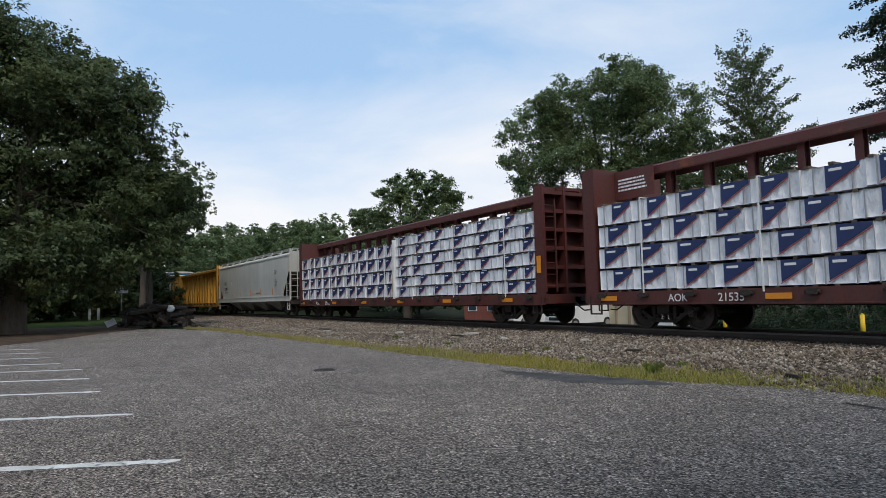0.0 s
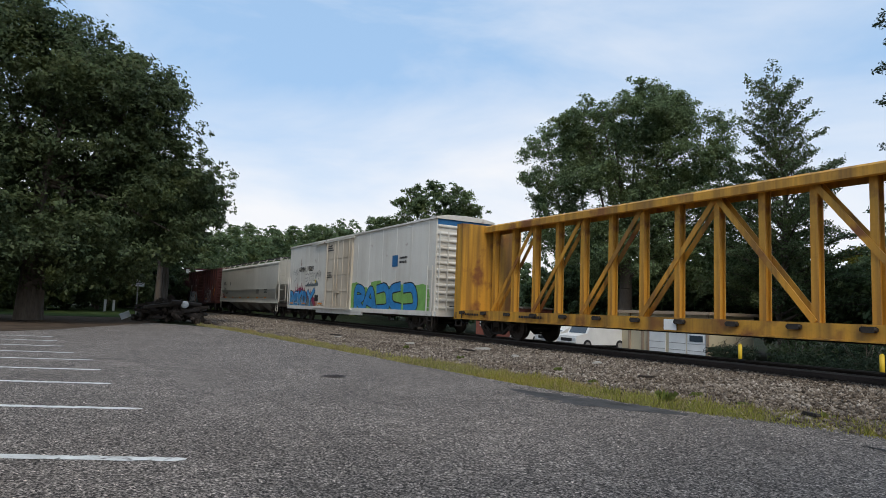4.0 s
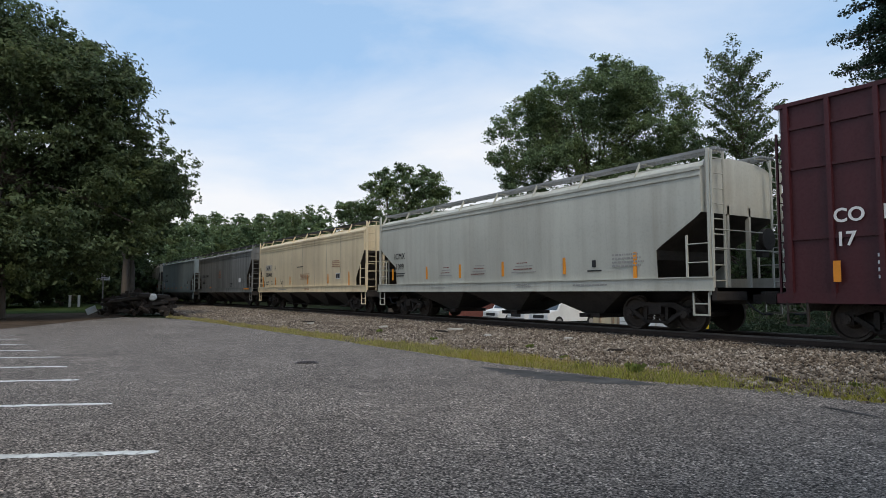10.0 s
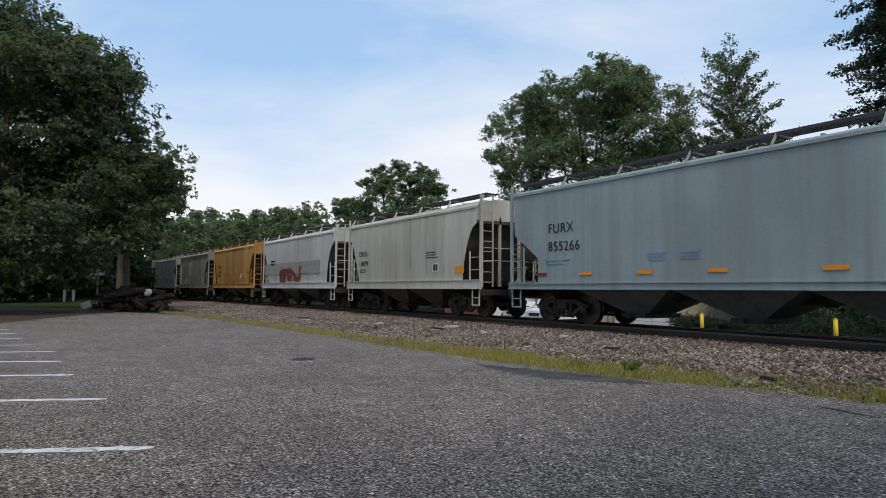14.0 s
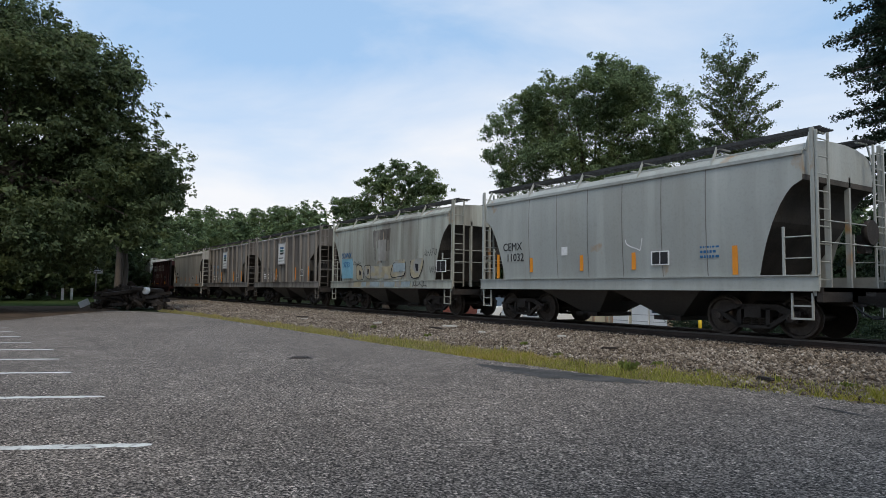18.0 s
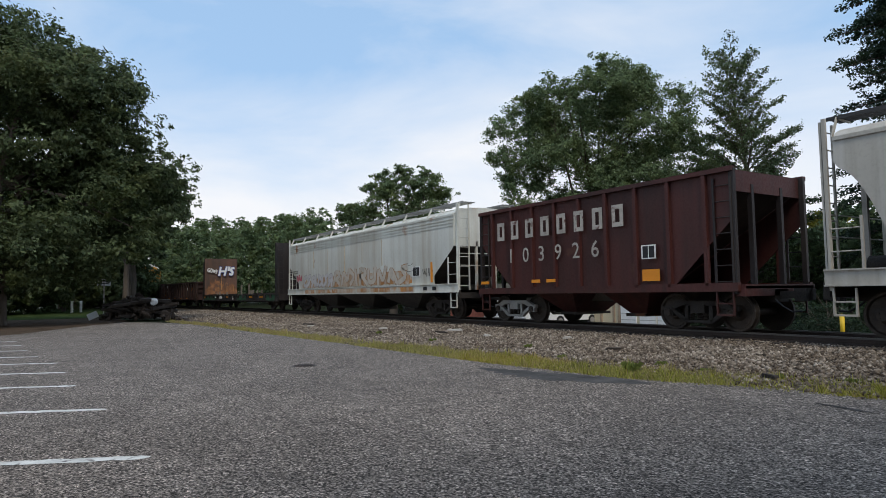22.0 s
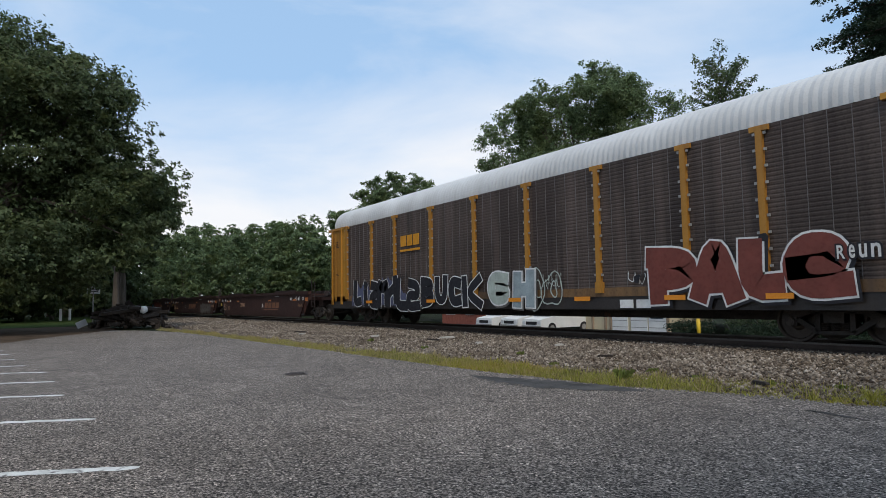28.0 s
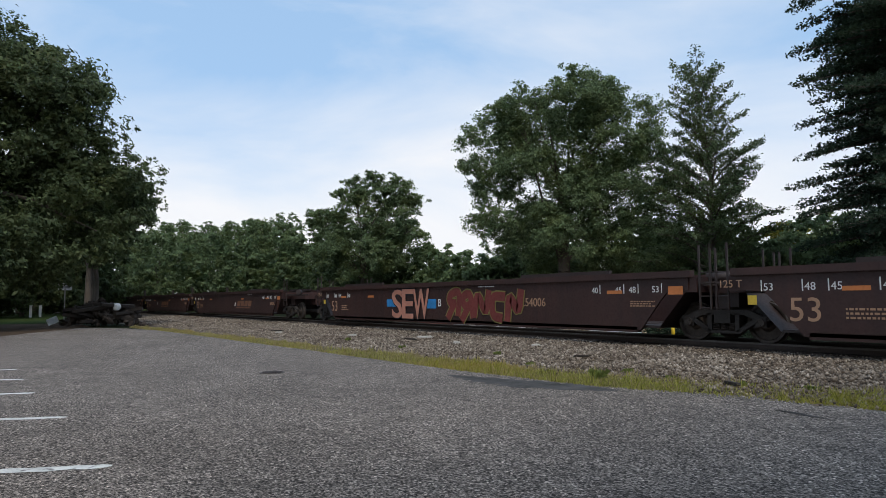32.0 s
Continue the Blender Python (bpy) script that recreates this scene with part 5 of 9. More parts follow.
# ---------------------------------------------------------------- auto rack
def autorack(name, length, label):
    car = thing(name, label, "auto rack car", "cars of the freight train")
    h = length / 2
    top, zb = 4.72, 1.05
    boxed("deck", M["dark"], car, (-h + 0.2, h - 0.2, -1.4, 1.4, 0.85, 1.05))
    xs = [-12.1, -9.4, -7.2, -4.26, -1.36, 1.5, 4.5, 7.35, 9.3, 12.1]
    nb = len(xs) - 1
    for s in (-1, 1):
        boxed("side_sill", M["rack_sill"], car, (-h + 0.1, h - 0.1, s * 1.46 - 0.05, s * 1.46 + 0.05, 0.7, zb))
        boxed("lower_rail", M["rack_rail"], car, (-h + 0.3, h - 0.3, s * 1.5 - 0.03, s * 1.5 + 0.03, zb, zb + 0.24))
        for i in range(nb):
            a, b = xs[i], xs[i + 1]
            bm = bmesh.new()
            k = 36
            z0, z1 = zb + 0.2, top
            zigzag = []
            for j in range(k):
                za, zc = z0 + (z1 - z0) * j / k, z0 + (z1 - z0) * (j + 1) / k
                zigzag += [(s * 1.488, za), (s * 1.494, za + 0.02), (s * 1.494, za + (zc - za) * 0.65), (s * 1.488, za + (zc - za) * 0.85)]
            prism_x(bm, zigzag + [(s * 1.478, z1), (s * 1.42, z1), (s * 1.42, z0)], a, b)
            p = part("side_panel", bm, M["rack_panel"], car, "corrugated dirty galvanised panel")
            ns = max(2, int((b - a) / 0.42))
            for j in range(1, ns):
                x = a + (b - a) * j / ns
                part("seam", shared(("seam", s), M["rack_seam"], lambda q: box(q, -0.007, 0.007, s * 1.494 - 0.006, s * 1.494 + 0.006, z0, z1)), None, p, at=(x, 0, 0))
        for i, x in enumerate(xs):
            w = 0.1 if i in (0, nb) else 0.075
            p = part("rack_post", shared(("rack_post", s, w), M["rack_yellow"], lambda b: (box(b, -w, w, s * 1.54 - 0.05, s * 1.54 + 0.05, zb + 0.1, top - 0.02), box(b, -w - 0.14, w + 0.14, s * 1.54 - 0.04, s * 1.54 + 0.04, top - 0.14, top - 0.02), box(b, -w - 0.07, w + 0.07, s * 1.54 - 0.035, s * 1.54 + 0.035, zb + 0.1, zb + 0.4))), None, car, at=(x, 0, 0))
            bm = bmesh.new()
            for j in range(9):
                z = zb + 0.6 + 0.36 * j
                for q in (-1, 1):
                    box(bm, q * (w + 0.05) - 0.03, q * (w + 0.05) + 0.03, s * 1.55 - 0.02, s * 1.55 + 0.02, z - 0.03, z + 0.03)
            part("clip", bm, M["light_steel"], p)
        for q in (-1, 1):
            xa, xb = q * 12.1, q * (h - 0.15)
            boxed("end_panel", M["rack_yellow"], car, (min(xa, xb), max(xa, xb), s * 1.5 - 0.03, s * 1.5 + 0.03, zb, top))
            boxed("end_post", M["rack_yellow"], car, *[(q * (h - d) - 0.06, q * (h - d) + 0.06, s * 1.54 - 0.05, s * 1.54 + 0.05, 0.9, top) for d in (0.2, 1.3)])
            boxed("gusset", M["rack_yellow"], car, (min(xa, xb) - 0.4, max(xa, xb) + 0.06, s * 1.53 - 0.05, s * 1.53 + 0.05, top - 0.1, top + 0.02))
            part("ladder", ladder_mesh(3.4, 0.42, 10, M["rack_yellow"]), None, car, at=(q * (h - 0.22) - (0.5 if q > 0 else -0.08), s * 1.6, 1.05))
            bars(min(xa, xb) + 0.35, 3.7, 4, 0.5, 0.35, M["black"], car, s * 1.545, 3)
            bars(min(xa, xb) + 0.35, 2.3, 2, 0.45, 0.14, M["black"], car, s * 1.545, 4)
    # roof: corrugated white arch
    bm = bmesh.new()
    n = int(length / 0.2)
    arch = [(-1.5 * math.copysign(abs(math.cos(a)) ** 0.8, math.cos(a)), top + 1.07 * abs(math.sin(a)) ** 0.8) for a in [math.pi * i / 40 for i in range(41)]]
    last = None
    for i in range(2 * n + 1):
        x = -h + 0.35 + (length - 0.7) * i / (2 * n)
        k = 1.0 if i % 2 else 0.988
        ring = [bm.verts.new((x, y * k, top + (z - top) * k)) for y, z in arch]
        if last:
            for j in range(len(arch) - 1):
                bm.faces.new((last[j], ring[j], ring[j + 1], last[j + 1]))
        last = ring
    part("roof", bm, M["rack_roof"], car, "white corrugated arched roof")
    for s in (-1, 1):
        x0 = s * (h - 0.35)
        bm = bmesh.new()
        a, b = min(x0, x0 - s * 0.03), max(x0, x0 - s * 0.03)
        prism_x(bm, [(y * 0.99, top + (z - top) * 0.99) for y, z in arch], a, b)
        part("end_cap", bm, M["rack_roof"], car)
        for q in (-1, 1):
            bm = bmesh.new()
            pts = [(0.04, 0.0), (0.75, 0.12), (1.36, 0.42)]
            last = None
            for y, d in pts:
                ring = [bm.verts.new((s * (h - 0.12 - d * 0.7), q * y, z)) for z in (1.1, top + 0.75 - d * 0.9)]
                if last:
                    bm.faces.new((last[0], ring[0], ring[1], last[1]))
                last = ring
            dr = part("end_door", bm, M["rack_yellow"], car, "yellow folding end door")
            boxed("door_slot", M["black"], dr, (s * (h - 0.15) - 0.04, s * (h - 0.15) + 0.04, min(q * 0.25, q * 0.7), max(q * 0.25, q * 0.7), 3.0, 3.12))
            bm = bmesh.new()
            tube(bm, (s * (h - 0.08), q * 0.08, 1.2), (s * (h - 0.08), q * 0.08, top + 0.5), 0.02, 6)
            part("lock_rod", bm, M["dark"], dr)
        boxed("end_sill", M["dark"], car, (min(s * h, s * (h - 0.6)), max(s * h, s * (h - 0.6)), -1.4, 1.4, 0.75, 1.05))
        truck(car, s * (h - 3.6))
    boxed("centre_sill", M["dark"], car, (-h, h, -0.35, 0.35, 0.45, 0.86))
    couplers(car, h)
    return car


# ---------------------------------------------------------------- articulated well car
def well_car(name, units, label, group="cars of the freight train"):
    """units: (rear, front) of each unit along x; trucks stand at the ends and between the units."""
    car = thing(name, label, "well car", group)
    first, last = units[-1][0], units[0][1]
    for k, (a, b) in enumerate(units):
        end_b, end_a = k == 0, k == len(units) - 1
        wa, wb = a + (3.0 if end_a else 1.5), b - (3.0 if end_b else 1.5)
        for s in (-1, 1):
            bm = bmesh.new()
            prism(bm, [(wa + 0.5, 0.22), (wb - 0.5, 0.22), (wb + 0.1, 0.95), (wb + 0.3, 1.15), (wb + 0.9, 1.2), (wb + 0.9, 1.56), (wa - 0.9, 1.56), (wa - 0.9, 1.2), (wa - 0.3, 1.15), (wa - 0.1, 0.95)], s * 1.45 - 0.03, s * 1.45 + 0.03)
            part("side_sheet", bm, M["well"], car)
            boxed("top_chord", M["well"], car, (wa - 1.0, wb + 1.0, s * 1.47 - 0.09, s * 1.47 + 0.09, 1.5, 1.66))
            boxed("lower_chord", M["well"], car, (wa + 0.6, wb - 0.6, s * 1.4 - 0.08, s * 1.4 + 0.08, 0.16, 0.3))
            n = 6
            for i in range(n):
                x = wa + 1 + (wb - wa - 2) * i / (n - 1)
                part("inner_post", shared(("inner_post", s), M["well"], lambda q: box(q, -0.05, 0.05, s * 1.36 - 0.05, s * 1.36 + 0.05, 0.3, 1.55)), None, car, at=(x, 0, 0))
            for lip in ((wa + 1.5, wa + 5), (wb - 5, wb - 1.5)):
                boxed("top_lip", M["well_dark"], car, (*lip, s * 1.38 - 0.05, s * 1.38 + 0.05, 1.64, 1.76))
        for x in (wa + 1.2, (wa + wb) / 2, wb - 1.2):
            boxed("cross_bearer", M["well_dark"], car, (x - 0.25, x + 0.25, -1.4, 1.4, 0.24, 0.36))
        boxed("floor_plate", M["well_dark"], car, (wa, wa + 2.4, -1.35, 1.35, 0.28, 0.34), (wb - 2.4, wb, -1.35, 1.35, 0.28, 0.34))
        for x, xe, s in ((wa, a, -1), (wb, b, 1)):
            bm = bmesh.new()
            v = [bm.verts.new(p) for p in ((x, -1.4, 0.3), (x, 1.4, 0.3), (x + s * 0.9, 1.4, 1.3), (x + s * 0.9, -1.4, 1.3))]
            bm.faces.new(v)
            part("well_end", bm, M["well_dark"], car)
            lo, hi = min(x + s * 0.8, xe), max(x + s * 0.8, xe)
            boxed("end_platform", M["well"], car, (lo, hi, -0.95, 0.95, 1.12, 1.3), (lo, hi, -0.3, 0.3, 0.8, 1.15), (min(x + s * 0.7, x + s * 1.1), max(x + s * 0.7, x + s * 1.1), -1.45, 1.45, 1.15, 1.5))
            for q in (-1, 1):
                bm = bmesh.new()
                xx = x + s * 1.15
                for d in (0, 0.42):
                    box(bm, xx + s * d - 0.02, xx + s * d + 0.02, q * 1.4 - 0.02, q * 1.4 + 0.02, 0.75, 2.15 if d else 2.25)
                for z in (0.78, 1.05, 1.35, 1.6):
                    tube(bm, (xx, q * 1.4, z), (xx + s * 0.42, q * 1.4, z), 0.015, 6)
                part("grab_rail", bm, M["well_dark"], car)
            bm = bmesh.new()
            tube(bm, (x + s * 1.3, -0.5, 1.5), (x + s * 2.0, -0.9, 1.5), 0.14, 10)
            beam(bm, (x + s * 0.9, -1.3, 1.35), (x + s * 2.2, -0.4, 1.35), 0.08, 0.1)
            beam(bm, (x + s * 0.9, 1.3, 1.35), (x + s * 2.2, 0.4, 1.35), 0.08, 0.1)
            part("brake_rigging", bm, M["well_dark"], car)
    joints = [first + 1.75] + [u[0] for u in units[:-1]] + [last - 1.75]
    for x in joints:
        truck(car, x)
        boxed("bolster", M["well_dark"], car, (x - 0.3, x + 0.3, -0.9, 0.9, 0.8, 1.14))
    bm = bmesh.new()
    part("coupler", shared("coupler", M["dark"], build_coupler), None, car, at=(last, 0, 0))
    part("coupler", shared("coupler", M["dark"], build_coupler), None, car, at=pose(first, 0, 0, 0, 0, 180))
    bm.free()
    return car

# ---------------------------------------------------------------- train paint
def paint(name, color, **k):
    a = dict(rough=0.55, var=0.1, scale=0.5, fine=18, bump=0.05, streak=0.3)
    a.update(k)
    M[name] = surface(name, color, **a)
    return M[name]


M["walk"] = surface("roof_walk_steel", (0.3, 0.3, 0.29), 0.6, metal=0.3, var=0.2)
M["walk_dark"] = surface("roof_walk_dark", (0.05, 0.05, 0.05), 0.7, metal=0.2, var=0.2)
M["light_steel"] = surface("light_steel", (0.35, 0.34, 0.32), 0.55, metal=0.3, var=0.2)
M["timber"] = surface("timber", (0.13, 0.1, 0.075), 0.9, var=0.3, scale=3, stretch=(1, 6, 1), obrand=0.4)
M["timber_pale"] = surface("timber_pale", (0.14, 0.12, 0.095), 0.9, var=0.25, scale=4)
M["wrap"] = surface("board_wrap", (0.82, 0.83, 0.85), 0.4, var=0.1, scale=3, fine=7, bump=0.8, bump_dist=0.07, stretch=(1.3, 1, 0.5))
M["wrap_blue"] = surface("wrap_print_blue", (0.016, 0.032, 0.11), 0.45, var=0.12, scale=4)
M["wrap_red"] = surface("wrap_print_red", (0.5, 0.06, 0.05), 0.5, var=0.1)
M["foam"] = surface("foam", (0.42, 0.33, 0.14), 0.9, var=0.2)
C2_LOW, C2_HIGH = 3.56, 3.82
M["wrap_band"] = surface("wrap_band", (0.33, 0.34, 0.36), 0.5, var=0.1)
paint("red_flat", (0.095, 0.023, 0.019), streak=0.4, rust=0.1)
paint("yellow_beam", (0.56, 0.29, 0.035), streak=0.75, dirt=(0.1, 0.055, 0.025), rust=0.4, rust_color=(0.2, 0.08, 0.025))
paint("reefer_white", (0.68, 0.66, 0.6), streak=0.14, dirt=(0.36, 0.27, 0.17), rust=0.03)
paint("reefer_door", (0.6, 0.54, 0.44), streak=0.35, dirt=(0.3, 0.2, 0.1))
paint("grey_new", (0.56, 0.56, 0.515), streak=0.2, dirt=(0.33, 0.3, 0.25))
paint("grey_citx", (0.5, 0.48, 0.42), streak=0.12, dirt=(0.28, 0.25, 0.2))
paint("kcs_red", (0.08, 0.02, 0.017), streak=0.6, dirt=(0.04, 0.019, 0.016), rust=0.12, rust_color=(0.11, 0.045, 0.026))
paint("coer_red", (0.062, 0.011, 0.015), streak=0.35, dirt=(0.03, 0.008, 0.01))
paint("grey_icmx", (0.49, 0.485, 0.42), streak=0.25, dirt=(0.24, 0.2, 0.15))
paint("cream", (0.72, 0.6, 0.4), streak=0.2, dirt=(0.25, 0.15, 0.07))
paint("grey_dark", (0.202, 0.203, 0.194), streak=0.65, dirt=(0.085, 0.083, 0.08), pale=0.35)
paint("blue_grey", (0.275, 0.33, 0.336), streak=0.45, dirt=(0.17, 0.19, 0.195))
paint("grey_cement", (0.31, 0.312, 0.283), streak=0.5, dirt=(0.13, 0.11, 0.09), pale=0.4)
paint("white_stripe", (0.58, 0.57, 0.54), streak=0.3, dirt=(0.25, 0.23, 0.2))
paint("orange_hopper", (0.56, 0.285, 0.075), streak=0.7, dirt=(0.24, 0.14, 0.07), pale=0.35)
paint("weathered", (0.375, 0.385, 0.335), streak=0.55, dirt=(0.13, 0.1, 0.075), rust=0.1, rust_color=(0.3, 0.15, 0.06), pale=0.5)
paint("dirty_ribbed", (0.225, 0.207, 0.185), streak=0.95, dirt=(0.065, 0.052, 0.042), pale=0.8)
paint("southern_red", (0.066, 0.018, 0.015), streak=0.7, dirt=(0.03, 0.013, 0.011), rust=0.15, rust_color=(0.1, 0.04, 0.024))
paint("rusty_white", (0.62, 0.63, 0.58), streak=0.3, dirt=(0.28, 0.2, 0.1), rust=0.15, rust_color=(0.34, 0.13, 0.03))
paint("flat_dark", (0.019, 0.015, 0.016), streak=0.4, rust=0.12, rust_color=(0.05, 0.025, 0.015))
paint("flat_green", (0.028, 0.11, 0.055), streak=0.4, rust=0.15)
paint("rust_brown", (0.12, 0.062, 0.04), streak=0.5, var=0.25)
paint("gondola_brown", (0.06, 0.025, 0.02), streak=0.6, rust=0.25, var=0.3)
paint("rack_panel", (0.082, 0.06, 0.05), streak=0.75, var=0.35, dirt=(0.034, 0.023, 0.019), rough=0.7, pale=0.5)
M["rack_seam"] = surface("rack_seam", (0.13, 0.12, 0.115), 0.6, var=0.4, scale=2, fine=40)
M["rack_roof"] = surface("rack_roof", (0.58, 0.58, 0.57), 0.5, var=0.12, scale=0.6, streak=0.15, dirt=(0.35, 0.33, 0.3))
paint("rack_yellow", (0.5, 0.235, 0.025), streak=0.5, dirt=(0.2, 0.09, 0.03), rust=0.08)
M["seam"] = surface("weld_seam", (0.19, 0.18, 0.16), 0.7, var=0.3, scale=2)
# slope sheets: shade of the hopper ends put into a dark streaked tone
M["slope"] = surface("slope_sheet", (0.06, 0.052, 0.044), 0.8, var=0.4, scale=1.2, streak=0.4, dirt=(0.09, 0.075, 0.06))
paint("rack_sill", (0.03, 0.026, 0.025), streak=0.3)
paint("well", (0.05, 0.021, 0.017), streak=0.5, var=0.2, dirt=(0.022, 0.012, 0.011))
paint("well_dark", (0.028, 0.017, 0.016), streak=0.3, var=0.2)
# bay tones: grime, with the shade under the cars mixed into the colour
paint("bay_dark", (0.07, 0.065, 0.06), streak=0.5, var=0.3, dirt=(0.03, 0.028, 0.026))
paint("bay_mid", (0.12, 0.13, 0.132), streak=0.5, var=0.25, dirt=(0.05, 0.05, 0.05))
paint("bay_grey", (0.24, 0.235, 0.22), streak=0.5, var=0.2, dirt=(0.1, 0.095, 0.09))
paint("cement_pale", (0.5, 0.475, 0.41), streak=0.35, dirt=(0.28, 0.24, 0.19), pale=0.3)
M["rust_stain"] = surface("rust_stain", (0.22, 0.1, 0.045), 0.85, var=0.4, scale=2.5, mottle=((0.13, 0.07, 0.045), 3, 0.5))
paint("rack_rail", (0.17, 0.095, 0.04), streak=0.7, var=0.35, dirt=(0.06, 0.04, 0.03), rust=0.2)
paint("kcs_door", (0.115, 0.027, 0.02), streak=0.4, dirt=(0.06, 0.022, 0.018))
# cement hopper bays: grime and underbody shade in one dark colour
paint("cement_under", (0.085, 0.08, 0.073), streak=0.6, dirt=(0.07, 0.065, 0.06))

for _n, _c in (("g_red", (0.33, 0.05, 0.04)), ("g_crimson", (0.27, 0.025, 0.07)), ("g_dustwhite", (0.52, 0.5, 0.5)), ("letter_ash", (0.33, 0.32, 0.29)), ("g_sky", (0.2, 0.4, 0.5)), ("g_rustrun", (0.45, 0.36, 0.24)), ("g_palewhite", (0.5, 0.45, 0.38)), ("g_slate", (0.14, 0.17, 0.18)), ("g_sepia", (0.3, 0.15, 0.06)), ("g_ochre", (0.4, 0.2, 0.06)), ("g_ash", (0.24, 0.25, 0.25)), ("g_blue", (0.03, 0.22, 0.5)), ("g_cyan", (0.05, 0.4, 0.5)), ("g_pink", (0.5, 0.13, 0.16)), ("g_orange", (0.6, 0.2, 0.06)),
               ("g_black", (0.015, 0.015, 0.02)), ("g_white", (0.72, 0.72, 0.7)), ("g_green", (0.2, 0.4, 0.1)), ("g_navy", (0.04, 0.06, 0.22)), ("g_grey", (0.3, 0.29, 0.27)), ("g_orange2", (0.62, 0.27, 0.02)), ("g_dust", (0.125, 0.115, 0.105)), ("g_teal", (0.06, 0.18, 0.17)), ("g_yellow", (0.6, 0.42, 0.05)),
               ("g_haze", (0.09, 0.1, 0.17)), ("g_mint", (0.4, 0.45, 0.4)), ("g_azure", (0.05, 0.27, 0.55)), ("g_brick", (0.17, 0.042, 0.03)), ("g_tan2", (0.22, 0.1, 0.055)), ("g_salmon", (0.5, 0.22, 0.15)), ("g_olive", (0.2, 0.17, 0.05)), ("g_plum", (0.15, 0.05, 0.1)), ("g_maroon", (0.17, 0.035, 0.03)), ("letter_tan", (0.4, 0.24, 0.15)), ("letter_ghost", (0.2, 0.3, 0.42)), ("sign_blue", (0.02, 0.12, 0.28)), ("sign_green", (0.03, 0.11, 0.1))):
    M[_n] = surface(_n, _c, 0.6, var=0.15, scale=2.5, fine=12, bump=0.0)


# ---------------------------------------------------------------- sprayed shapes
def blob(bm, cx, cz, rx, rz, y, rnd, pointy=0.0, n=18):
    ph = [rnd.uniform(0, 6.28) for _ in range(3)]
    pts = []
    for i in range(n):
        a = 6.28319 * i / n
        ca, sa = math.cos(a), math.sin(a)
        k = 1 + 0.14 * math.sin(2 * a + ph[0]) + 0.1 * math.sin(3 * a + ph[1]) + pointy * (0.35 if i % 3 == 0 else -0.05)
        sx = math.copysign(abs(ca) ** 0.6, ca)
        sz = math.copysign(abs(sa) ** 0.6, sa)
        pts.append((cx + rx * k * sx, cz + rz * k * sz))
    v = [bm.verts.new((x, y, z)) for x, z in pts]
    bm.faces.new(v)


def stroke(bm, pts, w, y):
    """A flat sprayed line of width w through the points (x, z)."""
    last = None
    for i, (x, z) in enumerate(pts):
        a = pts[max(0, i - 1)]
        b = pts[min(len(pts) - 1, i + 1)]
        d = Vector((b[0] - a[0], b[1] - a[1])).normalized()
        nx, nz = -d.y * w / 2, d.x * w / 2
        pair = (bm.verts.new((x + nx, y, z + nz)), bm.verts.new((x - nx, y, z - nz)))
        if last:
            bm.faces.new((last[0], last[1], pair[1], pair[0]))
        last = pair


GLYPHS = [
    [[(0.15, 0), (0.15, 1), (0.8, 0.85), (0.8, 0.5), (0.25, 0.42)], [(0.4, 0.42), (0.95, 0)]],
    [[(0.9, 0.9), (0.2, 0.9), (0.12, 0.15), (0.9, 0.1)]],
    [[(0.1, 1), (0.2, 0.1), (0.8, 0.1), (0.9, 1)]],
    [[(0.15, 0), (0.15, 1)], [(0.95, 1), (0.25, 0.45), (0.95, 0)]],
    [[(0.9, 0.95), (0.2, 0.85), (0.8, 0.4), (0.1, 0.05)]],
    [[(0.08, 0), (0.45, 1), (0.88, 0)], [(0.28, 0.35), (0.72, 0.3)]],
    [[(0.1, 0), (0.2, 1), (0.75, 0.1), (0.92, 1)]],
]


BLOCKS = [
    [[(0.15, 1), (0.1, 0.05), (0.95, 0.1)]],
    [[(0.1, 0), (0.15, 0.9), (0.5, 0.5), (0.85, 0.9), (0.9, 0)]],
    [[(0.5, 0), (0.45, 0.65)], [(0.4, 0.88), (0.6, 0.95)]],
    [[(0.1, 0), (0.2, 1)], [(0.15, 0.6), (0.85, 0.45), (0.9, 0)]],
    [[(0.9, 0.9), (0.1, 0.85), (0.15, 0.45), (0.85, 0.5), (0.9, 0.05), (0.1, 0.05)]],
]


def rounded(q, times=2):
    """A line with its corners cut twice."""
    for _ in range(times):
        r = [q[0]]
        for a, b in zip(q, q[1:]):
            r += [(a[0] * 0.78 + b[0] * 0.22, a[1] * 0.78 + b[1] * 0.22), (a[0] * 0.22 + b[0] * 0.78, a[1] * 0.22 + b[1] * 0.78)]
        q = r + [q[-1]]
    return q


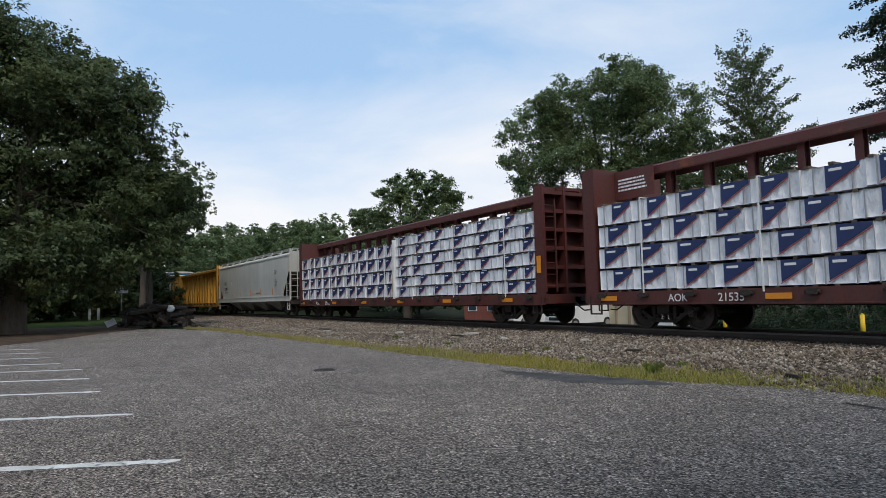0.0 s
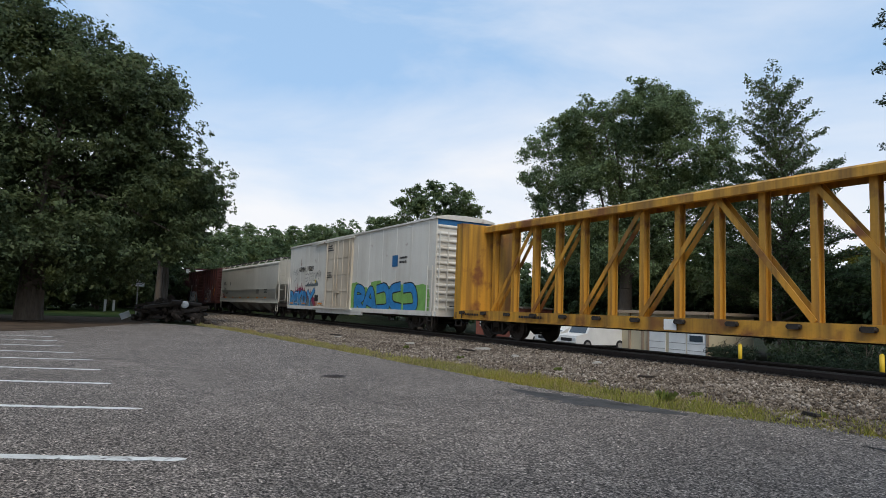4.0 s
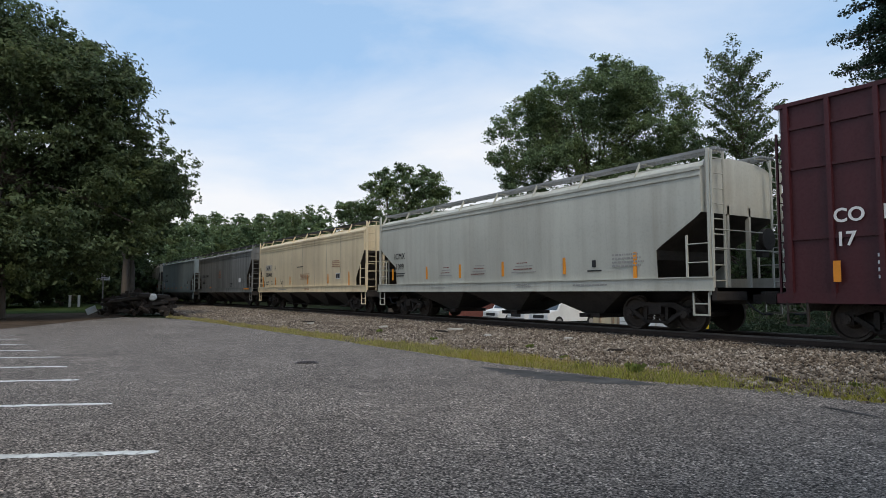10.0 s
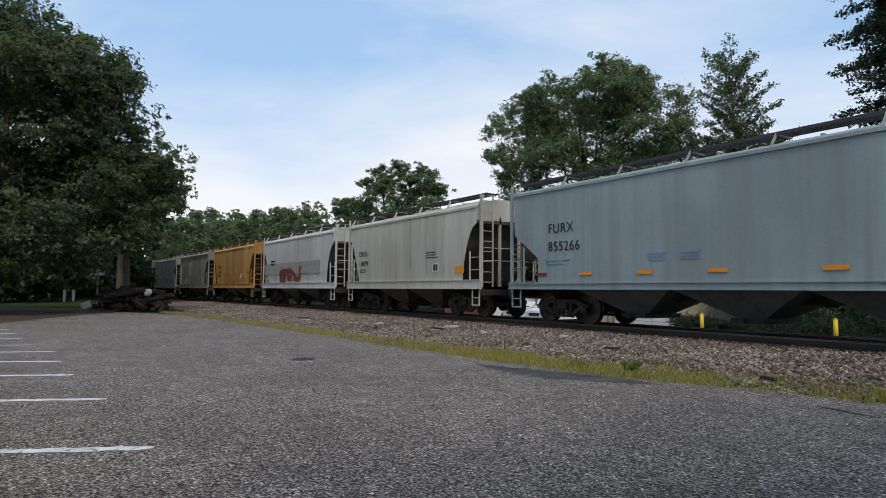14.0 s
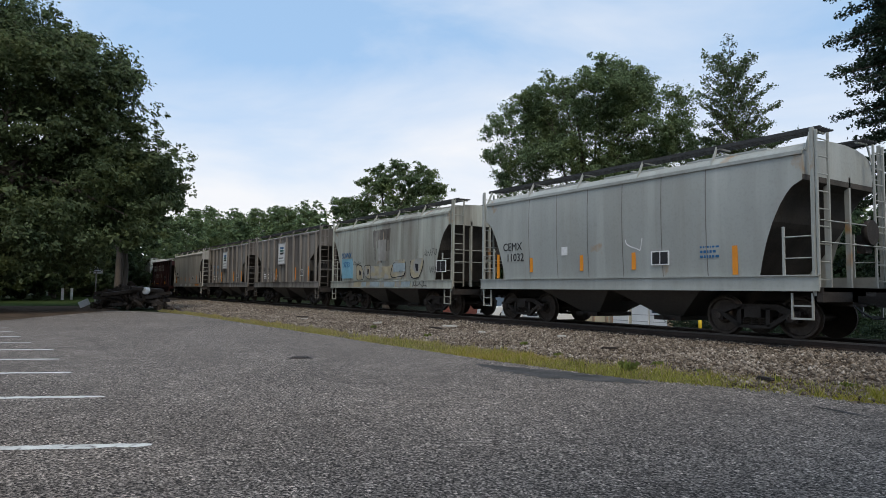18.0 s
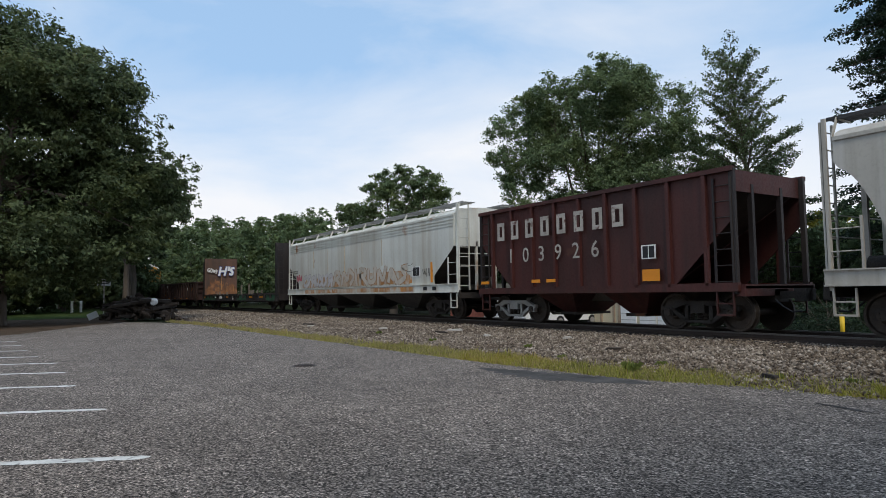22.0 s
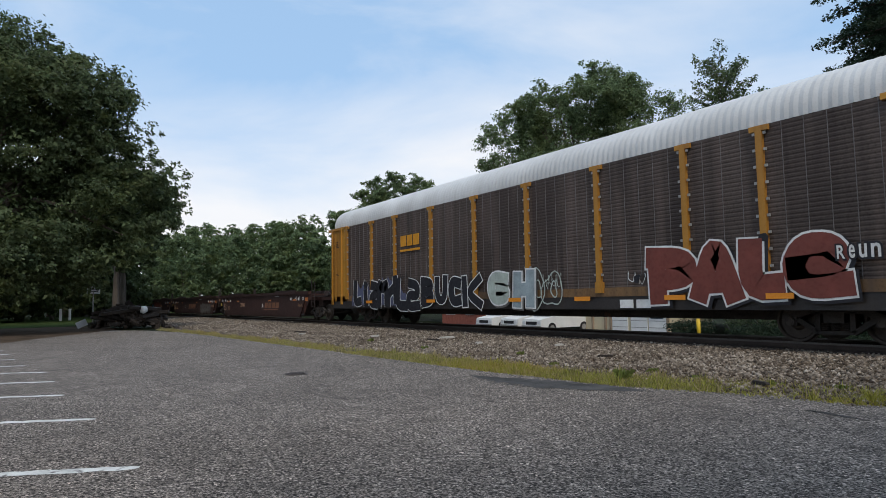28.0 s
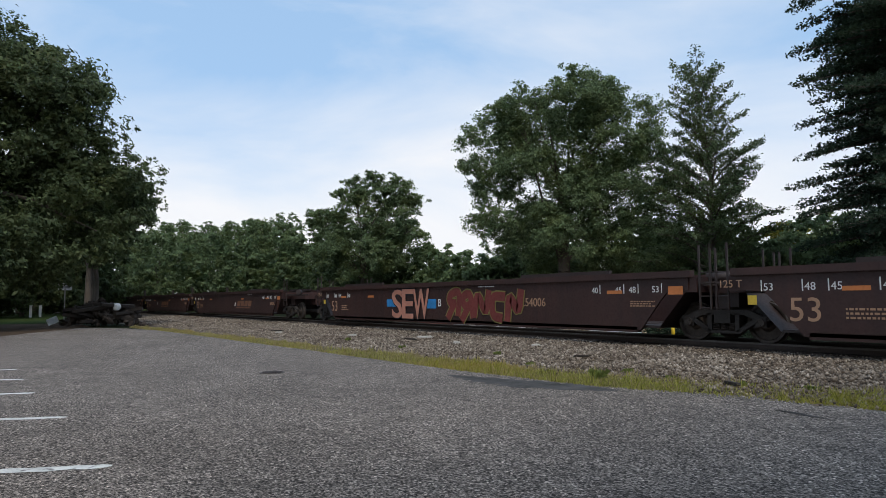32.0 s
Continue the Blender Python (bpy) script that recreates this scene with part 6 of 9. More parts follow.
def sprayed(car, x, z, w, h, n, y, fill, edge, seed, inner=None, pointy=0.0, cloud=None, glyphs=GLYPHS, fat=0.4, core=0.78):
    """A row of fat angular sprayed shapes, that cannot be read, with an outline and a cloud behind them."""
    rnd = random.Random(seed)
    if cloud:
        bm = bmesh.new()
        for i in range(n + 1):
            blob(bm, x + w * i / n, z + h * rnd.uniform(0.48, 0.62), w / n * 0.62, h * 0.42, y + 0.001 * (i % 2), rnd, pointy, 27)
        part("sprayed_cloud", bm, M[cloud], car)
    for i in range(n):
        g = glyphs[(i * 2 + seed) % len(glyphs)] if glyphs is BLOCKS else glyphs[rnd.randrange(len(glyphs))]
        flip = rnd.random() < 0.5
        x0, wd = x + w * i / n - 0.12 * w / n, w / n * 1.24
        skew, drop = rnd.uniform(-0.15, 0.15), rnd.uniform(-0.06, 0.06)
        lines = []
        for ln in g:
            q = []
            for u, v in ln:
                u, v = u + rnd.uniform(-0.12, 0.12), v + rnd.uniform(-0.1, 0.1)
                u = 1 - u if flip else u
                q.append((x0 + wd * (0.1 + 0.8 * u + skew * (v - 0.5)), z + h * (0.1 + 0.8 * v + drop)))
            # lengthen both ends, so that the strokes end square
            a, b = Vector(q[0]), Vector(q[1])
            q[0] = tuple(a + (a - b).normalized() * 0.05)
            a, b = Vector(q[-1]), Vector(q[-2])
            q[-1] = tuple(a + (a - b).normalized() * 0.05)
            lines.append(rounded(q))
        tk = min(wd * fat, h * 0.34)
        yy = y - 0.004 - 0.0012 * (i % 2)
        o = None
        for name, mm, k, dy in (("sprayed_letter", edge, 1.0, 0.0), ("letter_fill", fill, core, 0.004)):
            bm = bmesh.new()
            for j, q in enumerate(lines):
                stroke(bm, q, tk * k, yy - dy - 0.0005 * j)
            ob = part(name, bm, M[mm], o or car)
            o = o or ob


ALPHABET = {
    "R": [[(0.08, 0), (0.05, 1)], [(0, 1), (0.85, 0.92), (0.8, 0.5), (0.1, 0.5)], [(0.35, 0.48), (0.95, 0)]],
    "E": [[(0.95, 0.92), (0.1, 0.95), (0.05, 0.06), (0.95, 0.08)], [(0.1, 0.5), (0.75, 0.55)]],
    "K": [[(0.12, 0), (0.1, 1)], [(0.95, 1), (0.2, 0.46), (1.0, 0)]],
    "D": [[(0.12, 0.02), (0.1, 0.98)], [(0.05, 1), (0.7, 0.92), (0.98, 0.5), (0.7, 0.06), (0.05, 0.02)]],
    "Y": [[(0.02, 1), (0.5, 0.5), (0.45, 0)], [(1.05, 1.1), (0.5, 0.5)]],
    "B": [[(0.1, 0), (0.12, 1)], [(0.1, 0.98), (0.8, 0.9), (0.75, 0.58), (0.2, 0.52)], [(0.2, 0.52), (0.92, 0.45), (0.85, 0.06), (0.1, 0.02)]],
    "U": [[(0.08, 1), (0.12, 0.12), (0.88, 0.12), (0.92, 1)]],
    "C": [[(0.92, 0.85), (0.3, 0.95), (0.08, 0.5), (0.3, 0.06), (0.95, 0.15)]],
    "P": [[(0.15, 0), (0.1, 1)], [(0.02, 0.98), (0.92, 0.95), (0.95, 0.5), (0.15, 0.42)]],
    "A": [[(0.02, 0), (0.42, 1), (0.62, 1), (0.98, 0)], [(0.25, 0.3), (0.75, 0.3)]],
    "L": [[(0.15, 1), (0.12, 0.08), (1.0, 0.1)]],
    "e": [[(0.15, 0.5), (0.9, 0.55), (0.8, 0.92), (0.3, 0.95), (0.08, 0.5), (0.3, 0.06), (0.98, 0.12)]],
    "G": [[(0.92, 0.85), (0.3, 0.95), (0.08, 0.5), (0.3, 0.06), (0.9, 0.12), (0.9, 0.45), (0.55, 0.45)]],
    "H": [[(0.1, 0), (0.15, 1)], [(0.85, 0), (0.95, 1.05)], [(0.1, 0.5), (0.9, 0.52)]],
    "S": [[(0.92, 0.92), (0.2, 0.92), (0.12, 0.6), (0.85, 0.45), (0.85, 0.08), (0.05, 0.08)]],
    "O": [[(0.5, 0.98), (0.08, 0.85), (0.08, 0.15), (0.5, 0.02), (0.92, 0.15), (0.92, 0.85), (0.45, 0.98)]],
    "I": [[(0.5, 0), (0.5, 0.7)], [(0.48, 0.88), (0.52, 1.0)]],
    "n": [[(0.1, 0), (0.1, 0.65)], [(0.1, 0.5), (0.55, 0.66), (0.85, 0.45), (0.88, 0)]],
    "g": [[(0.85, 0.6), (0.3, 0.66), (0.1, 0.35), (0.4, 0.1), (0.85, 0.3)], [(0.85, 0.65), (0.8, -0.2), (0.2, -0.25)]],
    "W": [[(0.02, 1), (0.25, 0.05), (0.5, 0.7), (0.75, 0.05), (1.0, 1)]],
    "'": [[(0.5, 1.0), (0.42, 0.72)]],
}


def brushed(car, text, spans, z, h, y, thick, fill, edge, rim=0.05, seed=1, shadow=None, shine=None, lean=0.0, at=None, second=None):
    """Hand-sprayed letters that can be read: fat strokes with a rim, each letter between its own two ends."""
    rnd = random.Random(seed)
    for i, (ch, (a, b)) in enumerate(zip(text, spans)):
        lines = []
        dz = h * rnd.uniform(-0.04, 0.04)
        tk = thick * rnd.uniform(0.92, 1.08)
        for ln in ALPHABET[ch]:
            q = [(a + tk / 2 + (b - a - tk) * (u + rnd.uniform(-0.04, 0.04)) + lean * (v - 0.5), z + dz + tk / 2 + (h - tk) * (v + rnd.uniform(-0.03, 0.03))) for u, v in ln]
            for e, f in ((0, 1), (-1, -2)):
                p, r = Vector(q[e]), Vector(q[f])
                q[e] = tuple(p + (p - r).normalized() * tk * 0.35)
            lines.append(rounded(q))
        layers = [("sprayed_letter", edge, tk, 0.0, (0, 0)), ("letter_fill", fill, tk - 2 * rim, 0.006, (0, 0))]
        if shadow:
            layers.insert(0, ("sprayed_shadow", shadow, tk * 1.05, -0.004, (0.06, -0.05)))
        if shine:
            layers.append(("letter_shine", shine, rim * 0.5, 0.008, (-tk * 0.2, tk * 0.2)))
        o = None
        for name, mm, w, dy, (ox, oz) in layers:
            bm = bmesh.new()
            for j, q in enumerate(lines if name != "letter_shine" else lines[:1]):
                q = [(u + ox, v + oz) for u, v in q]
                if name == "letter_fill":
                    for e, f in ((0, 1), (-1, -2)):
                        p, r = Vector(q[e]), Vector(q[f])
                        q[e] = tuple(p - (p - r).normalized() * min(rim, (p - r).length * 0.7))
                stroke(bm, q, w, y - dy - 0.0006 * j - 0.0014 * (i % 2))
            mat = M[second if second and name == "letter_fill" and i % 2 else mm]
            if o is None:
                o = part(name, bm, mat, car, at=at)
            else:
                part(name, bm, mat, o)


def spiky(car, x, z, w, h, y, material, seed, n=40, at=None):
    """A sprayed cloud with a ragged, flame-like upper edge."""
    rnd = random.Random(seed)
    bm = bmesh.new()
    lo, hi = [], []
    for i in range(n + 1):
        u = i / n
        body = 0.72 + 0.16 * math.sin(u * 9 + seed)
        tip = rnd.uniform(0.1, 0.3) if i % 4 == 2 else rnd.uniform(-0.05, 0.05)
        k = min(1.0, 6 * u, 6 * (1 - u))
        hi.append(bm.verts.new((x + w * u + rnd.uniform(-0.02, 0.02), y, z + h * (0.3 + (body + tip - 0.3) * k))))
        lo.append(bm.verts.new((x + w * u, y, z + h * rnd.uniform(0.0, 0.06))))
    for i in range(n):
        bm.faces.new((lo[i], lo[i + 1], hi[i + 1], hi[i]))
    return part("sprayed_cloud" if at is None else "rust_patch", bm, material, car, at=at)


def fitted(car, text, spans, z0, z1, fill, edge, y, fat=0.05, lift=()):
    """Sprayed letters that can be read: each one stretched between its own two ends."""
    for i, (ch, (a, b)) in enumerate(zip(text, spans)):
        dz = lift[i] if lift else 0.0
        outer = None
        for k, (mm, ff) in enumerate(((edge, fat + 0.015), (fill, 0.022))):
            me = word_mesh(ch, 1.0, M[mm], ff)
            co = np.array([v.co[:] for v in me.vertices])
            lo, hi = co.min(0), co.max(0)
            pad = 0.0 if k == 0 else fat * 0.75
            sx, sz = (b - a - 2 * pad) / (hi[0] - lo[0]), (z1 - z0 - 2 * pad) / (hi[1] - lo[1])
            m = Matrix.Translation((a + pad - lo[0] * sx, y - 0.008 * k - 0.002 * (i % 2), z0 + dz + pad - lo[1] * sz)) @ pose(0, 0, 0, 90) @ Matrix.Diagonal((sx, sz, 1, 1))
            ob = part("sprayed_letter" if k == 0 else "letter_fill", me, None, outer or car, at=m if outer is None else outer.matrix_basis.inverted() @ m)
            outer = outer or ob


def scribble(car, x, z, w, h, y, material, seed, n=3, thick=0.035):
    rnd = random.Random(seed)
    bm = bmesh.new()
    for k in range(n):
        x0, cw = x + w * k / n, w / n
        pts, ph = [], rnd.uniform(0, 6)
        for i in range(8):
            a = i * rnd.uniform(0.9, 1.5) + ph
            tall = rnd.uniform(0.2, 0.5) if i % 3 else 0.5
            pts.append((x0 + cw * (0.05 + 0.12 * i) + cw * 0.2 * math.cos(a), z + h * (0.5 + tall * math.sin(a))))
        stroke(bm, rounded(pts), thick * rnd.uniform(0.6, 1.0), y - 0.0006 * k)
    part("scribble", bm, material, car)


def outlined(car, x, z, w, h, n, y, material, seed, thick=0.03):
    """Sprayed bubble shapes drawn as thin outlines alone."""
    rnd = random.Random(seed)
    for i in range(n):
        cx, cz = x + w * (i + 0.5) / n, z + h * (0.5 + rnd.uniform(-0.06, 0.06))
        bm = bmesh.new()
        for k, f in enumerate((1.0, rnd.uniform(0.3, 0.5))):
            ph = [rnd.uniform(0, 6.28) for _ in range(3)]
            pts = []
            for j in range(21):
                a = 6.28319 * j / 20
                q = f * (1 + 0.2 * math.sin(2 * a + ph[0]) + 0.14 * math.sin(3 * a + ph[1]))
                pts.append((cx + 0.56 * w / n * q * math.cos(a) + 0.1 * k * w / n, cz + 0.5 * h * q * math.sin(a)))
            stroke(bm, pts, thick, y - 0.001 * (i % 2) - 0.002 * k)
        part("sprayed_outline", bm, material, car)


def side(width, zb, zs, z, curved=True):
    if not curved:
        return -(width - 0.02) - 0.008
    f = (z - zb) / (zs - zb)
    return -(width - 0.1 * (1 - f) ** 2 - 0.06 * f**3) - 0.012


def placard(car, x0, x1, y, z0, z1):
    """A white test plate with two black squares."""
    p = boxed("placard", M["white"], car, (x0 - 0.03, x1 + 0.03, y - 0.004, y + 0.004, z0 - 0.03, z1 + 0.03))
    w = (x1 - x0) / 2
    for i in range(2):
        boxed("plate_square", M["black"], p, (x0 + i * w + 0.015, x0 + (i + 1) * w - 0.015, y - 0.008, y - 0.003, z0, z1))


# ---------------------------------------------------------------- the train, from its leading car back
TRAIN = []


def enlist(front, back, *objs):
    TRAIN.append(((front + back) / 2, objs))


def train():
    BK, WH = M["black"], M["white"]
    # two loaded centre beams
    c = centerbeam("centerbeam_flatcar", 23.3, M["red_flat"], "dark red centre-beam flat car loaded with wrapped boards", truss=False, top=4.64)
    ld = board_load("board_load", [(-10.95, 10.95, 4, 3.55, 1.15)], 1.06, "four tiers of white wrapped board packs with blue prints", 5)
    letter("AOK", -8.55, 0.76, 0.2, WH, c, -1.5)
    letter("21535", -7.1, 0.76, 0.2, WH, c, -1.5)
    for x in (-10.6, -5.6, -1.6, 2.4, 6.4, 10.4):
        reflector(x, 0.86, 0.6, 0.13, c, -1.51)
    boxed("head_plate", M["red_flat"], c, (-11.05, -9.6, -0.6, -0.56, 3.75, 4.6))
    bars(-10.9, 3.95, 4, 1.1, 0.4, WH, c, -0.61, 5)
    enlist(9.0, -14.3, c, ld)
    c = centerbeam("centerbeam_flatcar", 24.2, M["red_flat"], "dark red centre-beam flat car loaded with wrapped boards", truss=False, top=4.58)
    ld = board_load("board_load", [(-11.45, 1.02, 4, C2_LOW, 1.05), (1.48, 11.45, 6, C2_HIGH, 1.5)], 1.06, "four and six tiers of white wrapped board packs with blue prints", 9)
    boxed("end_board", M["white"], ld, (1.24, 1.42, -1.5, -0.36, 1.0, C2_LOW + 0.15), label="white board standing between the stacks")
    boxed("foam_strip", M["foam"], ld, (1.08, 1.22, -1.44, -0.36, 1.3, C2_LOW - 0.02), label="yellow foam strip")
    letter("AOK", -8.9, 0.76, 0.2, WH, c, -1.5)
    letter("21532", -7.4, 0.76, 0.2, WH, c, -1.5)
    for x in (-11.2, -6.0, -2.0, 2.0, 6.0, 10.0):
        reflector(x, 0.86, 0.6, 0.13, c, -1.51)
    reflector(11.75, 2.0, 0.2, 0.55, c, -1.5)
    enlist(-15.9, -40.15, c, ld)
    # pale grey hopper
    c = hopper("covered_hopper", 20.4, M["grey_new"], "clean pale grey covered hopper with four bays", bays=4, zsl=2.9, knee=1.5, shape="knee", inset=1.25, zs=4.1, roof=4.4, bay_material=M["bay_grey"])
    y = lambda z: side(1.56, 1.36, 4.1, z)
    letter("TILX", -7.85, 2.56, 0.27, BK, c, y(2.7))
    letter("622499", -7.85, 2.1, 0.25, BK, c, y(2.2))
    bars(-7.75, 1.75, 2, 1.0, 0.2, M["g_grey"], c, y(1.8), 2)
    reflector(-8.45, 1.95, 0.1, 0.85, c, y(1.8))
    boxed("placard", M["g_white"], c, (-5.55, -5.2, y(2.6) - 0.002, y(2.6), 2.45, 2.8))
    boxed("plate_frame", M["g_slate"], c, (-5.58, -5.17, y(2.6), y(2.6) + 0.004, 2.42, 2.83))
    bars(6.82, 2.9, 3, 0.6, 0.3, M["g_grey"], c, y(3.1), 3)
    bars(6.82, 1.95, 6, 0.55, 0.6, M["g_grey"], c, y(2.4), 4)
    bars(2.0, 1.62, 2, 1.6, 0.1, M["g_maroon"], c, y(1.7), 8)
    for i, x in enumerate((-5.2, -2.3, 0.5, 3.3, 6.2, 8.75)):
        reflector(x, 1.76 if i < 5 else 2.04, 0.09, 0.48 if i < 5 else 0.86, c, y(1.7))
    enlist(-41.7, -62.0, c)
    # empty yellow centre beam
    c = centerbeam("centerbeam_flatcar", 24.0, M["yellow_beam"], "empty yellow centre-beam flat car with open truss posts", top=4.5)
    bars(-11.0, 0.76, 1, 1.0, 0.16, BK, c, -1.5, 6)
    boxed("placard", M["white"], c, (-1.2, -0.8, -1.52, -1.5, 0.72, 1.0))
    bars(-7.5, 0.76, 1, 1.6, 0.16, BK, c, -1.5, 7)
    enlist(-62.95, -86.8, c)
    # white refrigerator car
    c = boxcar("refrigerator_car", 21.3, M["reefer_white"], "dirty white refrigerator box car with sprayed lettering", height=5.05, floor=0.85, door=(-2.87, 1.12), door_material=M["reefer_door"], plug=True, rib_x=(-9.78, -8.09, -6.43, -4.6, -3.13, 1.83, 3.38, 5.0, 6.6, 8.2, 9.8), rib_d=0.008)
    letter("ARMN", -8.34, 3.2, 0.34, BK, c, -1.48)
    letter("110289", -6.8, 3.2, 0.34, BK, c, -1.48)
    spiky(c, -10.44, 0.74, 5.75, 1.6, -1.472, M["g_crimson"], 4, 56)
    spiky(c, -10.3, 0.74, 5.2, 1.05, -1.475, M["g_slate"], 9, 40)
    brushed(c, "REKDY", [(-10.15, -9.1), (-9.4, -8.25), (-8.5, -7.35), (-7.6, -6.3), (-6.55, -4.95)], 0.76, 1.25, -1.482, 0.42, "g_azure", "g_black", 0.045, 7, shine="g_white", lean=0.08, second="g_blue")
    outlined(c, -9.6, 0.82, 4.2, 0.5, 9, -1.5, M["g_mint"], 17, 0.018)
    sprayed(c, -10.4, 0.85, 1.0, 0.7, 2, -1.474, "g_slate", "g_black", 19)
    scribble(c, -4.9, 0.8, 1.6, 0.5, -1.476, M["g_ochre"], 21, 4, 0.05)
    scribble(c, -4.0, 0.85, 0.8, 0.5, -1.478, BK, 22, 3, 0.02)
    sprayed(c, 1.5, 0.75, 7.6, 1.5, 5, -1.48, "g_blue", "g_black", 12, "g_cyan", 0.2, "g_green")
    scribble(c, -9.55, 2.95, 1.0, 0.5, -1.476, BK, 3, 4, 0.022)
    scribble(c, -9.3, 2.5, 0.5, 0.35, -1.476, BK, 5, 2, 0.022)
    spiky(c, -6.85, 2.2, 2.5, 0.5, -1.473, M["g_slate"], 6, 24)
    sprayed(c, -6.85, 2.3, 0.7, 0.8, 1, -1.477, "reefer_white", "g_black", 15)
    brushed(c, "OILS", [(-6.3, -5.75), (-5.85, -5.55), (-5.62, -5.2), (-5.3, -4.75)], 2.32, 0.8, -1.478, 0.22, "reefer_white", "g_black", 0.018, 8)
    scribble(c, -4.75, 2.6, 0.75, 0.6, -1.476, BK, 9, 3, 0.024)
    boxed("placard", M["g_yellow"], c, (-4.98, -4.78, -1.486, -1.48, 2.42, 2.62))
    bars(-2.6, 4.2, 3, 0.9, 0.4, BK, c, -1.56, 8)
    bars(-2.6, 2.6, 3, 0.8, 0.4, BK, c, -1.56, 9)
    boxed("logo_shield", M["sign_blue"], c, (6.2, 6.8, -1.476, -1.47, 3.0, 3.55))
    bars(7.0, 3.05, 2, 0.9, 0.4, BK, c, -1.474, 10)
    boxed("vent_panel", M["black"], c, (-4.89, -4.31, -1.49, -1.46, 1.26, 1.66))
    boxed("end_stripe", M["sign_blue"], c, (10.455, 10.47, -1.4, 1.4, 4.6, 4.95))
    reflector(-3.9, 1.12, 0.7, 0.1, c, -1.48)
    reflector(-9.5, 1.1, 0.7, 0.08, c, -1.53)
    reflector(-6.9, 1.1, 0.7, 0.08, c, -1.53)
    enlist(-88.3, -109.6, c)
    # grey centre-flow hopper
    c = hopper("covered_hopper", 19.8, M["grey_citx"], "warm grey round-sided covered hopper with four bays", bays=4, slope_material=M["grey_citx"], shape="knee", zsl=2.5, knee=1.6, inset=0.9, belly=0.34, bay_material=M["bay_grey"], zs=4.05, roof=4.35, walk_dark=True, width=1.6)
    for q in (-1, 1):
        boxed("side_ridge", M["grey_citx"], c, (-9.5, 9.5, q * 1.565 - 0.02, q * 1.565 + 0.02, 2.13, 2.16))
    y = lambda z: side(1.6, 1.36, 4.05, z)
    letter("CITX", -8.2, 2.63, 0.27, BK, c, y(2.8))
    letter("775172", -8.17, 2.15, 0.23, BK, c, y(2.3))
    bars(-7.3, 1.75, 2, 0.8, 0.2, BK, c, y(1.8), 2)
    placard(c, -5.6, -5.3, y(2.6) - 0.004, 2.55, 2.85)
    for x in (-7.0, -4.2, -1.4, 1.4, 4.2, 6.6):
        reflector(x, 1.44, 0.55, 0.1, c, -1.6)
    bars(3.5, 1.75, 4, 1.0, 0.35, BK, c, y(1.8), 5)
    bars(6.0, 1.75, 3, 0.9, 0.35, BK, c, y(1.8), 6)
    enlist(-111.7, -131.45, c)
    # brown-red box car
    c = boxcar("boxcar", 16.3, M["kcs_red"], "brown-red steel box car with sprayed lettering", height=4.42, floor=0.95, door=(-1.58, 1.51), door_material=M["kcs_door"], rib_x=(-7.84, -6.48, -5.08, -3.81, -2.66, -1.65, 1.6, 2.62, 3.65, 4.79, 5.84, 6.93, 7.85), door_ribs=10)
    boxed("logo_panel", M["white"], c, (-7.0, -6.5, -1.478, -1.47, 2.35, 2.82), (-6.05, -5.25, -1.478, -1.47, 2.35, 2.82))
    letter("K", -6.93, 2.42, 0.34, BK, c, -1.482)
    letter("CS", -5.97, 2.42, 0.34, BK, c, -1.482)
    letter("139", -7.02, 2.08, 0.26, WH, c, -1.478)
    letter("00", -5.8, 2.06, 0.26, WH, c, -1.478)
    spiky(c, -6.5, 0.84, 5.3, 1.2, -1.545, M["g_teal"], 12, 50)
    outlined(c, -6.5, 0.9, 5.0, 0.42, 10, -1.552, M["g_mint"], 23, 0.03)
    sprayed(c, -6.1, 0.86, 4.1, 1.35, 7, -1.556, "g_dustwhite", "g_black", 44)
    sprayed(c, -5.9, 0.84, 3.8, 0.75, 6, -1.564, "g_white", "g_black", 47)
    sprayed(c, -2.9, 0.88, 1.0, 0.8, 1, -1.575, "g_sepia", "g_white", 33)
    boxed("placard", M["g_black"], c, (-5.6, -5.05, -1.58, -1.574, 1.5, 1.72))
    scribble(c, -7.0, 1.3, 0.6, 0.35, -1.478, M["g_lilac"], 35, 3, 0.03)
    sprayed(c, 2.75, 0.92, 2.9, 1.3, 4, -1.55, "kcs_red", "g_lilac", 22, "g_lilac", 0.05)
    spiky(c, 2.6, 0.86, 3.4, 0.7, -1.548, M["g_lilac"], 13, 30)
    outlined(c, 2.7, 1.0, 3.0, 1.2, 4, -1.575, M["g_dustwhite"], 24, 0.03)
    scribble(c, -7.7, 3.0, 0.7, 0.5, -1.478, WH, 5, 2)
    bars(-3.2, 3.2, 2, 0.4, 0.3, WH, c, -1.478, 3)
    bars(-3.3, 2.5, 2, 0.4, 0.28, WH, c, -1.478, 4)
    placard(c, 4.95, 5.4, -1.572, 1.8, 2.1)
    bars(6.0, 2.25, 4, 0.55, 0.35, M["g_grey"], c, -1.555, 6)
    reflector(7.1, 2.0, 0.12, 0.7, c, -1.56)
    reflector(3.4, 1.25, 0.5, 0.12, c, -1.56)
    enlist(-133.3, -149.6, c)
    # tall maroon box car
    c = boxcar("boxcar", 16.4, M["coer_red"], "tall maroon panelled box car with a white end band", height=5.05, floor=0.9, door=(-1.85, 1.97), rib_x=(-7.85, -7.0, -6.1, -5.24, -4.4, -3.55, -2.7, 2.84, 3.74, 4.65, 5.49, 6.4, 7.22, 7.85), panels=True, white_top=True, door_ribs=3, ladders=False)
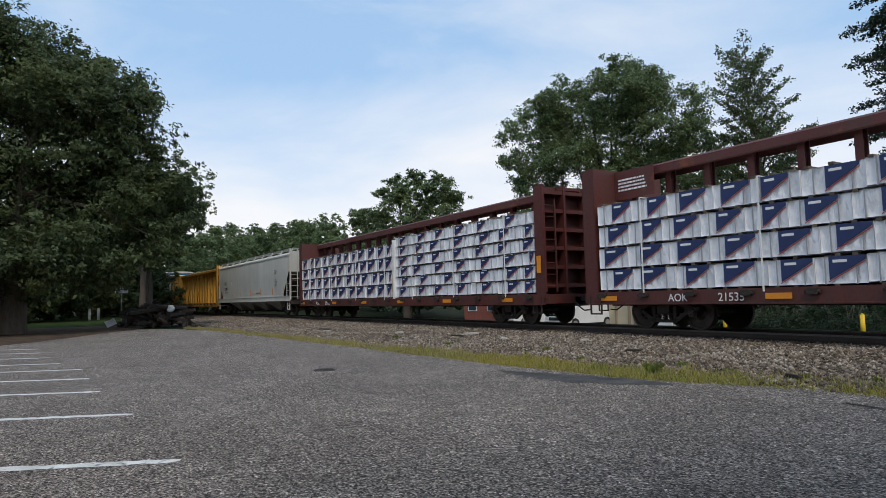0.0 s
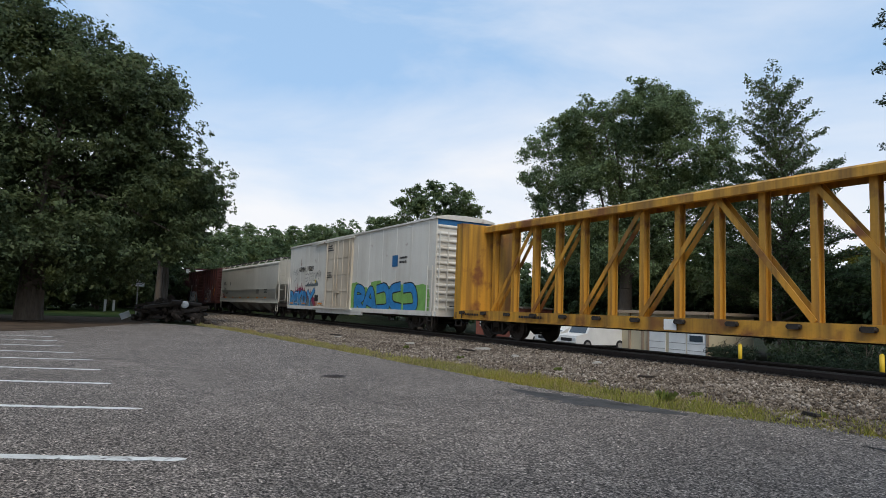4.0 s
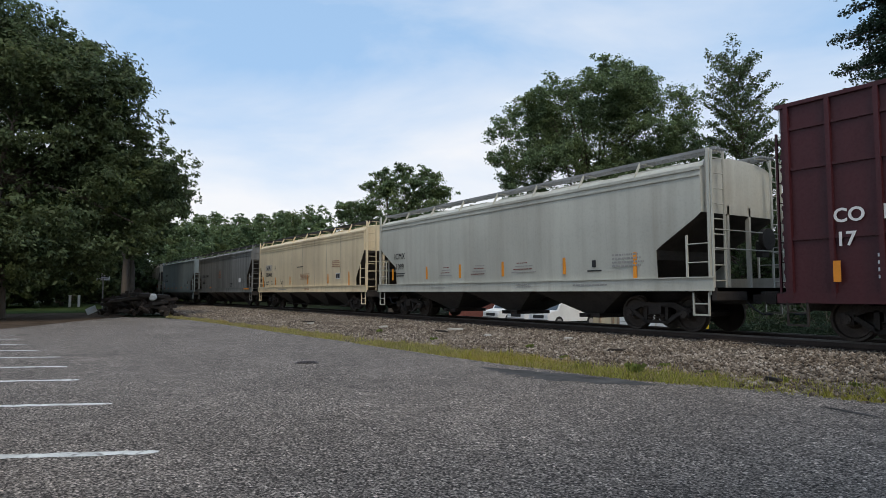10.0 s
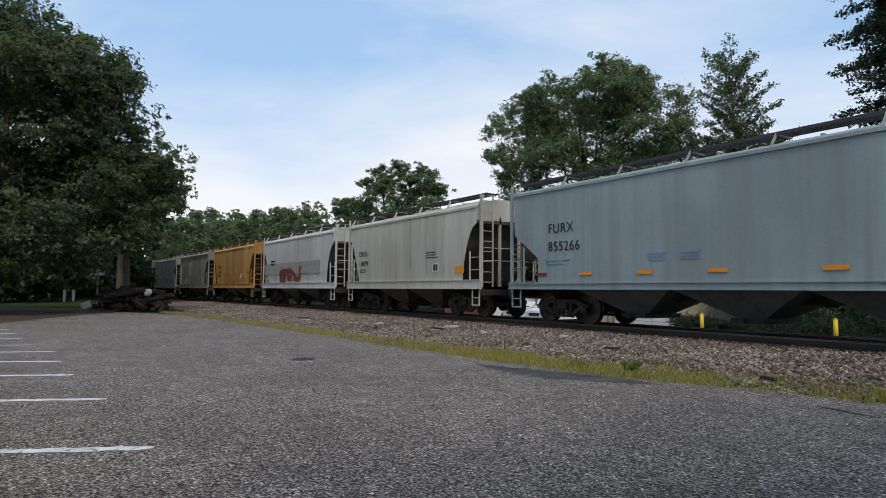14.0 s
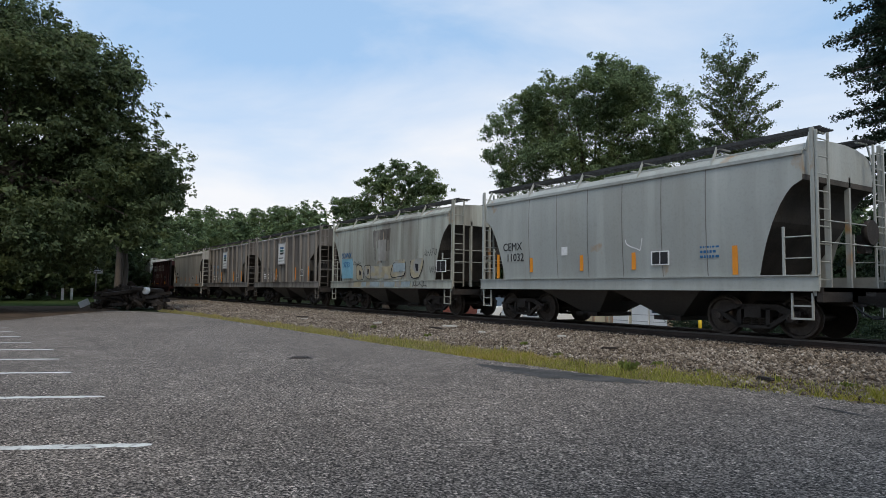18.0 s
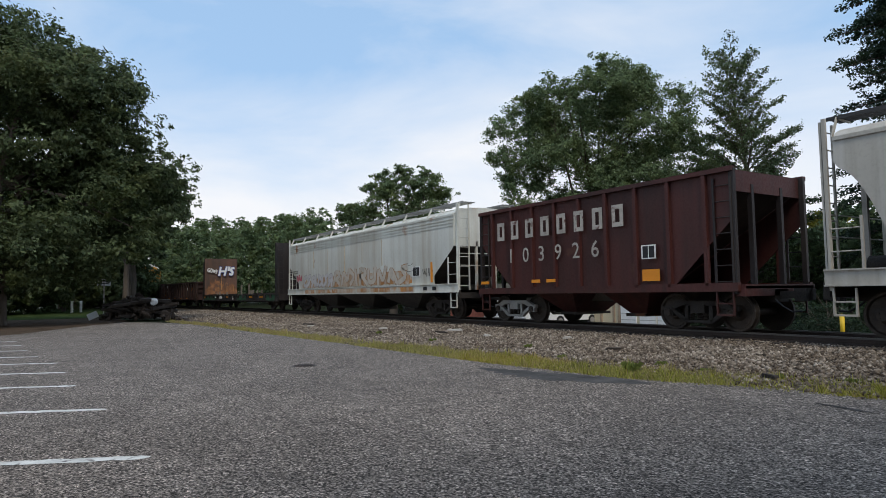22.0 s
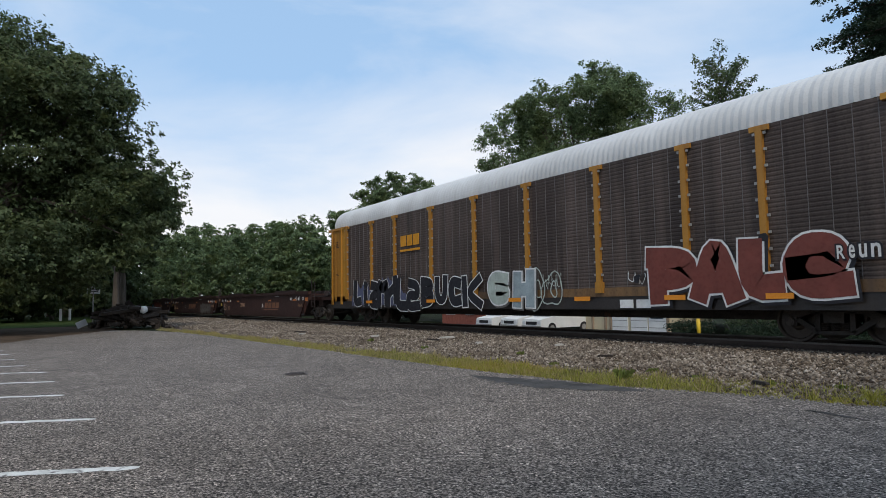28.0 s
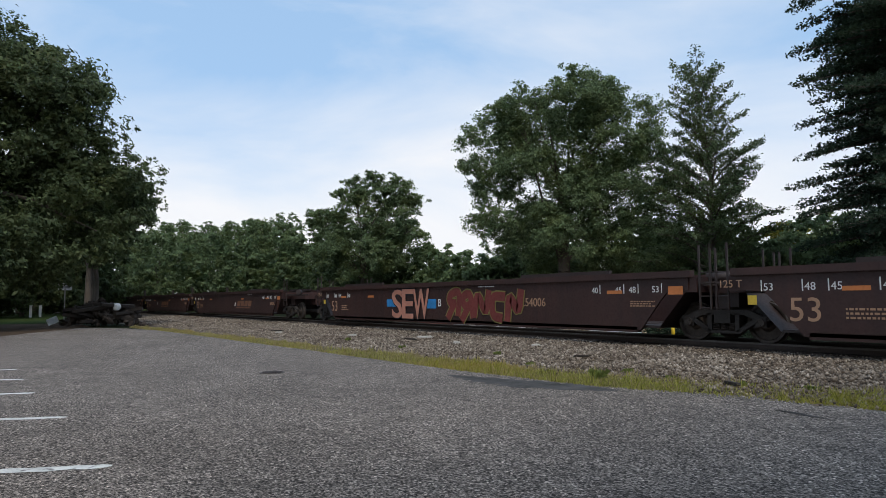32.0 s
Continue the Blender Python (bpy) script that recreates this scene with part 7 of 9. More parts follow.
    for tx, x in (("CO", -6.97), ("ER", -6.07)):
        letter(tx, x, 2.4, 0.28, WH, c, -1.505, 0.008)
    for tx, x in (("17", -6.94), ("35", -6.01), ("25", -5.18)):
        letter(tx, x, 1.93, 0.28, WH, c, -1.505, 0.008)
    bars(0.2, 3.7, 3, 0.9, 0.35, WH, c, -1.56, 3)
    bars(-0.6, 1.75, 3, 1.0, 0.35, WH, c, -1.56, 4)
    for i, x in enumerate((-6.2, -5.4, -3.2, 4.75, 5.65)):
        bars(x, 1.2 if i < 3 else 2.0, 4 if i < 3 else 6, 0.55, 0.55, WH, c, -1.476, 10 + i)
    for x in (-6.9, -4.95, -1.4, 1.75, 3.95, 6.35):
        reflector(x, 1.42, 0.14, 0.42, c, -1.57)
    reflector(7.6, 1.2, 0.7, 0.14, c, -1.56)
    boxed("placard", M["white"], c, (4.95, 5.35, -1.58, -1.575, 1.35, 1.5))
    bars(5.6, 4.7, 1, 1.0, 0.12, BK, c, -1.47, 31)
    enlist(-151.7, -168.1, c)
    # grey hopper with slope ends
    c = hopper("covered_hopper", 17.4, M["grey_icmx"], "grey covered hopper with three bays and sloped ends", bays=3, zsl=2.9, shape="knee", knee=2.1, inset=1.35, zs=4.02, roof=4.35, ridge=1)
    y = lambda z: side(1.56, 1.36, 4.02, z)
    letter("ICMX", -7.1, 2.45, 0.26, BK, c, y(2.5), gap=1.1)
    letter("1099", -7.0, 2.0, 0.26, BK, c, y(2.1))
    bars(-7.0, 1.65, 2, 0.8, 0.2, BK, c, y(1.75), 2)
    for i, x in enumerate((-7.3, -4.4, -2.0, 0.6, 3.6, 6.3)):
        reflector(x, 1.8, 0.12, 0.5 if i < 5 else 0.85, c, y(1.75))
    for i, x in enumerate((-2.9, -0.7, 1.7)):
        for k in range(5):
            w = 0.16 + 0.09 * k + 0.05 * i
            bars(x - w, 2.02 - 0.1 * k, 1, 2 * w, 0.06, M["g_maroon"] if (i + k) % 2 else M["g_grey"], c, y(1.75), 40 + 5 * i + k)
    boxed("logo_mark", BK, c, (4.75, 4.9, y(1.9) - 0.004, y(1.9), 1.72, 1.92), (4.55, 5.1, y(1.65) - 0.004, y(1.65), 1.6, 1.64))
    bars(5.5, 1.65, 4, 1.1, 0.4, M["g_grey"], c, y(1.8), 44)
    bars(-4.0, 1.14, 1, 1.2, 0.07, M["g_grey"], c, -1.545, 61)
    bars(1.4, 1.14, 2, 0.7, 0.14, M["g_grey"], c, -1.545, 62)
    bars(4.0, 1.16, 1, 1.6, 0.08, M["g_grey"], c, -1.545, 63)
    enlist(-169.5, -186.95, c)
    # cream hopper
    c = hopper("covered_hopper", 17.2, M["cream"], "cream centre-flow covered hopper with rust streaks", bays=4, zsl=2.95, shape="knee", knee=1.7, inset=0.95, seams=8, zs=4.0, roof=4.35, ridge=2, walk_dark=True)
    y = lambda z: side(1.56, 1.36, 4.0, z)
    boxed("paint_patch", M["g_palewhite"], c, (-6.95, -5.7, y(2.6) - 0.002, y(2.6) + 0.03, 2.46, 2.84), label="duller tan repainted patch")
    letter("IVLX", -6.75, 2.5, 0.28, BK, c, y(2.5) - 0.008, 0.006)
    letter("206446", -6.95, 2.06, 0.27, BK, c, y(2.1), 0.004, gap=1.2)
    for text, x, z in (("LD LMT", -6.9, 1.66), ("LD", -5.8, 1.7), ("KG", -5.05, 1.72), ("LT WT", -6.9, 1.5), ("LD", -5.8, 1.52), ("KG", -5.05, 1.54)):
        letter(text, x, z, 0.1, M["g_black"], c, y(z + 0.05), gap=1.1)
    for x, z, w, h in ((-5.05, 2.42, 0.24, 0.3), (-4.0, 1.72, 0.55, 0.16)):
        bm = bmesh.new()
        for u0, u1, v0, v1 in ((0, w, 0, 0.015), (0, w, h - 0.015, h), (0, 0.015, 0.015, h - 0.015), (w - 0.015, w, 0.015, h - 0.015)):
            box(bm, x + u0, x + u1, y(z) - 0.006, y(z + h) + 0.004, z + v0, z + v1)
        part("stencil_frame", bm, BK, c)
    letter("F", -4.98, 2.5, 0.13, BK, c, y(2.6))
    letter("DEC", -3.9, 1.55, 0.1, BK, c, y(1.6), gap=1.1)
    bars(-0.4, 1.75, 5, 1.7, 0.36, M["letter_tan"], c, y(1.85), 33)
    bars(-0.9, 2.45, 1, 1.3, 0.1, BK, c, y(2.5), 3)
    for i, x in enumerate((-7.5, -5.0, -2.2, 0.8, 3.8, 6.5)):
        reflector(x, 1.75, 0.11, 0.5 if 0 < i < 5 else 0.8, c, y(1.75))
    bars(4.4, 2.3, 4, 1.2, 0.4, M["letter_tan"], c, y(2.4), 8)
    placard(c, 4.9, 5.4, y(1.9) - 0.004, 1.75, 2.0)
    bars(-4.3, 1.13, 1, 1.7, 0.09, M["g_grey"], c, -1.54, 9)
    bars(-7.0, 1.13, 1, 0.7, 0.07, M["letter_tan"], c, -1.54, 10)
    bars(0.4, 1.13, 2, 0.8, 0.14, M["letter_tan"], c, -1.54, 11)
    enlist(-188.15, -205.3, c)
    # dark grey hopper
    c = hopper("covered_hopper", 17.0, M["grey_dark"], "soot-stained grey covered hopper", bays=4, zsl=3.3, shape="knee", knee=2.2, inset=1.0, zs=4.02, roof=4.35, ridge=2, walk_dark=True)
    y = lambda z: side(1.56, 1.36, 4.02, z)
    letter("ADMX", -6.6, 2.35, 0.26, BK, c, y(2.4), gap=1.15)
    letter("85081", -5.3, 2.35, 0.26, BK, c, y(2.4), gap=1.15)
    bars(-6.6, 1.75, 3, 1.2, 0.35, BK, c, y(1.8), 2)
    bars(-0.9, 2.15, 5, 0.8, 0.7, M["g_tan2"], c, y(2.4), 3)
    reflector(-3.4, 1.45, 0.5, 0.1, c, -1.57)
    reflector(7.2, 1.3, 1.2, 0.1, c, -1.57)
    boxed("placard", M["white"], c, (5.0, 5.55, y(1.9) - 0.004, y(1.9), 1.8, 2.1))
    scribble(c, 5.7, 1.7, 0.9, 0.4, y(1.8), BK, 6, 3)
    bars(2.6, 1.45, 3, 0.7, 0.3, BK, c, y(1.6), 12)
    enlist(-206.85, -223.8, c)
    # blue-grey hopper, flat sides
    c = hopper("covered_hopper", 15.9, M["blue_grey"], "pale blue-grey flat-sided covered hopper", side="flat", bays=3, zsl=2.8, shape="knee", knee=2.0, inset=1.15, zs=4.1, roof=4.35, walk_dark=True, sill_z=(1.05, 1.22), width=1.54, bay_material=M["bay_mid"])
    letter("FURX", -5.98, 2.75, 0.3, BK, c, -1.535, gap=1.1)
    letter("855266", -5.98, 2.2, 0.3, BK, c, -1.535, gap=1.1)
    bars(-6.1, 1.75, 2, 1.1, 0.2, M["letter_ghost"], c, -1.535, 2)
    for x in (-6.3, -4.4, -2.3, -0.2, 2.4, 5.2):
        reflector(x, 1.5, 0.5, 0.1, c, -1.535, M["g_maroon"] if x < -5 else None)
    for x in (-2.2, -1.2):
        bars(x, 1.75, 3, 0.6, 0.25, M["letter_ghost"], c, -1.535, 6)
    placard(c, 5.1, 5.4, -1.54, 1.85, 2.15)
    bars(3.8, 1.6, 2, 0.7, 0.2, BK, c, -1.535, 8)
    enlist(-225.3, -241.2, c)
    # short cement hoppers
    def short(material, label, front, back, **k):
        o = dict(seams=7, bays=2, zsl=3.4, inset=0.95, zs=4.0, roof=4.32, walk_dark=True, shape="arc", bay_material=M["cement_under"])
        o.update(k)
        c = hopper("covered_hopper", front - back, material, label, **o)
        enlist(front, back, c)
        return c, lambda z: side(1.56, 1.36, o["zs"], z)
    c, y = short(M["cement_pale"], "dusty pale grey short covered hopper", -242.65, -254.0)
    letter("CMEX", -4.3, 2.55, 0.24, BK, c, y(2.6))
    letter("130094", -4.3, 2.1, 0.24, BK, c, y(2.2))
    bars(-4.2, 1.75, 2, 0.8, 0.2, BK, c, y(1.8), 3)
    placard(c, 2.4, 2.75, y(1.9) - 0.004, 1.75, 2.0)
    bars(1.9, 2.2, 3, 0.9, 0.3, BK, c, y(2.2), 4)
    reflector(4.2, 1.75, 0.6, 0.25, c, y(1.7))
    c, y = short(M["white_stripe"], "white short covered hopper with a grey band", -255.4, -267.6)
    boxed("side_band", M["letter_ash"], c, (-5.4, 4.0, y(2.2) - 0.012, y(2.2), 1.9, 2.6), label="grey painted band")
    sprayed(c, -2.6, 1.4, 3.6, 0.95, 4, y(2.2) - 0.016, "g_maroon", "g_sepia", 24, glyphs=BLOCKS, fat=0.34)
    bars(-4.2, 2.4, 2, 0.9, 0.4, BK, c, y(2.4) - 0.02, 3)
    c, y = short(M["orange_hopper"], "faded orange short covered hopper with scribbles", -269.4, -280.65, bay_material=M["cement_under"])
    letter("CEMX", -4.05, 2.6, 0.24, BK, c, y(2.6))
    letter("11347", -4.0, 2.2, 0.24, BK, c, y(2.2))
    bars(-4.2, 1.9, 2, 0.9, 0.2, BK, c, y(1.9), 2)
    sprayed(c, -2.3, 1.42, 4.6, 0.85, 6, y(1.75) - 0.004, "g_ochre", "g_sepia", 51)
    boxed("placard", M["white"], c, (1.9, 2.5, y(1.9) - 0.004, y(1.9), 1.8, 2.1))
    reflector(3.6, 2.1, 0.13, 0.7, c, y(2.0))
    scribble(c, 3.9, 2.0, 1.0, 0.6, y(2.1), BK, 70, 2, 0.05)
    c, y = short(M["grey_cement"], "grey short covered hopper with a faded white sign", -282.3, -293.65, ridge=2, zsl=3.4, inset=1.1)
    boxed("faded_sign", M["letter_sign"], c, (-1.6, -0.7, y(2.9) - 0.012, y(2.9) - 0.002, 2.2, 3.4), label="faded white painted sign")
    for i in range(4):
        boxed("sign_bar", M["g_grey"], c, (-1.45, -0.85, y(2.9) - 0.018, y(2.9) - 0.012, 2.62 + 0.15 * i, 2.71 + 0.15 * i))
    bars(-1.5, 2.25, 2, 0.7, 0.24, M["g_grey"], c, y(2.9) - 0.015, 5)
    sprayed(c, -0.8, 1.4, 3.5, 0.95, 5, y(1.75) - 0.002, "g_ash", "g_slate", 26)
    spiky(c, -4.2, 1.4, 3.2, 0.7, y(1.75) - 0.001, M["letter_ash"], 27, 30)
    scribble(c, 2.9, 2.5, 1.2, 0.4, y(2.6), M["g_slate"], 30, 4, 0.02)
    for i, x in enumerate((-4.4, -3.1, -1.1, 1.9, 3.7)):
        reflector(x, 1.75, 0.12, 0.4 if 0 < i < 4 else 0.75, c, y(1.7))
    placard(c, 2.7, 3.3, y(1.75) - 0.004, 1.65, 1.9)
    scribble(c, -4.0, 1.8, 1.2, 0.9, y(2.0), M["letter_ghost"], 6, 2, 0.07)
    c, y = short(M["blue_cement"], "pale grey short covered hopper with rust smears", -295.4, -307.0, zs=3.95, zsl=3.35, inset=1.0)
    letter("CEMX", -4.5, 2.3, 0.26, BK, c, y(2.4))
    letter("11032", -4.35, 1.95, 0.26, BK, c, y(2.0))
    placard(c, 1.6, 2.1, y(1.85) - 0.004, 1.7, 2.0)
    boxed("placard", M["g_white"], c, (-1.7, -1.45, y(2.2) - 0.004, y(2.2), 2.05, 2.3))
    for i, x in enumerate((-4.8, -3.1, -0.9, 1.0, 3.9)):
        reflector(x, 1.8, 0.13, 0.45 if 0 < i < 4 else 0.8, c, y(1.75))
    scribble(c, 0.7, 1.9, 0.8, 0.7, y(2.1), M["g_white"], 8, 1, 0.05)
    bars(3.0, 1.75, 3, 0.6, 0.35, M["sign_blue"], c, y(1.8), 9)
    c, y = short(M["weathered"], "heavily weathered white short covered hopper with scribbles", -308.7, -320.15, zs=3.95, zsl=3.4, inset=1.0)
    boxed("paint_patch", M["g_sky"], c, (-4.35, -3.05, y(2.0) - 0.008, y(2.0) + 0.008, 1.5, 2.85), label="pale blue repainted panel")
    letter("SDWX", -4.28, 2.5, 0.27, M["sign_blue"], c, y(2.4) - 0.02)
    letter("9723", -4.15, 2.05, 0.27, M["sign_blue"], c, y(2.0) - 0.016)
    scribble(c, -4.1, 1.72, 0.9, 0.24, y(1.8) - 0.012, M["g_black"], 79, 4, 0.03)
    rr = random.Random(71)
    bm = bmesh.new()
    for i in range(13):
        xx = -0.8 + i * 0.125
        zl = 3.6 - rr.uniform(0.35, 1.5)
        wd = rr.uniform(0.04, 0.11)
        prism(bm, [(xx - wd, 3.62 + rr.uniform(0, 0.08)), (xx + wd, 3.62 + rr.uniform(0, 0.08)), (xx + wd * 0.6, (zl + 3.6) / 2), (xx + 0.012, zl), (xx - 0.012, zl), (xx - wd * 0.6, (zl + 3.6) / 2)], y(3.3) - 0.006 - 0.0006 * i, y(3.3) + 0.012)
    part("stain", bm, M["stain_dark"], c, "dark runs of spilled cement and rust")
    boxed("sign_ghost", M["ghost_sign"], c, (-0.32, 0.42, y(2.8) - 0.012, y(2.8) - 0.002, 2.25, 3.2), label="worn white painted sign")
    boxed("rust_patch", M["rust_streak"], c, (-0.12, 0.16, y(3.3) - 0.006, y(3.3) + 0.001, 2.9, 3.55), label="orange rust run")
    bm = bmesh.new()
    rr = random.Random(44)
    for i, xx in enumerate((-0.9, -0.2, 0.6, 1.3)):
        blob(bm, xx, 1.75, 0.55, 0.3, y(1.8) - 0.004 - 0.0008 * i, rr, 0.1)
    part("sprayed_cloud", bm, M["g_cream"], c)
    for i, (xx, zz, rx, rz) in enumerate(((-2.3, 1.75, 0.42, 0.33), (-1.45, 1.8, 0.32, 0.33), (1.5, 1.9, 0.62, 0.4), (3.0, 1.9, 0.5, 0.42))):
        bm = bmesh.new()
        blob(bm, xx, zz, rx * 1.04, rz * 1.05, y(1.8) - 0.008, random.Random(300 + i))
        o = part("sprayed_letter", bm, M["g_black"], c)
        bm = bmesh.new()
        blob(bm, xx, zz, rx * 0.95, rz * 0.95, y(1.8) - 0.012, random.Random(300 + i))
        part("letter_fill", bm, M["g_cream"], o)
        bm = bmesh.new()
        blob(bm, xx + 0.05, zz, rx * 0.25, rz * 0.35, y(1.8) - 0.016, random.Random(310 + i))
        part("letter_stroke", bm, M["g_black"], o)
    boxed("paint_patch", M["letter_patch"], c, (1.05, 2.1, y(1.9) - 0.022, y(1.9) - 0.017, 1.75, 2.1))
    scribble(c, -3.0, 2.1, 0.8, 0.3, y(2.1), M["g_black"], 83, 4, 0.02)
    scribble(c, 3.6, 2.3, 1.0, 0.35, y(2.3), M["g_black"], 84, 4, 0.025)
    scribble(c, 4.0, 1.6, 0.5, 0.4, y(1.7), M["g_black"], 85, 3, 0.025)
    placard(c, 4.55, 5.2, y(1.85) - 0.014, 1.7, 2.1)
    for i, x in enumerate((-2.0, -1.1, 0.3, 1.8)):
        boxed("paint_patch", M["letter_patch"], c, (x, x + (0.5, 0.95, 0.95, 0.8)[i], -1.56, -1.552, 1.1, 1.32))
    boxed("paint_patch", M["g_cream"], c, (-3.0, 2.6, -1.55, -1.543, 1.08, 1.34), label="cream sprayed paint")
    scribble(c, 2.7, 1.06, 1.2, 0.28, -1.56, M["g_black"], 86, 3, 0.03)
    for k, (front, back, num) in enumerate(((-321.7, -333.35, ("10", "193")), (-334.8, -346.3, ("10", "267")))):
        c, y = short(M["dirty_ribbed"], "dirty grey ribbed short covered hopper with a white sign panel", front, back, seams=0, side="ribbed", shape="knee", knee=2.6, zsl=3.3, inset=1.2, zs=4.1, roof=4.35, width=1.5)
        b = boxed("sign_panel", M["white"], c, (-0.62, 0.52, -1.62, -1.595, 2.5, 3.72), label="white company sign panel")
        for i, mm in enumerate(("sign_blue", "sign_green", "black")):
            boxed("sign_bar", M[mm], b, (-0.32, 0.3, -1.627, -1.621, 3.4 - 0.17 * i, 3.52 - 0.17 * i))
        bars(-0.52, 2.75, 1, 0.95, 0.12, BK, b, -1.625, 4)
        bars(-0.52, 2.61, 1, 0.95, 0.07, BK, b, -1.625, 5)
        boxed("sign_frame", M["light_steel"], b, (-0.68, -0.62, -1.63, -1.59, 2.44, 3.78), (0.52, 0.58, -1.63, -1.59, 2.44, 3.78), (-0.62, 0.52, -1.63, -1.59, 3.72, 3.78), (-0.62, 0.52, -1.63, -1.59, 2.44, 2.5))
        lm = BK if k == 0 else M["letter_ghost"]
        if k:
            letter("SD", -3.92, 2.5, 0.3, lm, c, -1.5)
            letter("WX", -2.95, 2.5, 0.3, lm, c, -1.5)
        letter(num[0], -3.9, 2.05, 0.28, lm, c, -1.5)
        letter(num[1], -3.1 if k == 0 else -2.95, 2.05, 0.28, lm, c, -1.5)
        bars(-3.7, 1.55, 3, 1.2, 0.35, WH, c, -1.5, 7)
        scribble(c, -2.2, 1.4, 1.2, 0.6, -1.5, WH, 60 + k, 3, 0.03)
        for x in (-4.15, -1.33, 2.1, 4.1):
            reflector(x, 1.85, 0.12, 0.75, c, -1.502)
        placard(c, 2.9, 3.3, -1.504, 1.75, 2.05)
    c, y = short(M["grey_cement2"], "cement-dusted pale grey short covered hopper", -348.1, -359.95, zs=3.98, zsl=3.4, inset=1.05)
    letter("CMEX", -4.6, 2.2, 0.22, BK, c, y(2.2))
    letter("110742", -4.55, 1.85, 0.22, BK, c, y(1.9))
    for i, x in enumerate((-4.6, -2.6, -0.6, 1.1, 3.6)):
        reflector(x, 1.75, 0.12, 0.4 if 0 < i < 4 else 0.75, c, y(1.75))
    placard(c, 2.0, 2.4, y(1.8) - 0.004, 1.7, 1.95)
    for x in (-2.6, -0.6, 1.2):
        boxed("paint_patch", M["g_white"], c, (x, x + 0.6, -1.556, -1.548, 1.12, 1.24))
    reflector(4.1, 1.2, 1.3, 0.12, c, -1.56)
    # open hopper
    c = open_hopper("open_hopper", 10.2, M["southern_red"], "rust-brown ribbed open hopper car with large pale letters")
    for i, w in enumerate((0.38, 0.38, 0.38, 0.38, 0.38, 0.38, 0.38, 0.4)):
        bars_x = -3.85 + i * 0.74
        boxed("faded_mark", M["letter_faded"], c, (bars_x, bars_x + 0.12, -1.562, -1.556, 2.75, 3.35), (bars_x + w - 0.12, bars_x + w, -1.562, -1.556, 2.75, 3.35), (bars_x + 0.12, bars_x + w - 0.12, -1.562, -1.556, 3.23, 3.35), (bars_x + 0.12, bars_x + w - 0.12, -1.562, -1.556, 2.75, 2.87))
    for i, ch in enumerate("103926"):
        letter(ch, -3.3 + i * 0.76, 1.98, 0.48, M["letter_faded"], c, -1.562)
    placard(c, 2.35, 2.75, -1.57, 1.85, 2.15)
    for x, w in ((-4.6, 0.45), (-1.9, 0.4), (-1.2, 0.4), (2.6, 0.55)):
        reflector(x, 1.35 if w < 0.5 else 1.4, w, 0.1 if w < 0.5 else 0.3, c, -1.565)
    enlist(-361.7, -371.85, c)
    # long white hopper with rust
    c = hopper("covered_hopper", 19.2, M["rusty_white"], "long off-white covered hopper with rust and scribbles", bays=3, zsl=2.75, shape="knee", knee=1.7, inset=1.5, zs=4.0, roof=4.33, ridge=3)
    y = lambda z: side(1.56, 1.36, 4.0, z)
    letter("CCRX", -8.6, 2.3, 0.2, BK, c, y(2.3))
    letter("58212", -8.6, 2.0, 0.2, BK, c, y(2.0))
    spiky(c, -7.1, 1.4, 6.4, 0.75, y(1.75) - 0.001, M["rust_streak"], 15, 60)
    spiky(c, -3.0, 1.4, 9.0, 1.05, y(1.75) - 0.003, M["rust_streak"], 18, 70)
    boxed("rust_patch", M["rust_streak"], c, (-6.5, 6.2, -1.552, -1.545, 1.1, 1.3), label="orange rust stain")
    sprayed(c, -6.9, 1.42, 4.4, 0.72, 7, y(1.8) - 0.008, "g_dustwhite", "g_grey", 90)
    sprayed(c, -2.4, 1.42, 8.2, 0.9, 8, y(1.8) - 0.008, "g_palewhite", "g_sepia", 91)
    sprayed(c, -8.0, 1.85, 0.9, 0.4, 3, y(2.0), "g_pink", "g_red", 27)
    outlined(c, 5.3, 1.9, 0.9, 0.8, 1, y(2.0), BK, 93, 0.016)
    reflector(7.6, 2.0, 0.15, 1.1, c, y(1.9))
    placard(c, 6.1, 6.65, y(1.8) - 0.004, 1.75, 2.1)
    scribble(c, 6.9, 1.65, 0.8, 0.6, y(1.8), BK, 99, 4, 0.03)
    boxed("placard", BK, c, (7.0, 7.3, -1.55, -1.545, 1.14, 1.28), (7.7, 8.0, -1.55, -1.545, 1.14, 1.28))
    for i, x in enumerate((-5.2, -3.1, -0.9, 1.2, 3.3)):
        bm = bmesh.new()
        prism(bm, [(x - 0.01, 3.5), (x + 0.012, 3.5), (x + 0.02, 2.6 - 0.2 * (i % 3)), (x - 0.012, 2.5 - 0.2 * (i % 3))], y(2.9) - 0.004, y(2.9) + 0.03)
        part("rust_run", bm, M["g_rustrun"], c)
    enlist(-373.1, -392.25, c)
    # empty bulkhead flat
    c = bulkhead_flat("bulkhead_flatcar", 21.5, M["flat_dark"], "dark empty bulkhead flat car with green patches")
    for a, b in ((-9.9, -6.0), (0.8, 3.2), (8.0, 9.9)):
        boxed("green_patch", M["flat_green"], c, (a, b, -1.468, -1.462, 0.7, 1.07), label="worn green paint")
    bars(-5.9, 0.8, 1, 0.8, 0.2, WH, c, -1.475, 3)
    letter("545719", -4.2, 0.8, 0.22, WH, c, -1.56)
    for x in (-9.6, -2.0, 4.5, 7.0):
        reflector(x, 0.95, 0.7, 0.12, c, -1.475)
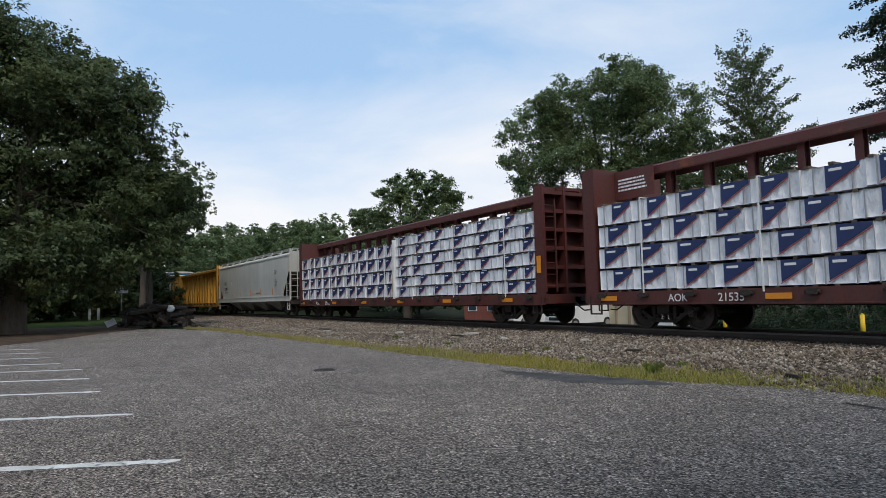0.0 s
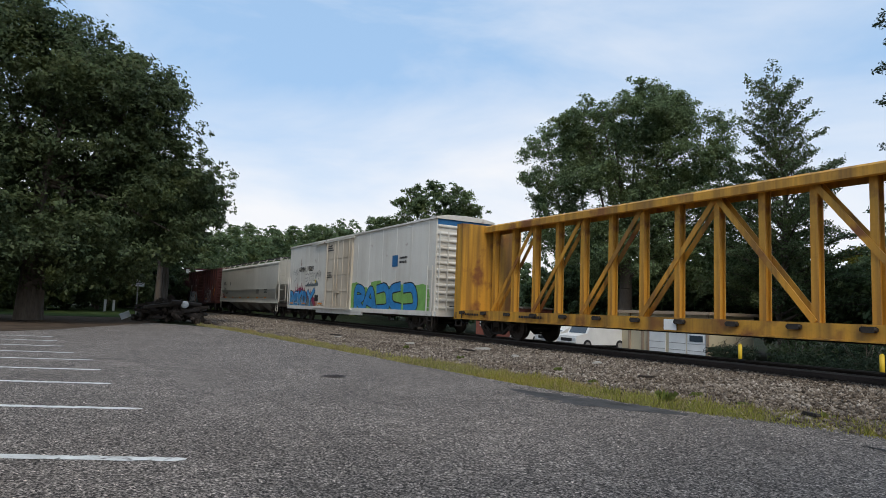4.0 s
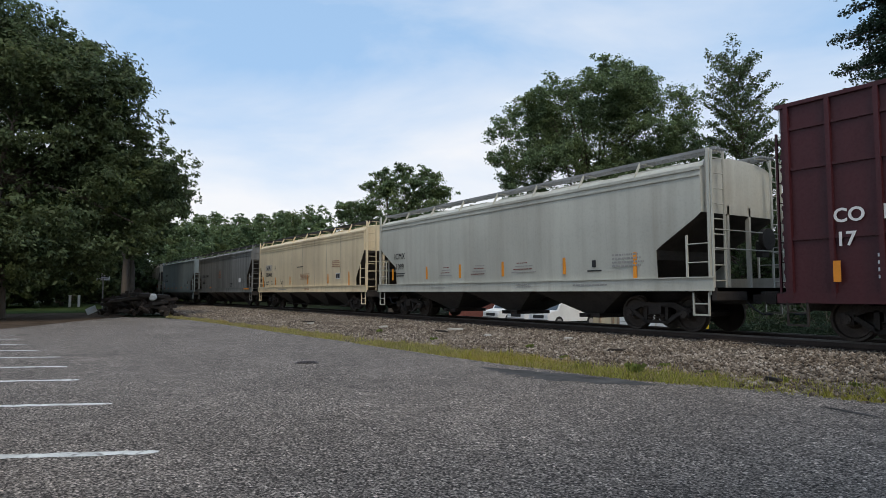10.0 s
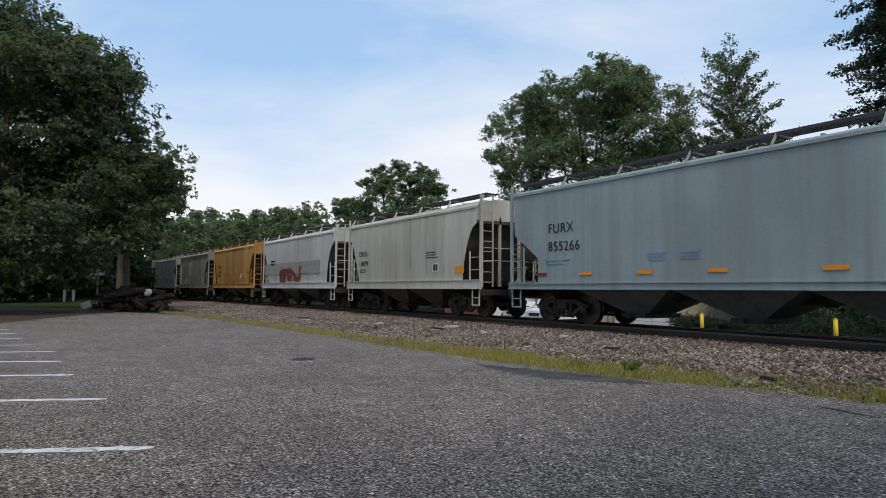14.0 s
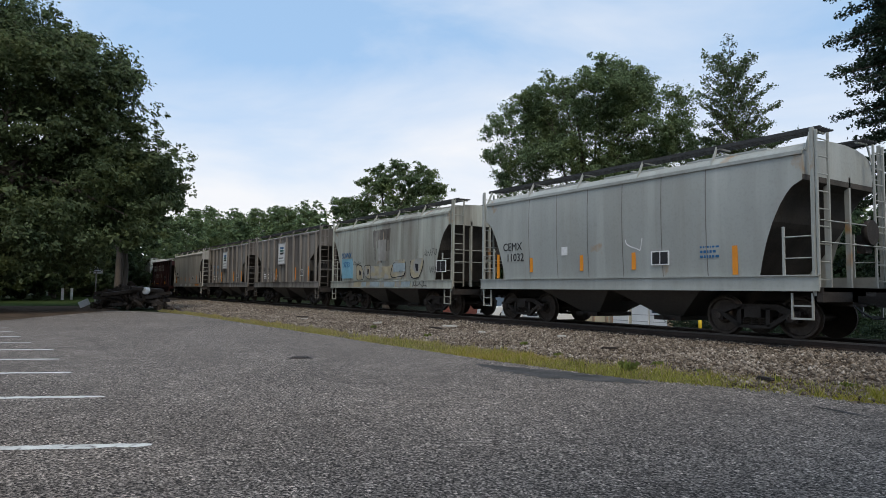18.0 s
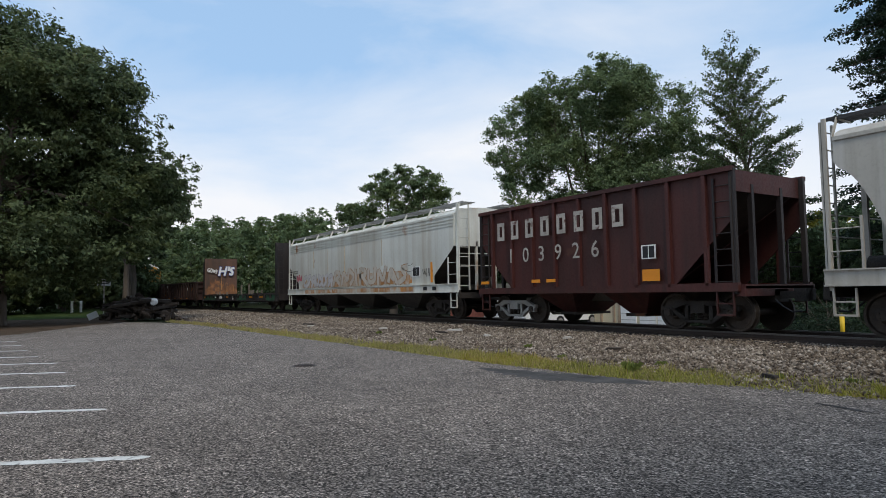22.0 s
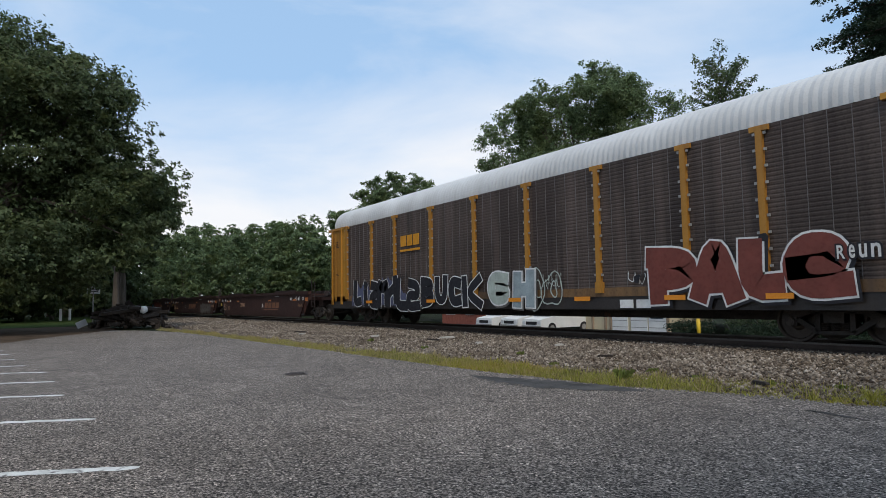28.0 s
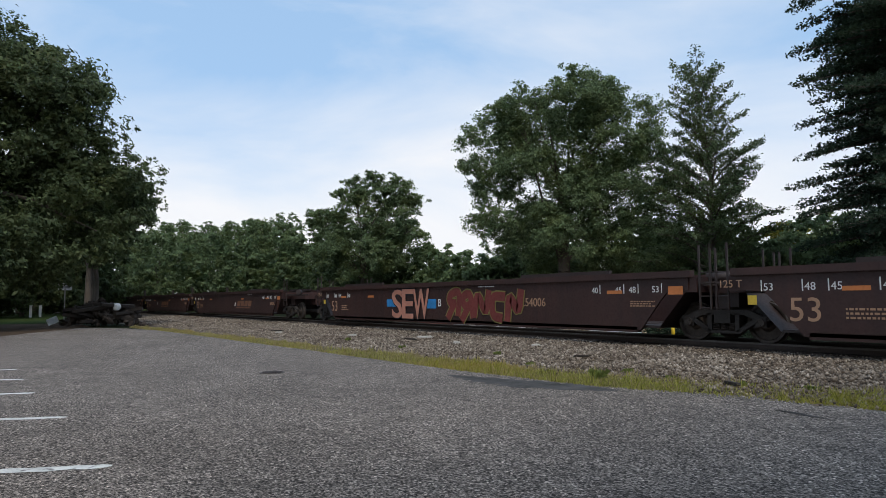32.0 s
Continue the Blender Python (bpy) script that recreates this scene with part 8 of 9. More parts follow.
    boxed("placard", M["white"], c, (-0.5, -0.1, -1.48, -1.47, 0.75, 1.0))
    face = Matrix.Translation((-9.9, 0, 0)) @ pose(0, 0, 0, 0, 0, 90)
    brushed(c, "H'S", [(-0.35, 0.55), (0.5, 0.75), (0.65, 1.2)], 2.85, 1.0, -0.13, 0.3, "g_white", "g_navy", 0.05, 4, lean=0.12, at=face)
    brushed(c, "GOng", [(-1.3, -1.0), (-1.02, -0.78), (-0.8, -0.58), (-0.6, -0.36)], 3.2, 0.42, -0.13, 0.07, "g_white", "g_white", 0.01, 5, at=face)
    spiky(c, -1.43, 1.12, 2.86, 1.5, -0.132, M["rust_stain"], 5, 60, at=face)
    bm = bmesh.new()
    for i, (yy, zl, zh, wd) in enumerate(((0.02, 1.6, 3.0, 0.03), (-0.3, 1.5, 2.1, 0.02), (0.5, 1.4, 2.3, 0.025), (1.1, 1.5, 2.0, 0.02))):
        prism(bm, [(yy - wd, zl), (yy + wd, zl), (yy + wd * 0.5, zh), (yy - wd * 0.5, zh)], -0.138, -0.134)
    part("rust_run", bm, M["g_ochre"], c, "orange rust runs", at=face)
    enlist(-394.2, -415.7, c)
    # gondolas
    c = gondola("gondola", 16.5, M["gondola_brown"], "rusty brown ribbed gondola car")
    letter("587274", -7.4, 1.95, 0.24, WH, c, -1.44)
    bars(-7.3, 1.5, 2, 0.9, 0.2, WH, c, -1.44, 3)
    boxed("placard", M["white"], c, (3.2, 3.7, -1.44, -1.432, 1.65, 1.9))
    for x in (-5.0, -1.8, 1.2, 4.0):
        reflector(x, 0.86, 0.5, 0.1, c, -1.565)
    reflector(-7.6, 1.2, 0.4, 0.18, c, -1.45)
    reflector(5.6, 1.75, 0.55, 0.22, c, -1.45)
    enlist(-417.6, -434.0, c)
    c = gondola("gondola", 17.2, M["gondola_brown"], "rusty brown ribbed gondola car", top=2.55)
    letter("CR", -7.75, 1.95, 0.28, WH, c, -1.44)
    letter("586228", -7.75, 1.6, 0.28, WH, c, -1.44)
    bars(-7.6, 1.05, 2, 1.3, 0.3, WH, c, -1.44, 3)
    for x in (-4.0, 0.0, 4.0):
        reflector(x, 0.86, 0.5, 0.1, c, -1.565)
    reflector(-8.15, 1.15, 0.4, 0.2, c, -1.445)
    reflector(-5.2, 1.15, 0.5, 0.14, c, -1.565)
    enlist(-435.1, -452.3, c)
    # auto rack
    c = autorack("autorack", 28.0, "tall auto rack with grey panels, yellow posts and a white roof")
    boxed("logo_mark", M["g_orange2"], c, (-6.7, -6.25, -1.53, -1.51, 3.3, 3.75), (-6.15, -5.75, -1.53, -1.51, 3.3, 3.75), (-5.65, -5.2, -1.53, -1.51, 3.3, 3.75), (-6.75, -5.15, -1.53, -1.51, 3.08, 3.17))
    letter("158065", -5.85, 0.78, 0.19, WH, c, -1.515)
    boxed("stencil", M["white"], c, (-6.7, -6.55, -1.516, -1.51, 0.78, 0.96), (-6.45, -6.3, -1.516, -1.51, 0.78, 0.96), (-6.2, -6.05, -1.516, -1.51, 0.78, 0.96))
    boxed("logo_mark", M["g_white"], c, (5.2, 5.65, -1.54, -1.532, 0.74, 0.96), (5.75, 6.2, -1.54, -1.532, 0.74, 0.96), (6.3, 6.75, -1.54, -1.532, 0.74, 0.96))
    brushed(c, "PALe", [(6.05, 7.75), (7.35, 8.85), (8.55, 9.85), (9.5, 11.2)], 0.72, 1.62, -1.6, 0.62, "g_brick", "g_white", 0.05, 3, shadow="g_black")
    for i, (bx, bz) in enumerate(((8.95, 1.9), (9.05, 1.72), (5.85, 1.5), (9.3, 2.25))):
        bm = bmesh.new()
        blob(bm, bx, bz, 0.1, 0.1, -1.598 - 0.001 * i, random.Random(i))
        part("sprayed_dot", bm, M["g_black"], c)
    spiky(c, -11.4, 0.8, 5.4, 1.3, -1.594, M["g_haze"], 8, 44)
    sprayed(c, -11.2, 0.7, 5.1, 1.42, 6, -1.6, "g_black", "g_white", 35, glyphs=BLOCKS, fat=0.5, core=0.86)
    sprayed(c, -6.0, 0.72, 0.9, 1.3, 1, -1.604, "g_black", "g_white", 39, glyphs=BLOCKS, core=0.86)
    scribble(c, -6.7, 1.9, 0.7, 0.3, -1.6, M["g_black"], 40, 4, 0.02)
    brushed(c, "BUCK", [(-5.1, -3.85), (-4.0, -2.95), (-3.1, -2.0), (-2.2, -0.75)], 0.7, 1.3, -1.6, 0.42, "g_black", "g_white", 0.04, 5)
    brushed(c, "GH", [(-0.7, 0.75), (0.65, 2.0)], 0.68, 1.35, -1.6, 0.5, "g_mint", "g_white", 0.05, 6, shadow="g_dust", second="letter_patch")
    outlined(c, 1.6, 0.75, 1.4, 1.1, 2, -1.596, M["g_mint"], 61, 0.04)
    scribble(c, 2.2, 1.3, 0.9, 0.5, -1.598, M["g_mint"], 62, 4, 0.025)
    fitted(c, "Reun", [(10.75, 10.97), (10.97, 11.15), (11.15, 11.36), (11.36, 11.6)], 1.66, 2.0, "g_white", "g_black", -1.62, 0.05)
    scribble(c, 5.5, 1.3, 0.6, 0.4, -1.53, M["g_white"], 4, 2, 0.03)
    for x in (-9.5, -4.2, 0.9, 3.9, 7.0, 9.6, 12.6):
        reflector(x, 1.0, 0.6, 0.12, c, -1.625)
    enlist(-453.5, -481.55, c)
    # well cars
    units = [(-21.7, 0.0), (-41.4, -21.7), (-64.6, -41.4)]
    c = well_car("well_car", units, "dark brown articulated empty well car of three units")
    dress_well(c, units, True)
    TRAIN.append((-482.7, (c,)))
    c2 = well_car("well_car", units, "dark brown articulated empty well car of three units")
    dress_well(c2, units, False)
    TRAIN.append((-548.6, (c2,)))


def dress_well(c, units, first):
    WH, LT = M["white"], M["letter_tan"]
    yy = -1.485
    for k, (a, b) in enumerate(units):
        mid = (a + b) / 2
        b2 = b - (1.5 if k == 0 else 0)
        a2 = a + (1.5 if k == 2 else 0)
        letter("53", a2 + 1.7, 0.53, 0.5, LT, c, yy)
        if k < 2:
            lx = (-9.9, -32.8)[k]
            for i in range(4):
                bm = bmesh.new()
                x0 = lx + i * 0.72
                prism(bm, [(x0, 0.7), (x0 + 0.58, 0.7), (x0 + 0.7, 1.05), (x0 + 0.12, 1.05)], yy - 0.004, yy + 0.004)
                part("logo_mark", bm, M["g_tan2"], c)
            boxed("logo_mark", M["g_tan2"], c, (lx - 0.15, lx + 2.6, yy - 0.004, yy + 0.004, 0.58, 0.63))
            letter("AC"[k], lx - (0.55 if k == 0 else 1.8), 0.72, 0.28, WH, c, yy)
        for tx, d in (("40", 3.3), ("45", 2.5), ("48", 2.05), ("53", 1.35)):
            letter(tx, b2 - d - 0.28, 1.16, 0.16, WH, c, yy)
            boxed("tick_mark", WH, c, (b2 - d + 0.0, b2 - d + 0.025, yy - 0.004, yy, 1.14, 1.38))
        for tx, d in (("53", 1.15), ("48", 2.0), ("45", 2.5), ("40", 3.4)):
            letter(tx, a2 + d + 0.05, 1.16, 0.16, WH, c, yy)
            boxed("tick_mark", WH, c, (a2 + d, a2 + d + 0.025, yy - 0.004, yy, 1.14, 1.38))
        for x in (a2 + 3.0, a2 + 5.6, mid + 2.0, b2 - 2.8):
            reflector(x, 1.18, 0.5, 0.09, c, yy, M["g_orange"])
        reflector(b2 - 0.95, 1.2, 0.4, 0.2, c, yy, M["g_orange"])
        bars(b2 - 2.3, 0.78, 3, 0.8, 0.17, LT, c, yy, 4 + k)
        bars(mid + 3.0, 1.4, 1, 1.0, 0.05, WH, c, yy, 9 + k)
        bars(a2 + 2.8, 0.55, 3, 0.7, 0.25, LT, c, yy, 14 + k)
        letter("125 T", a2 + 0.2, 1.24, 0.17, LT, c, yy - 0.05)
        boxed("placard", M["g_yellow"], c, (a2 + 0.85, a2 + 1.05, yy - 0.008, yy, 0.86, 1.06))
    if first:
        letter("254006", units[0][0] + 6.2, 0.8, 0.26, LT, c, yy)
        sprayed(c, units[1][1] - 6.0, 0.2, 3.0, 0.85, 6, -1.49, "g_dust", "well_dark", 41, None, 0.0, "g_dust", core=0.88)
        letter("254006", -47.86, 0.8, 0.26, LT, c, yy)
        letter("B", -52.4, 0.78, 0.28, WH, c, yy)
        boxed("sprayed_cloud", M["g_blue"], c, (-56.1, -55.4, -1.49, -1.486, 0.75, 1.05), (-53.1, -52.5, -1.49, -1.486, 0.7, 1.05))
        fitted(c, "SEW", [(-55.7, -54.8), (-54.9, -54.0), (-54.1, -52.9)], 0.26, 1.48, "g_salmon", "g_black", -1.5, 0.05)
        sprayed(c, -51.8, 0.28, 4.0, 1.1, 5, -1.492, "g_maroon", "g_olive", 43, "g_plum")


M["letter_sign"] = surface("faded_sign", (0.5, 0.5, 0.48), 0.6, var=0.2, scale=3, mottle=((0.4, 0.39, 0.36), 5, 0.5))
M["g_mint_pale"] = surface("pale_patch", (0.42, 0.5, 0.52), 0.6, var=0.2, scale=3)
M["stain_dark"] = surface("stain_dark", (0.25, 0.235, 0.21), 0.8, var=0.3, scale=2, streak=0.9, dirt=(0.07, 0.06, 0.052))
M["g_cream"] = surface("g_cream", (0.38, 0.33, 0.22), 0.65, var=0.2, scale=2.5, mottle=((0.31, 0.31, 0.285), 2.2, 0.47))
M["g_lilac"] = surface("g_lilac", (0.2, 0.15, 0.17), 0.6, var=0.25, scale=2.5, mottle=((0.1, 0.035, 0.03), 5, 0.55))
M["ghost_sign"] = surface("ghost_sign", (0.38, 0.375, 0.35), 0.7, var=0.2, scale=3, streak=0.7, dirt=(0.2, 0.18, 0.15))
M["letter_patch"] = surface("blue_patch", (0.3, 0.36, 0.38), 0.6, var=0.2, scale=3)
M["letter_faded"] = surface("faded_letters", (0.4, 0.37, 0.33), 0.7, var=0.2, scale=3, mottle=((0.1, 0.035, 0.03), 4, 0.56))
M["rust_streak"] = surface("rust_streak", (0.42, 0.19, 0.055), 0.8, var=0.3, scale=1.5, streak=0.8, dirt=(0.5, 0.47, 0.4), mottle=((0.5, 0.48, 0.42), 1.6, 0.52))
paint("blue_cement", (0.365, 0.38, 0.355), streak=0.28, dirt=(0.26, 0.25, 0.21), rust=0.12, rust_color=(0.36, 0.22, 0.1), pale=0.3)
paint("grey_cement2", (0.45, 0.43, 0.38), streak=0.5, dirt=(0.24, 0.21, 0.17), pale=0.4)

M["plain_wall"] = surface("plain_wall", (0.13, 0.1, 0.08), 0.85, var=0.15, scale=0.6, fine=14)
M["lawn"] = surface("lawn", (0.038, 0.058, 0.018), 0.95, var=0.3, scale=0.8, fine=22, bump=0.5, bump_dist=0.04, spec=0.05)
M["far_asphalt"] = surface("far_asphalt", (0.045, 0.042, 0.04), 0.9, var=0.2, scale=0.7, spec=0.1)
M["cream_wall"] = surface("cream_wall", (0.6, 0.52, 0.36), 0.8, var=0.08)
M["roof_tan"] = surface("roof_tan", (0.35, 0.26, 0.18), 0.85, var=0.15)
M["brick"] = surface("brick_wall", (0.36, 0.11, 0.07), 0.85, var=0.2, scale=4, fine=14)
M["glassy"] = surface("dark_glass", (0.05, 0.07, 0.09), 0.1, var=0.1, spec=0.7, bump=0)
M["bollard"] = surface("bollard_yellow", (0.75, 0.5, 0.03), 0.5, var=0.12)


# ---------------------------------------------------------------- trees
def leaf_blades(name, P, Nn, size, material, rng):
    """Small bent leaf blades at the places P, facing along Nn."""
    n = len(P)
    Nn = Nn / np.linalg.norm(Nn, axis=1, keepdims=True)
    t = np.cross(Nn, rng.normal(size=(n, 3)))
    t /= np.linalg.norm(t, axis=1, keepdims=True)
    u = np.cross(Nn, t)
    s = (size * rng.uniform(0.55, 1.3, n))[:, None]
    bend = Nn * s * 0.18
    v = np.stack([P - t * s * 0.5, P + u * s * 0.27 + bend, P + t * s * 0.55, P - u * s * 0.27 + bend], 1)
    faces = np.arange(4 * n).reshape(-1, 4)
    return bulk_mesh(name, v.reshape(-1, 3), faces, material)


def leaf_mesh(name, blobs, count, size, material, seed, shell=0.45, boughs=38):
    """A crown of many small leaf blades: boughs over the given ellipsoids (x, y, z, rx, ry, rz), sprays on the boughs, leaves on the sprays."""
    rng = np.random.default_rng(seed)
    vol = np.array([b[3] * b[4] * b[5] for b in blobs]) ** 0.8
    share = rng.multinomial(count, vol / vol.sum())
    P, Nn = [], []
    for b, k in zip(blobs, share):
        b = np.array(b, float)
        nb = boughs
        d = rng.normal(size=(nb, 3))
        d /= np.linalg.norm(d, axis=1, keepdims=True)
        rad = shell + (1.0 - shell) * rng.random((nb, 1)) ** 0.55
        bc = b[:3] + d * rad * b[3:]
        br = 0.34 * b[3:].mean() * rng.uniform(0.5, 1.15, nb)
        nc = max(nb * 4, int(k / 30))
        bi = rng.integers(0, nb, nc)
        e = rng.normal(size=(nc, 3))
        e /= np.linalg.norm(e, axis=1, keepdims=True)
        er = rng.random((nc, 1)) ** 0.45
        c = bc[bi] + e * er * br[bi][:, None] * np.array([1.05, 1.05, 0.8])
        idx = rng.integers(0, nc, k)
        cr = 0.1 + 0.036 * b[3:].mean() * rng.uniform(0.5, 1.3, nc)[idx][:, None]
        p = c[idx] + rng.normal(size=(k, 3)) * cr * np.array([0.75, 0.75, 0.5])
        inner = rng.random(k) < 0.1
        u = rng.normal(size=(k, 3))
        u *= (rng.random((k, 1)) ** 0.4) * 0.78 / np.linalg.norm(u, axis=1, keepdims=True)
        p = np.where(inner[:, None], b[:3] + u * b[3:], p)
        P.append(p)
        Nn.append(0.5 * d[bi][idx] + 0.5 * e[idx] + np.array([0, 0, 0.5]) + rng.normal(size=(k, 3)) * 0.6)
    return leaf_blades(name, np.concatenate(P), np.concatenate(Nn), size, material, rng)


def sprayed_tree(name, x, y, height, r0, zmin, reach, rise, droop, boughs, per, size, material, label, seed, group=""):
    """A tree with one leader and tiers of branches, each set with twigs and leaves; reach(z) gives a branch's length."""
    t = thing(name, label, "tree", group)
    drop = ground_z(x, y)
    t.location = (x, y, drop - 0.04)
    height -= drop
    rnd = random.Random(seed)
    rng = np.random.default_rng(seed)
    pts = [Vector((0.25 * math.sin(i * 1.3 + seed), 0.25 * math.cos(i * 1.7), height * i / 6)) for i in range(7)]
    pts[0] = Vector((0, 0, 0))
    bm = bmesh.new()
    for i in range(6):
        tube(bm, pts[i], pts[i + 1], r0 * (1 - i / 6.4), 9, r0 * (1 - (i + 1) / 6.4), cap=False)
    part("trunk", bm, M["bark"], t)
    P, Nn = [], []
    for i in range(boughs):
        f = (i + rnd.uniform(-0.4, 0.4)) / boughs
        z = zmin + (height - zmin) * max(0, min(0.995, f))
        k = min(5, int(z / height * 6))
        p0 = pts[k].lerp(pts[k + 1], z / height * 6 - k)
        a = i * 2.4 + rnd.uniform(-0.5, 0.5)
        le = reach(z + drop) * rnd.uniform(0.6, 1.12)
        dv = Vector((math.cos(a), math.sin(a), 0))
        at = lambda s: p0 + dv * le * s + Vector((0, 0, le * (rise(z + drop) * s - droop * s * s)))
        bm = bmesh.new()
        r = max(0.015, 0.02 * le)
        for q in range(4):
            tube(bm, at(q / 4), at((q + 1) / 4), r * (1 - q / 4.5), 5, r * (1 - (q + 1) / 4.5), cap=False)
        tw = max(5, int(le * 5))
        for q in range(tw):
            s = 0.18 + 0.84 * q / tw
            e = at(min(s, 1.0))
            sd = Vector((-dv.y, dv.x, 0)) * (1 if q % 2 else -1)
            d2 = (dv * rnd.uniform(0.5, 1.1) + sd * rnd.uniform(0.3, 1.0) + Vector((0, 0, rnd.uniform(0.0, 0.9) * (1 if droop > 0.31 else 0.3)))).normalized()
            tl = (0.35 + 0.32 * le * (1.05 - s)) * rnd.uniform(0.7, 1.2)
            if q % 2 == 0:
                tube(bm, e, e + d2 * tl, 0.012, 4, 0.005, cap=False)
            n = max(3, int(per * tl))
            w = rng.random((n, 1)) ** 0.8
            P.append(np.array(e)[None] + np.array(d2)[None] * tl * w + rng.normal(size=(n, 3)) * np.array([0.1, 0.1, 0.08]))
            Nn.append(rng.normal(size=(n, 3)) + np.array([0, 0, 0.8]))
        part("limb", bm, M["bark"], t)
    part("crown", leaf_blades("crown", np.concatenate(P), np.concatenate(Nn), size, material, rng), None, t)
    return t


def tree(name, x, y, trunk_h, trunk_r, blobs, count, size, material, label, seed, limbs=9, group=""):
    t = thing(name, label, "tree", group)
    drop = ground_z(x, y)
    t.location = (x, y, drop - 0.04)
    if trunk_h > 1:
        trunk_h -= drop
        blobs = [(*b[:2], b[2] - drop, *b[3:]) for b in blobs]
    rnd = random.Random(seed)
    bm = bmesh.new()
    pts = [(0, 0, 0), (rnd.uniform(-0.1, 0.1), rnd.uniform(-0.1, 0.1), trunk_h * 0.35), (rnd.uniform(-0.3, 0.3), rnd.uniform(-0.3, 0.3), trunk_h * 0.7), (rnd.uniform(-0.4, 0.4), rnd.uniform(-0.4, 0.4), trunk_h)]
    rr = [trunk_r * 1.35, trunk_r, trunk_r * 0.72, trunk_r * 0.3]
    for i in range(3):
        tube(bm, pts[i], pts[i + 1], rr[i], 12, rr[i + 1], cap=False)
    part("trunk", bm, M["bark"], t)
    for i in range(limbs):
        b = blobs[i % len(blobs)]
        f = rnd.uniform(0.3, 0.85)
        k = min(2, int(f * 3))
        p0 = Vector(pts[k]).lerp(Vector(pts[k + 1]), f * 3 - k)
        end = Vector((b[0] + rnd.uniform(-0.6, 0.6) * b[3], b[1] + rnd.uniform(-0.6, 0.6) * b[4], b[2] + rnd.uniform(-0.1, 0.6) * b[5]))
        mid = p0.lerp(end, 0.5) + Vector((rnd.uniform(-0.4, 0.4), rnd.uniform(-0.4, 0.4), rnd.uniform(-0.2, 0.5)))
        bm = bmesh.new()
        tube(bm, p0, mid, trunk_r * 0.34, 7, trunk_r * 0.2, cap=False)
        tube(bm, mid, end, trunk_r * 0.2, 6, trunk_r * 0.05, cap=False)
        for q in range(3):
            e2 = mid.lerp(end, rnd.uniform(0.2, 0.8))
            tube(bm, e2, e2 + Vector((rnd.uniform(-1.2, 1.2), rnd.uniform(-1.2, 1.2), rnd.uniform(0.1, 1.2))), trunk_r * 0.08, 5, 0.01, cap=False)
        part("limb", bm, M["bark"], t)
    part("crown", leaf_mesh("crown", blobs, count, size, material, seed), None, t)
    return t


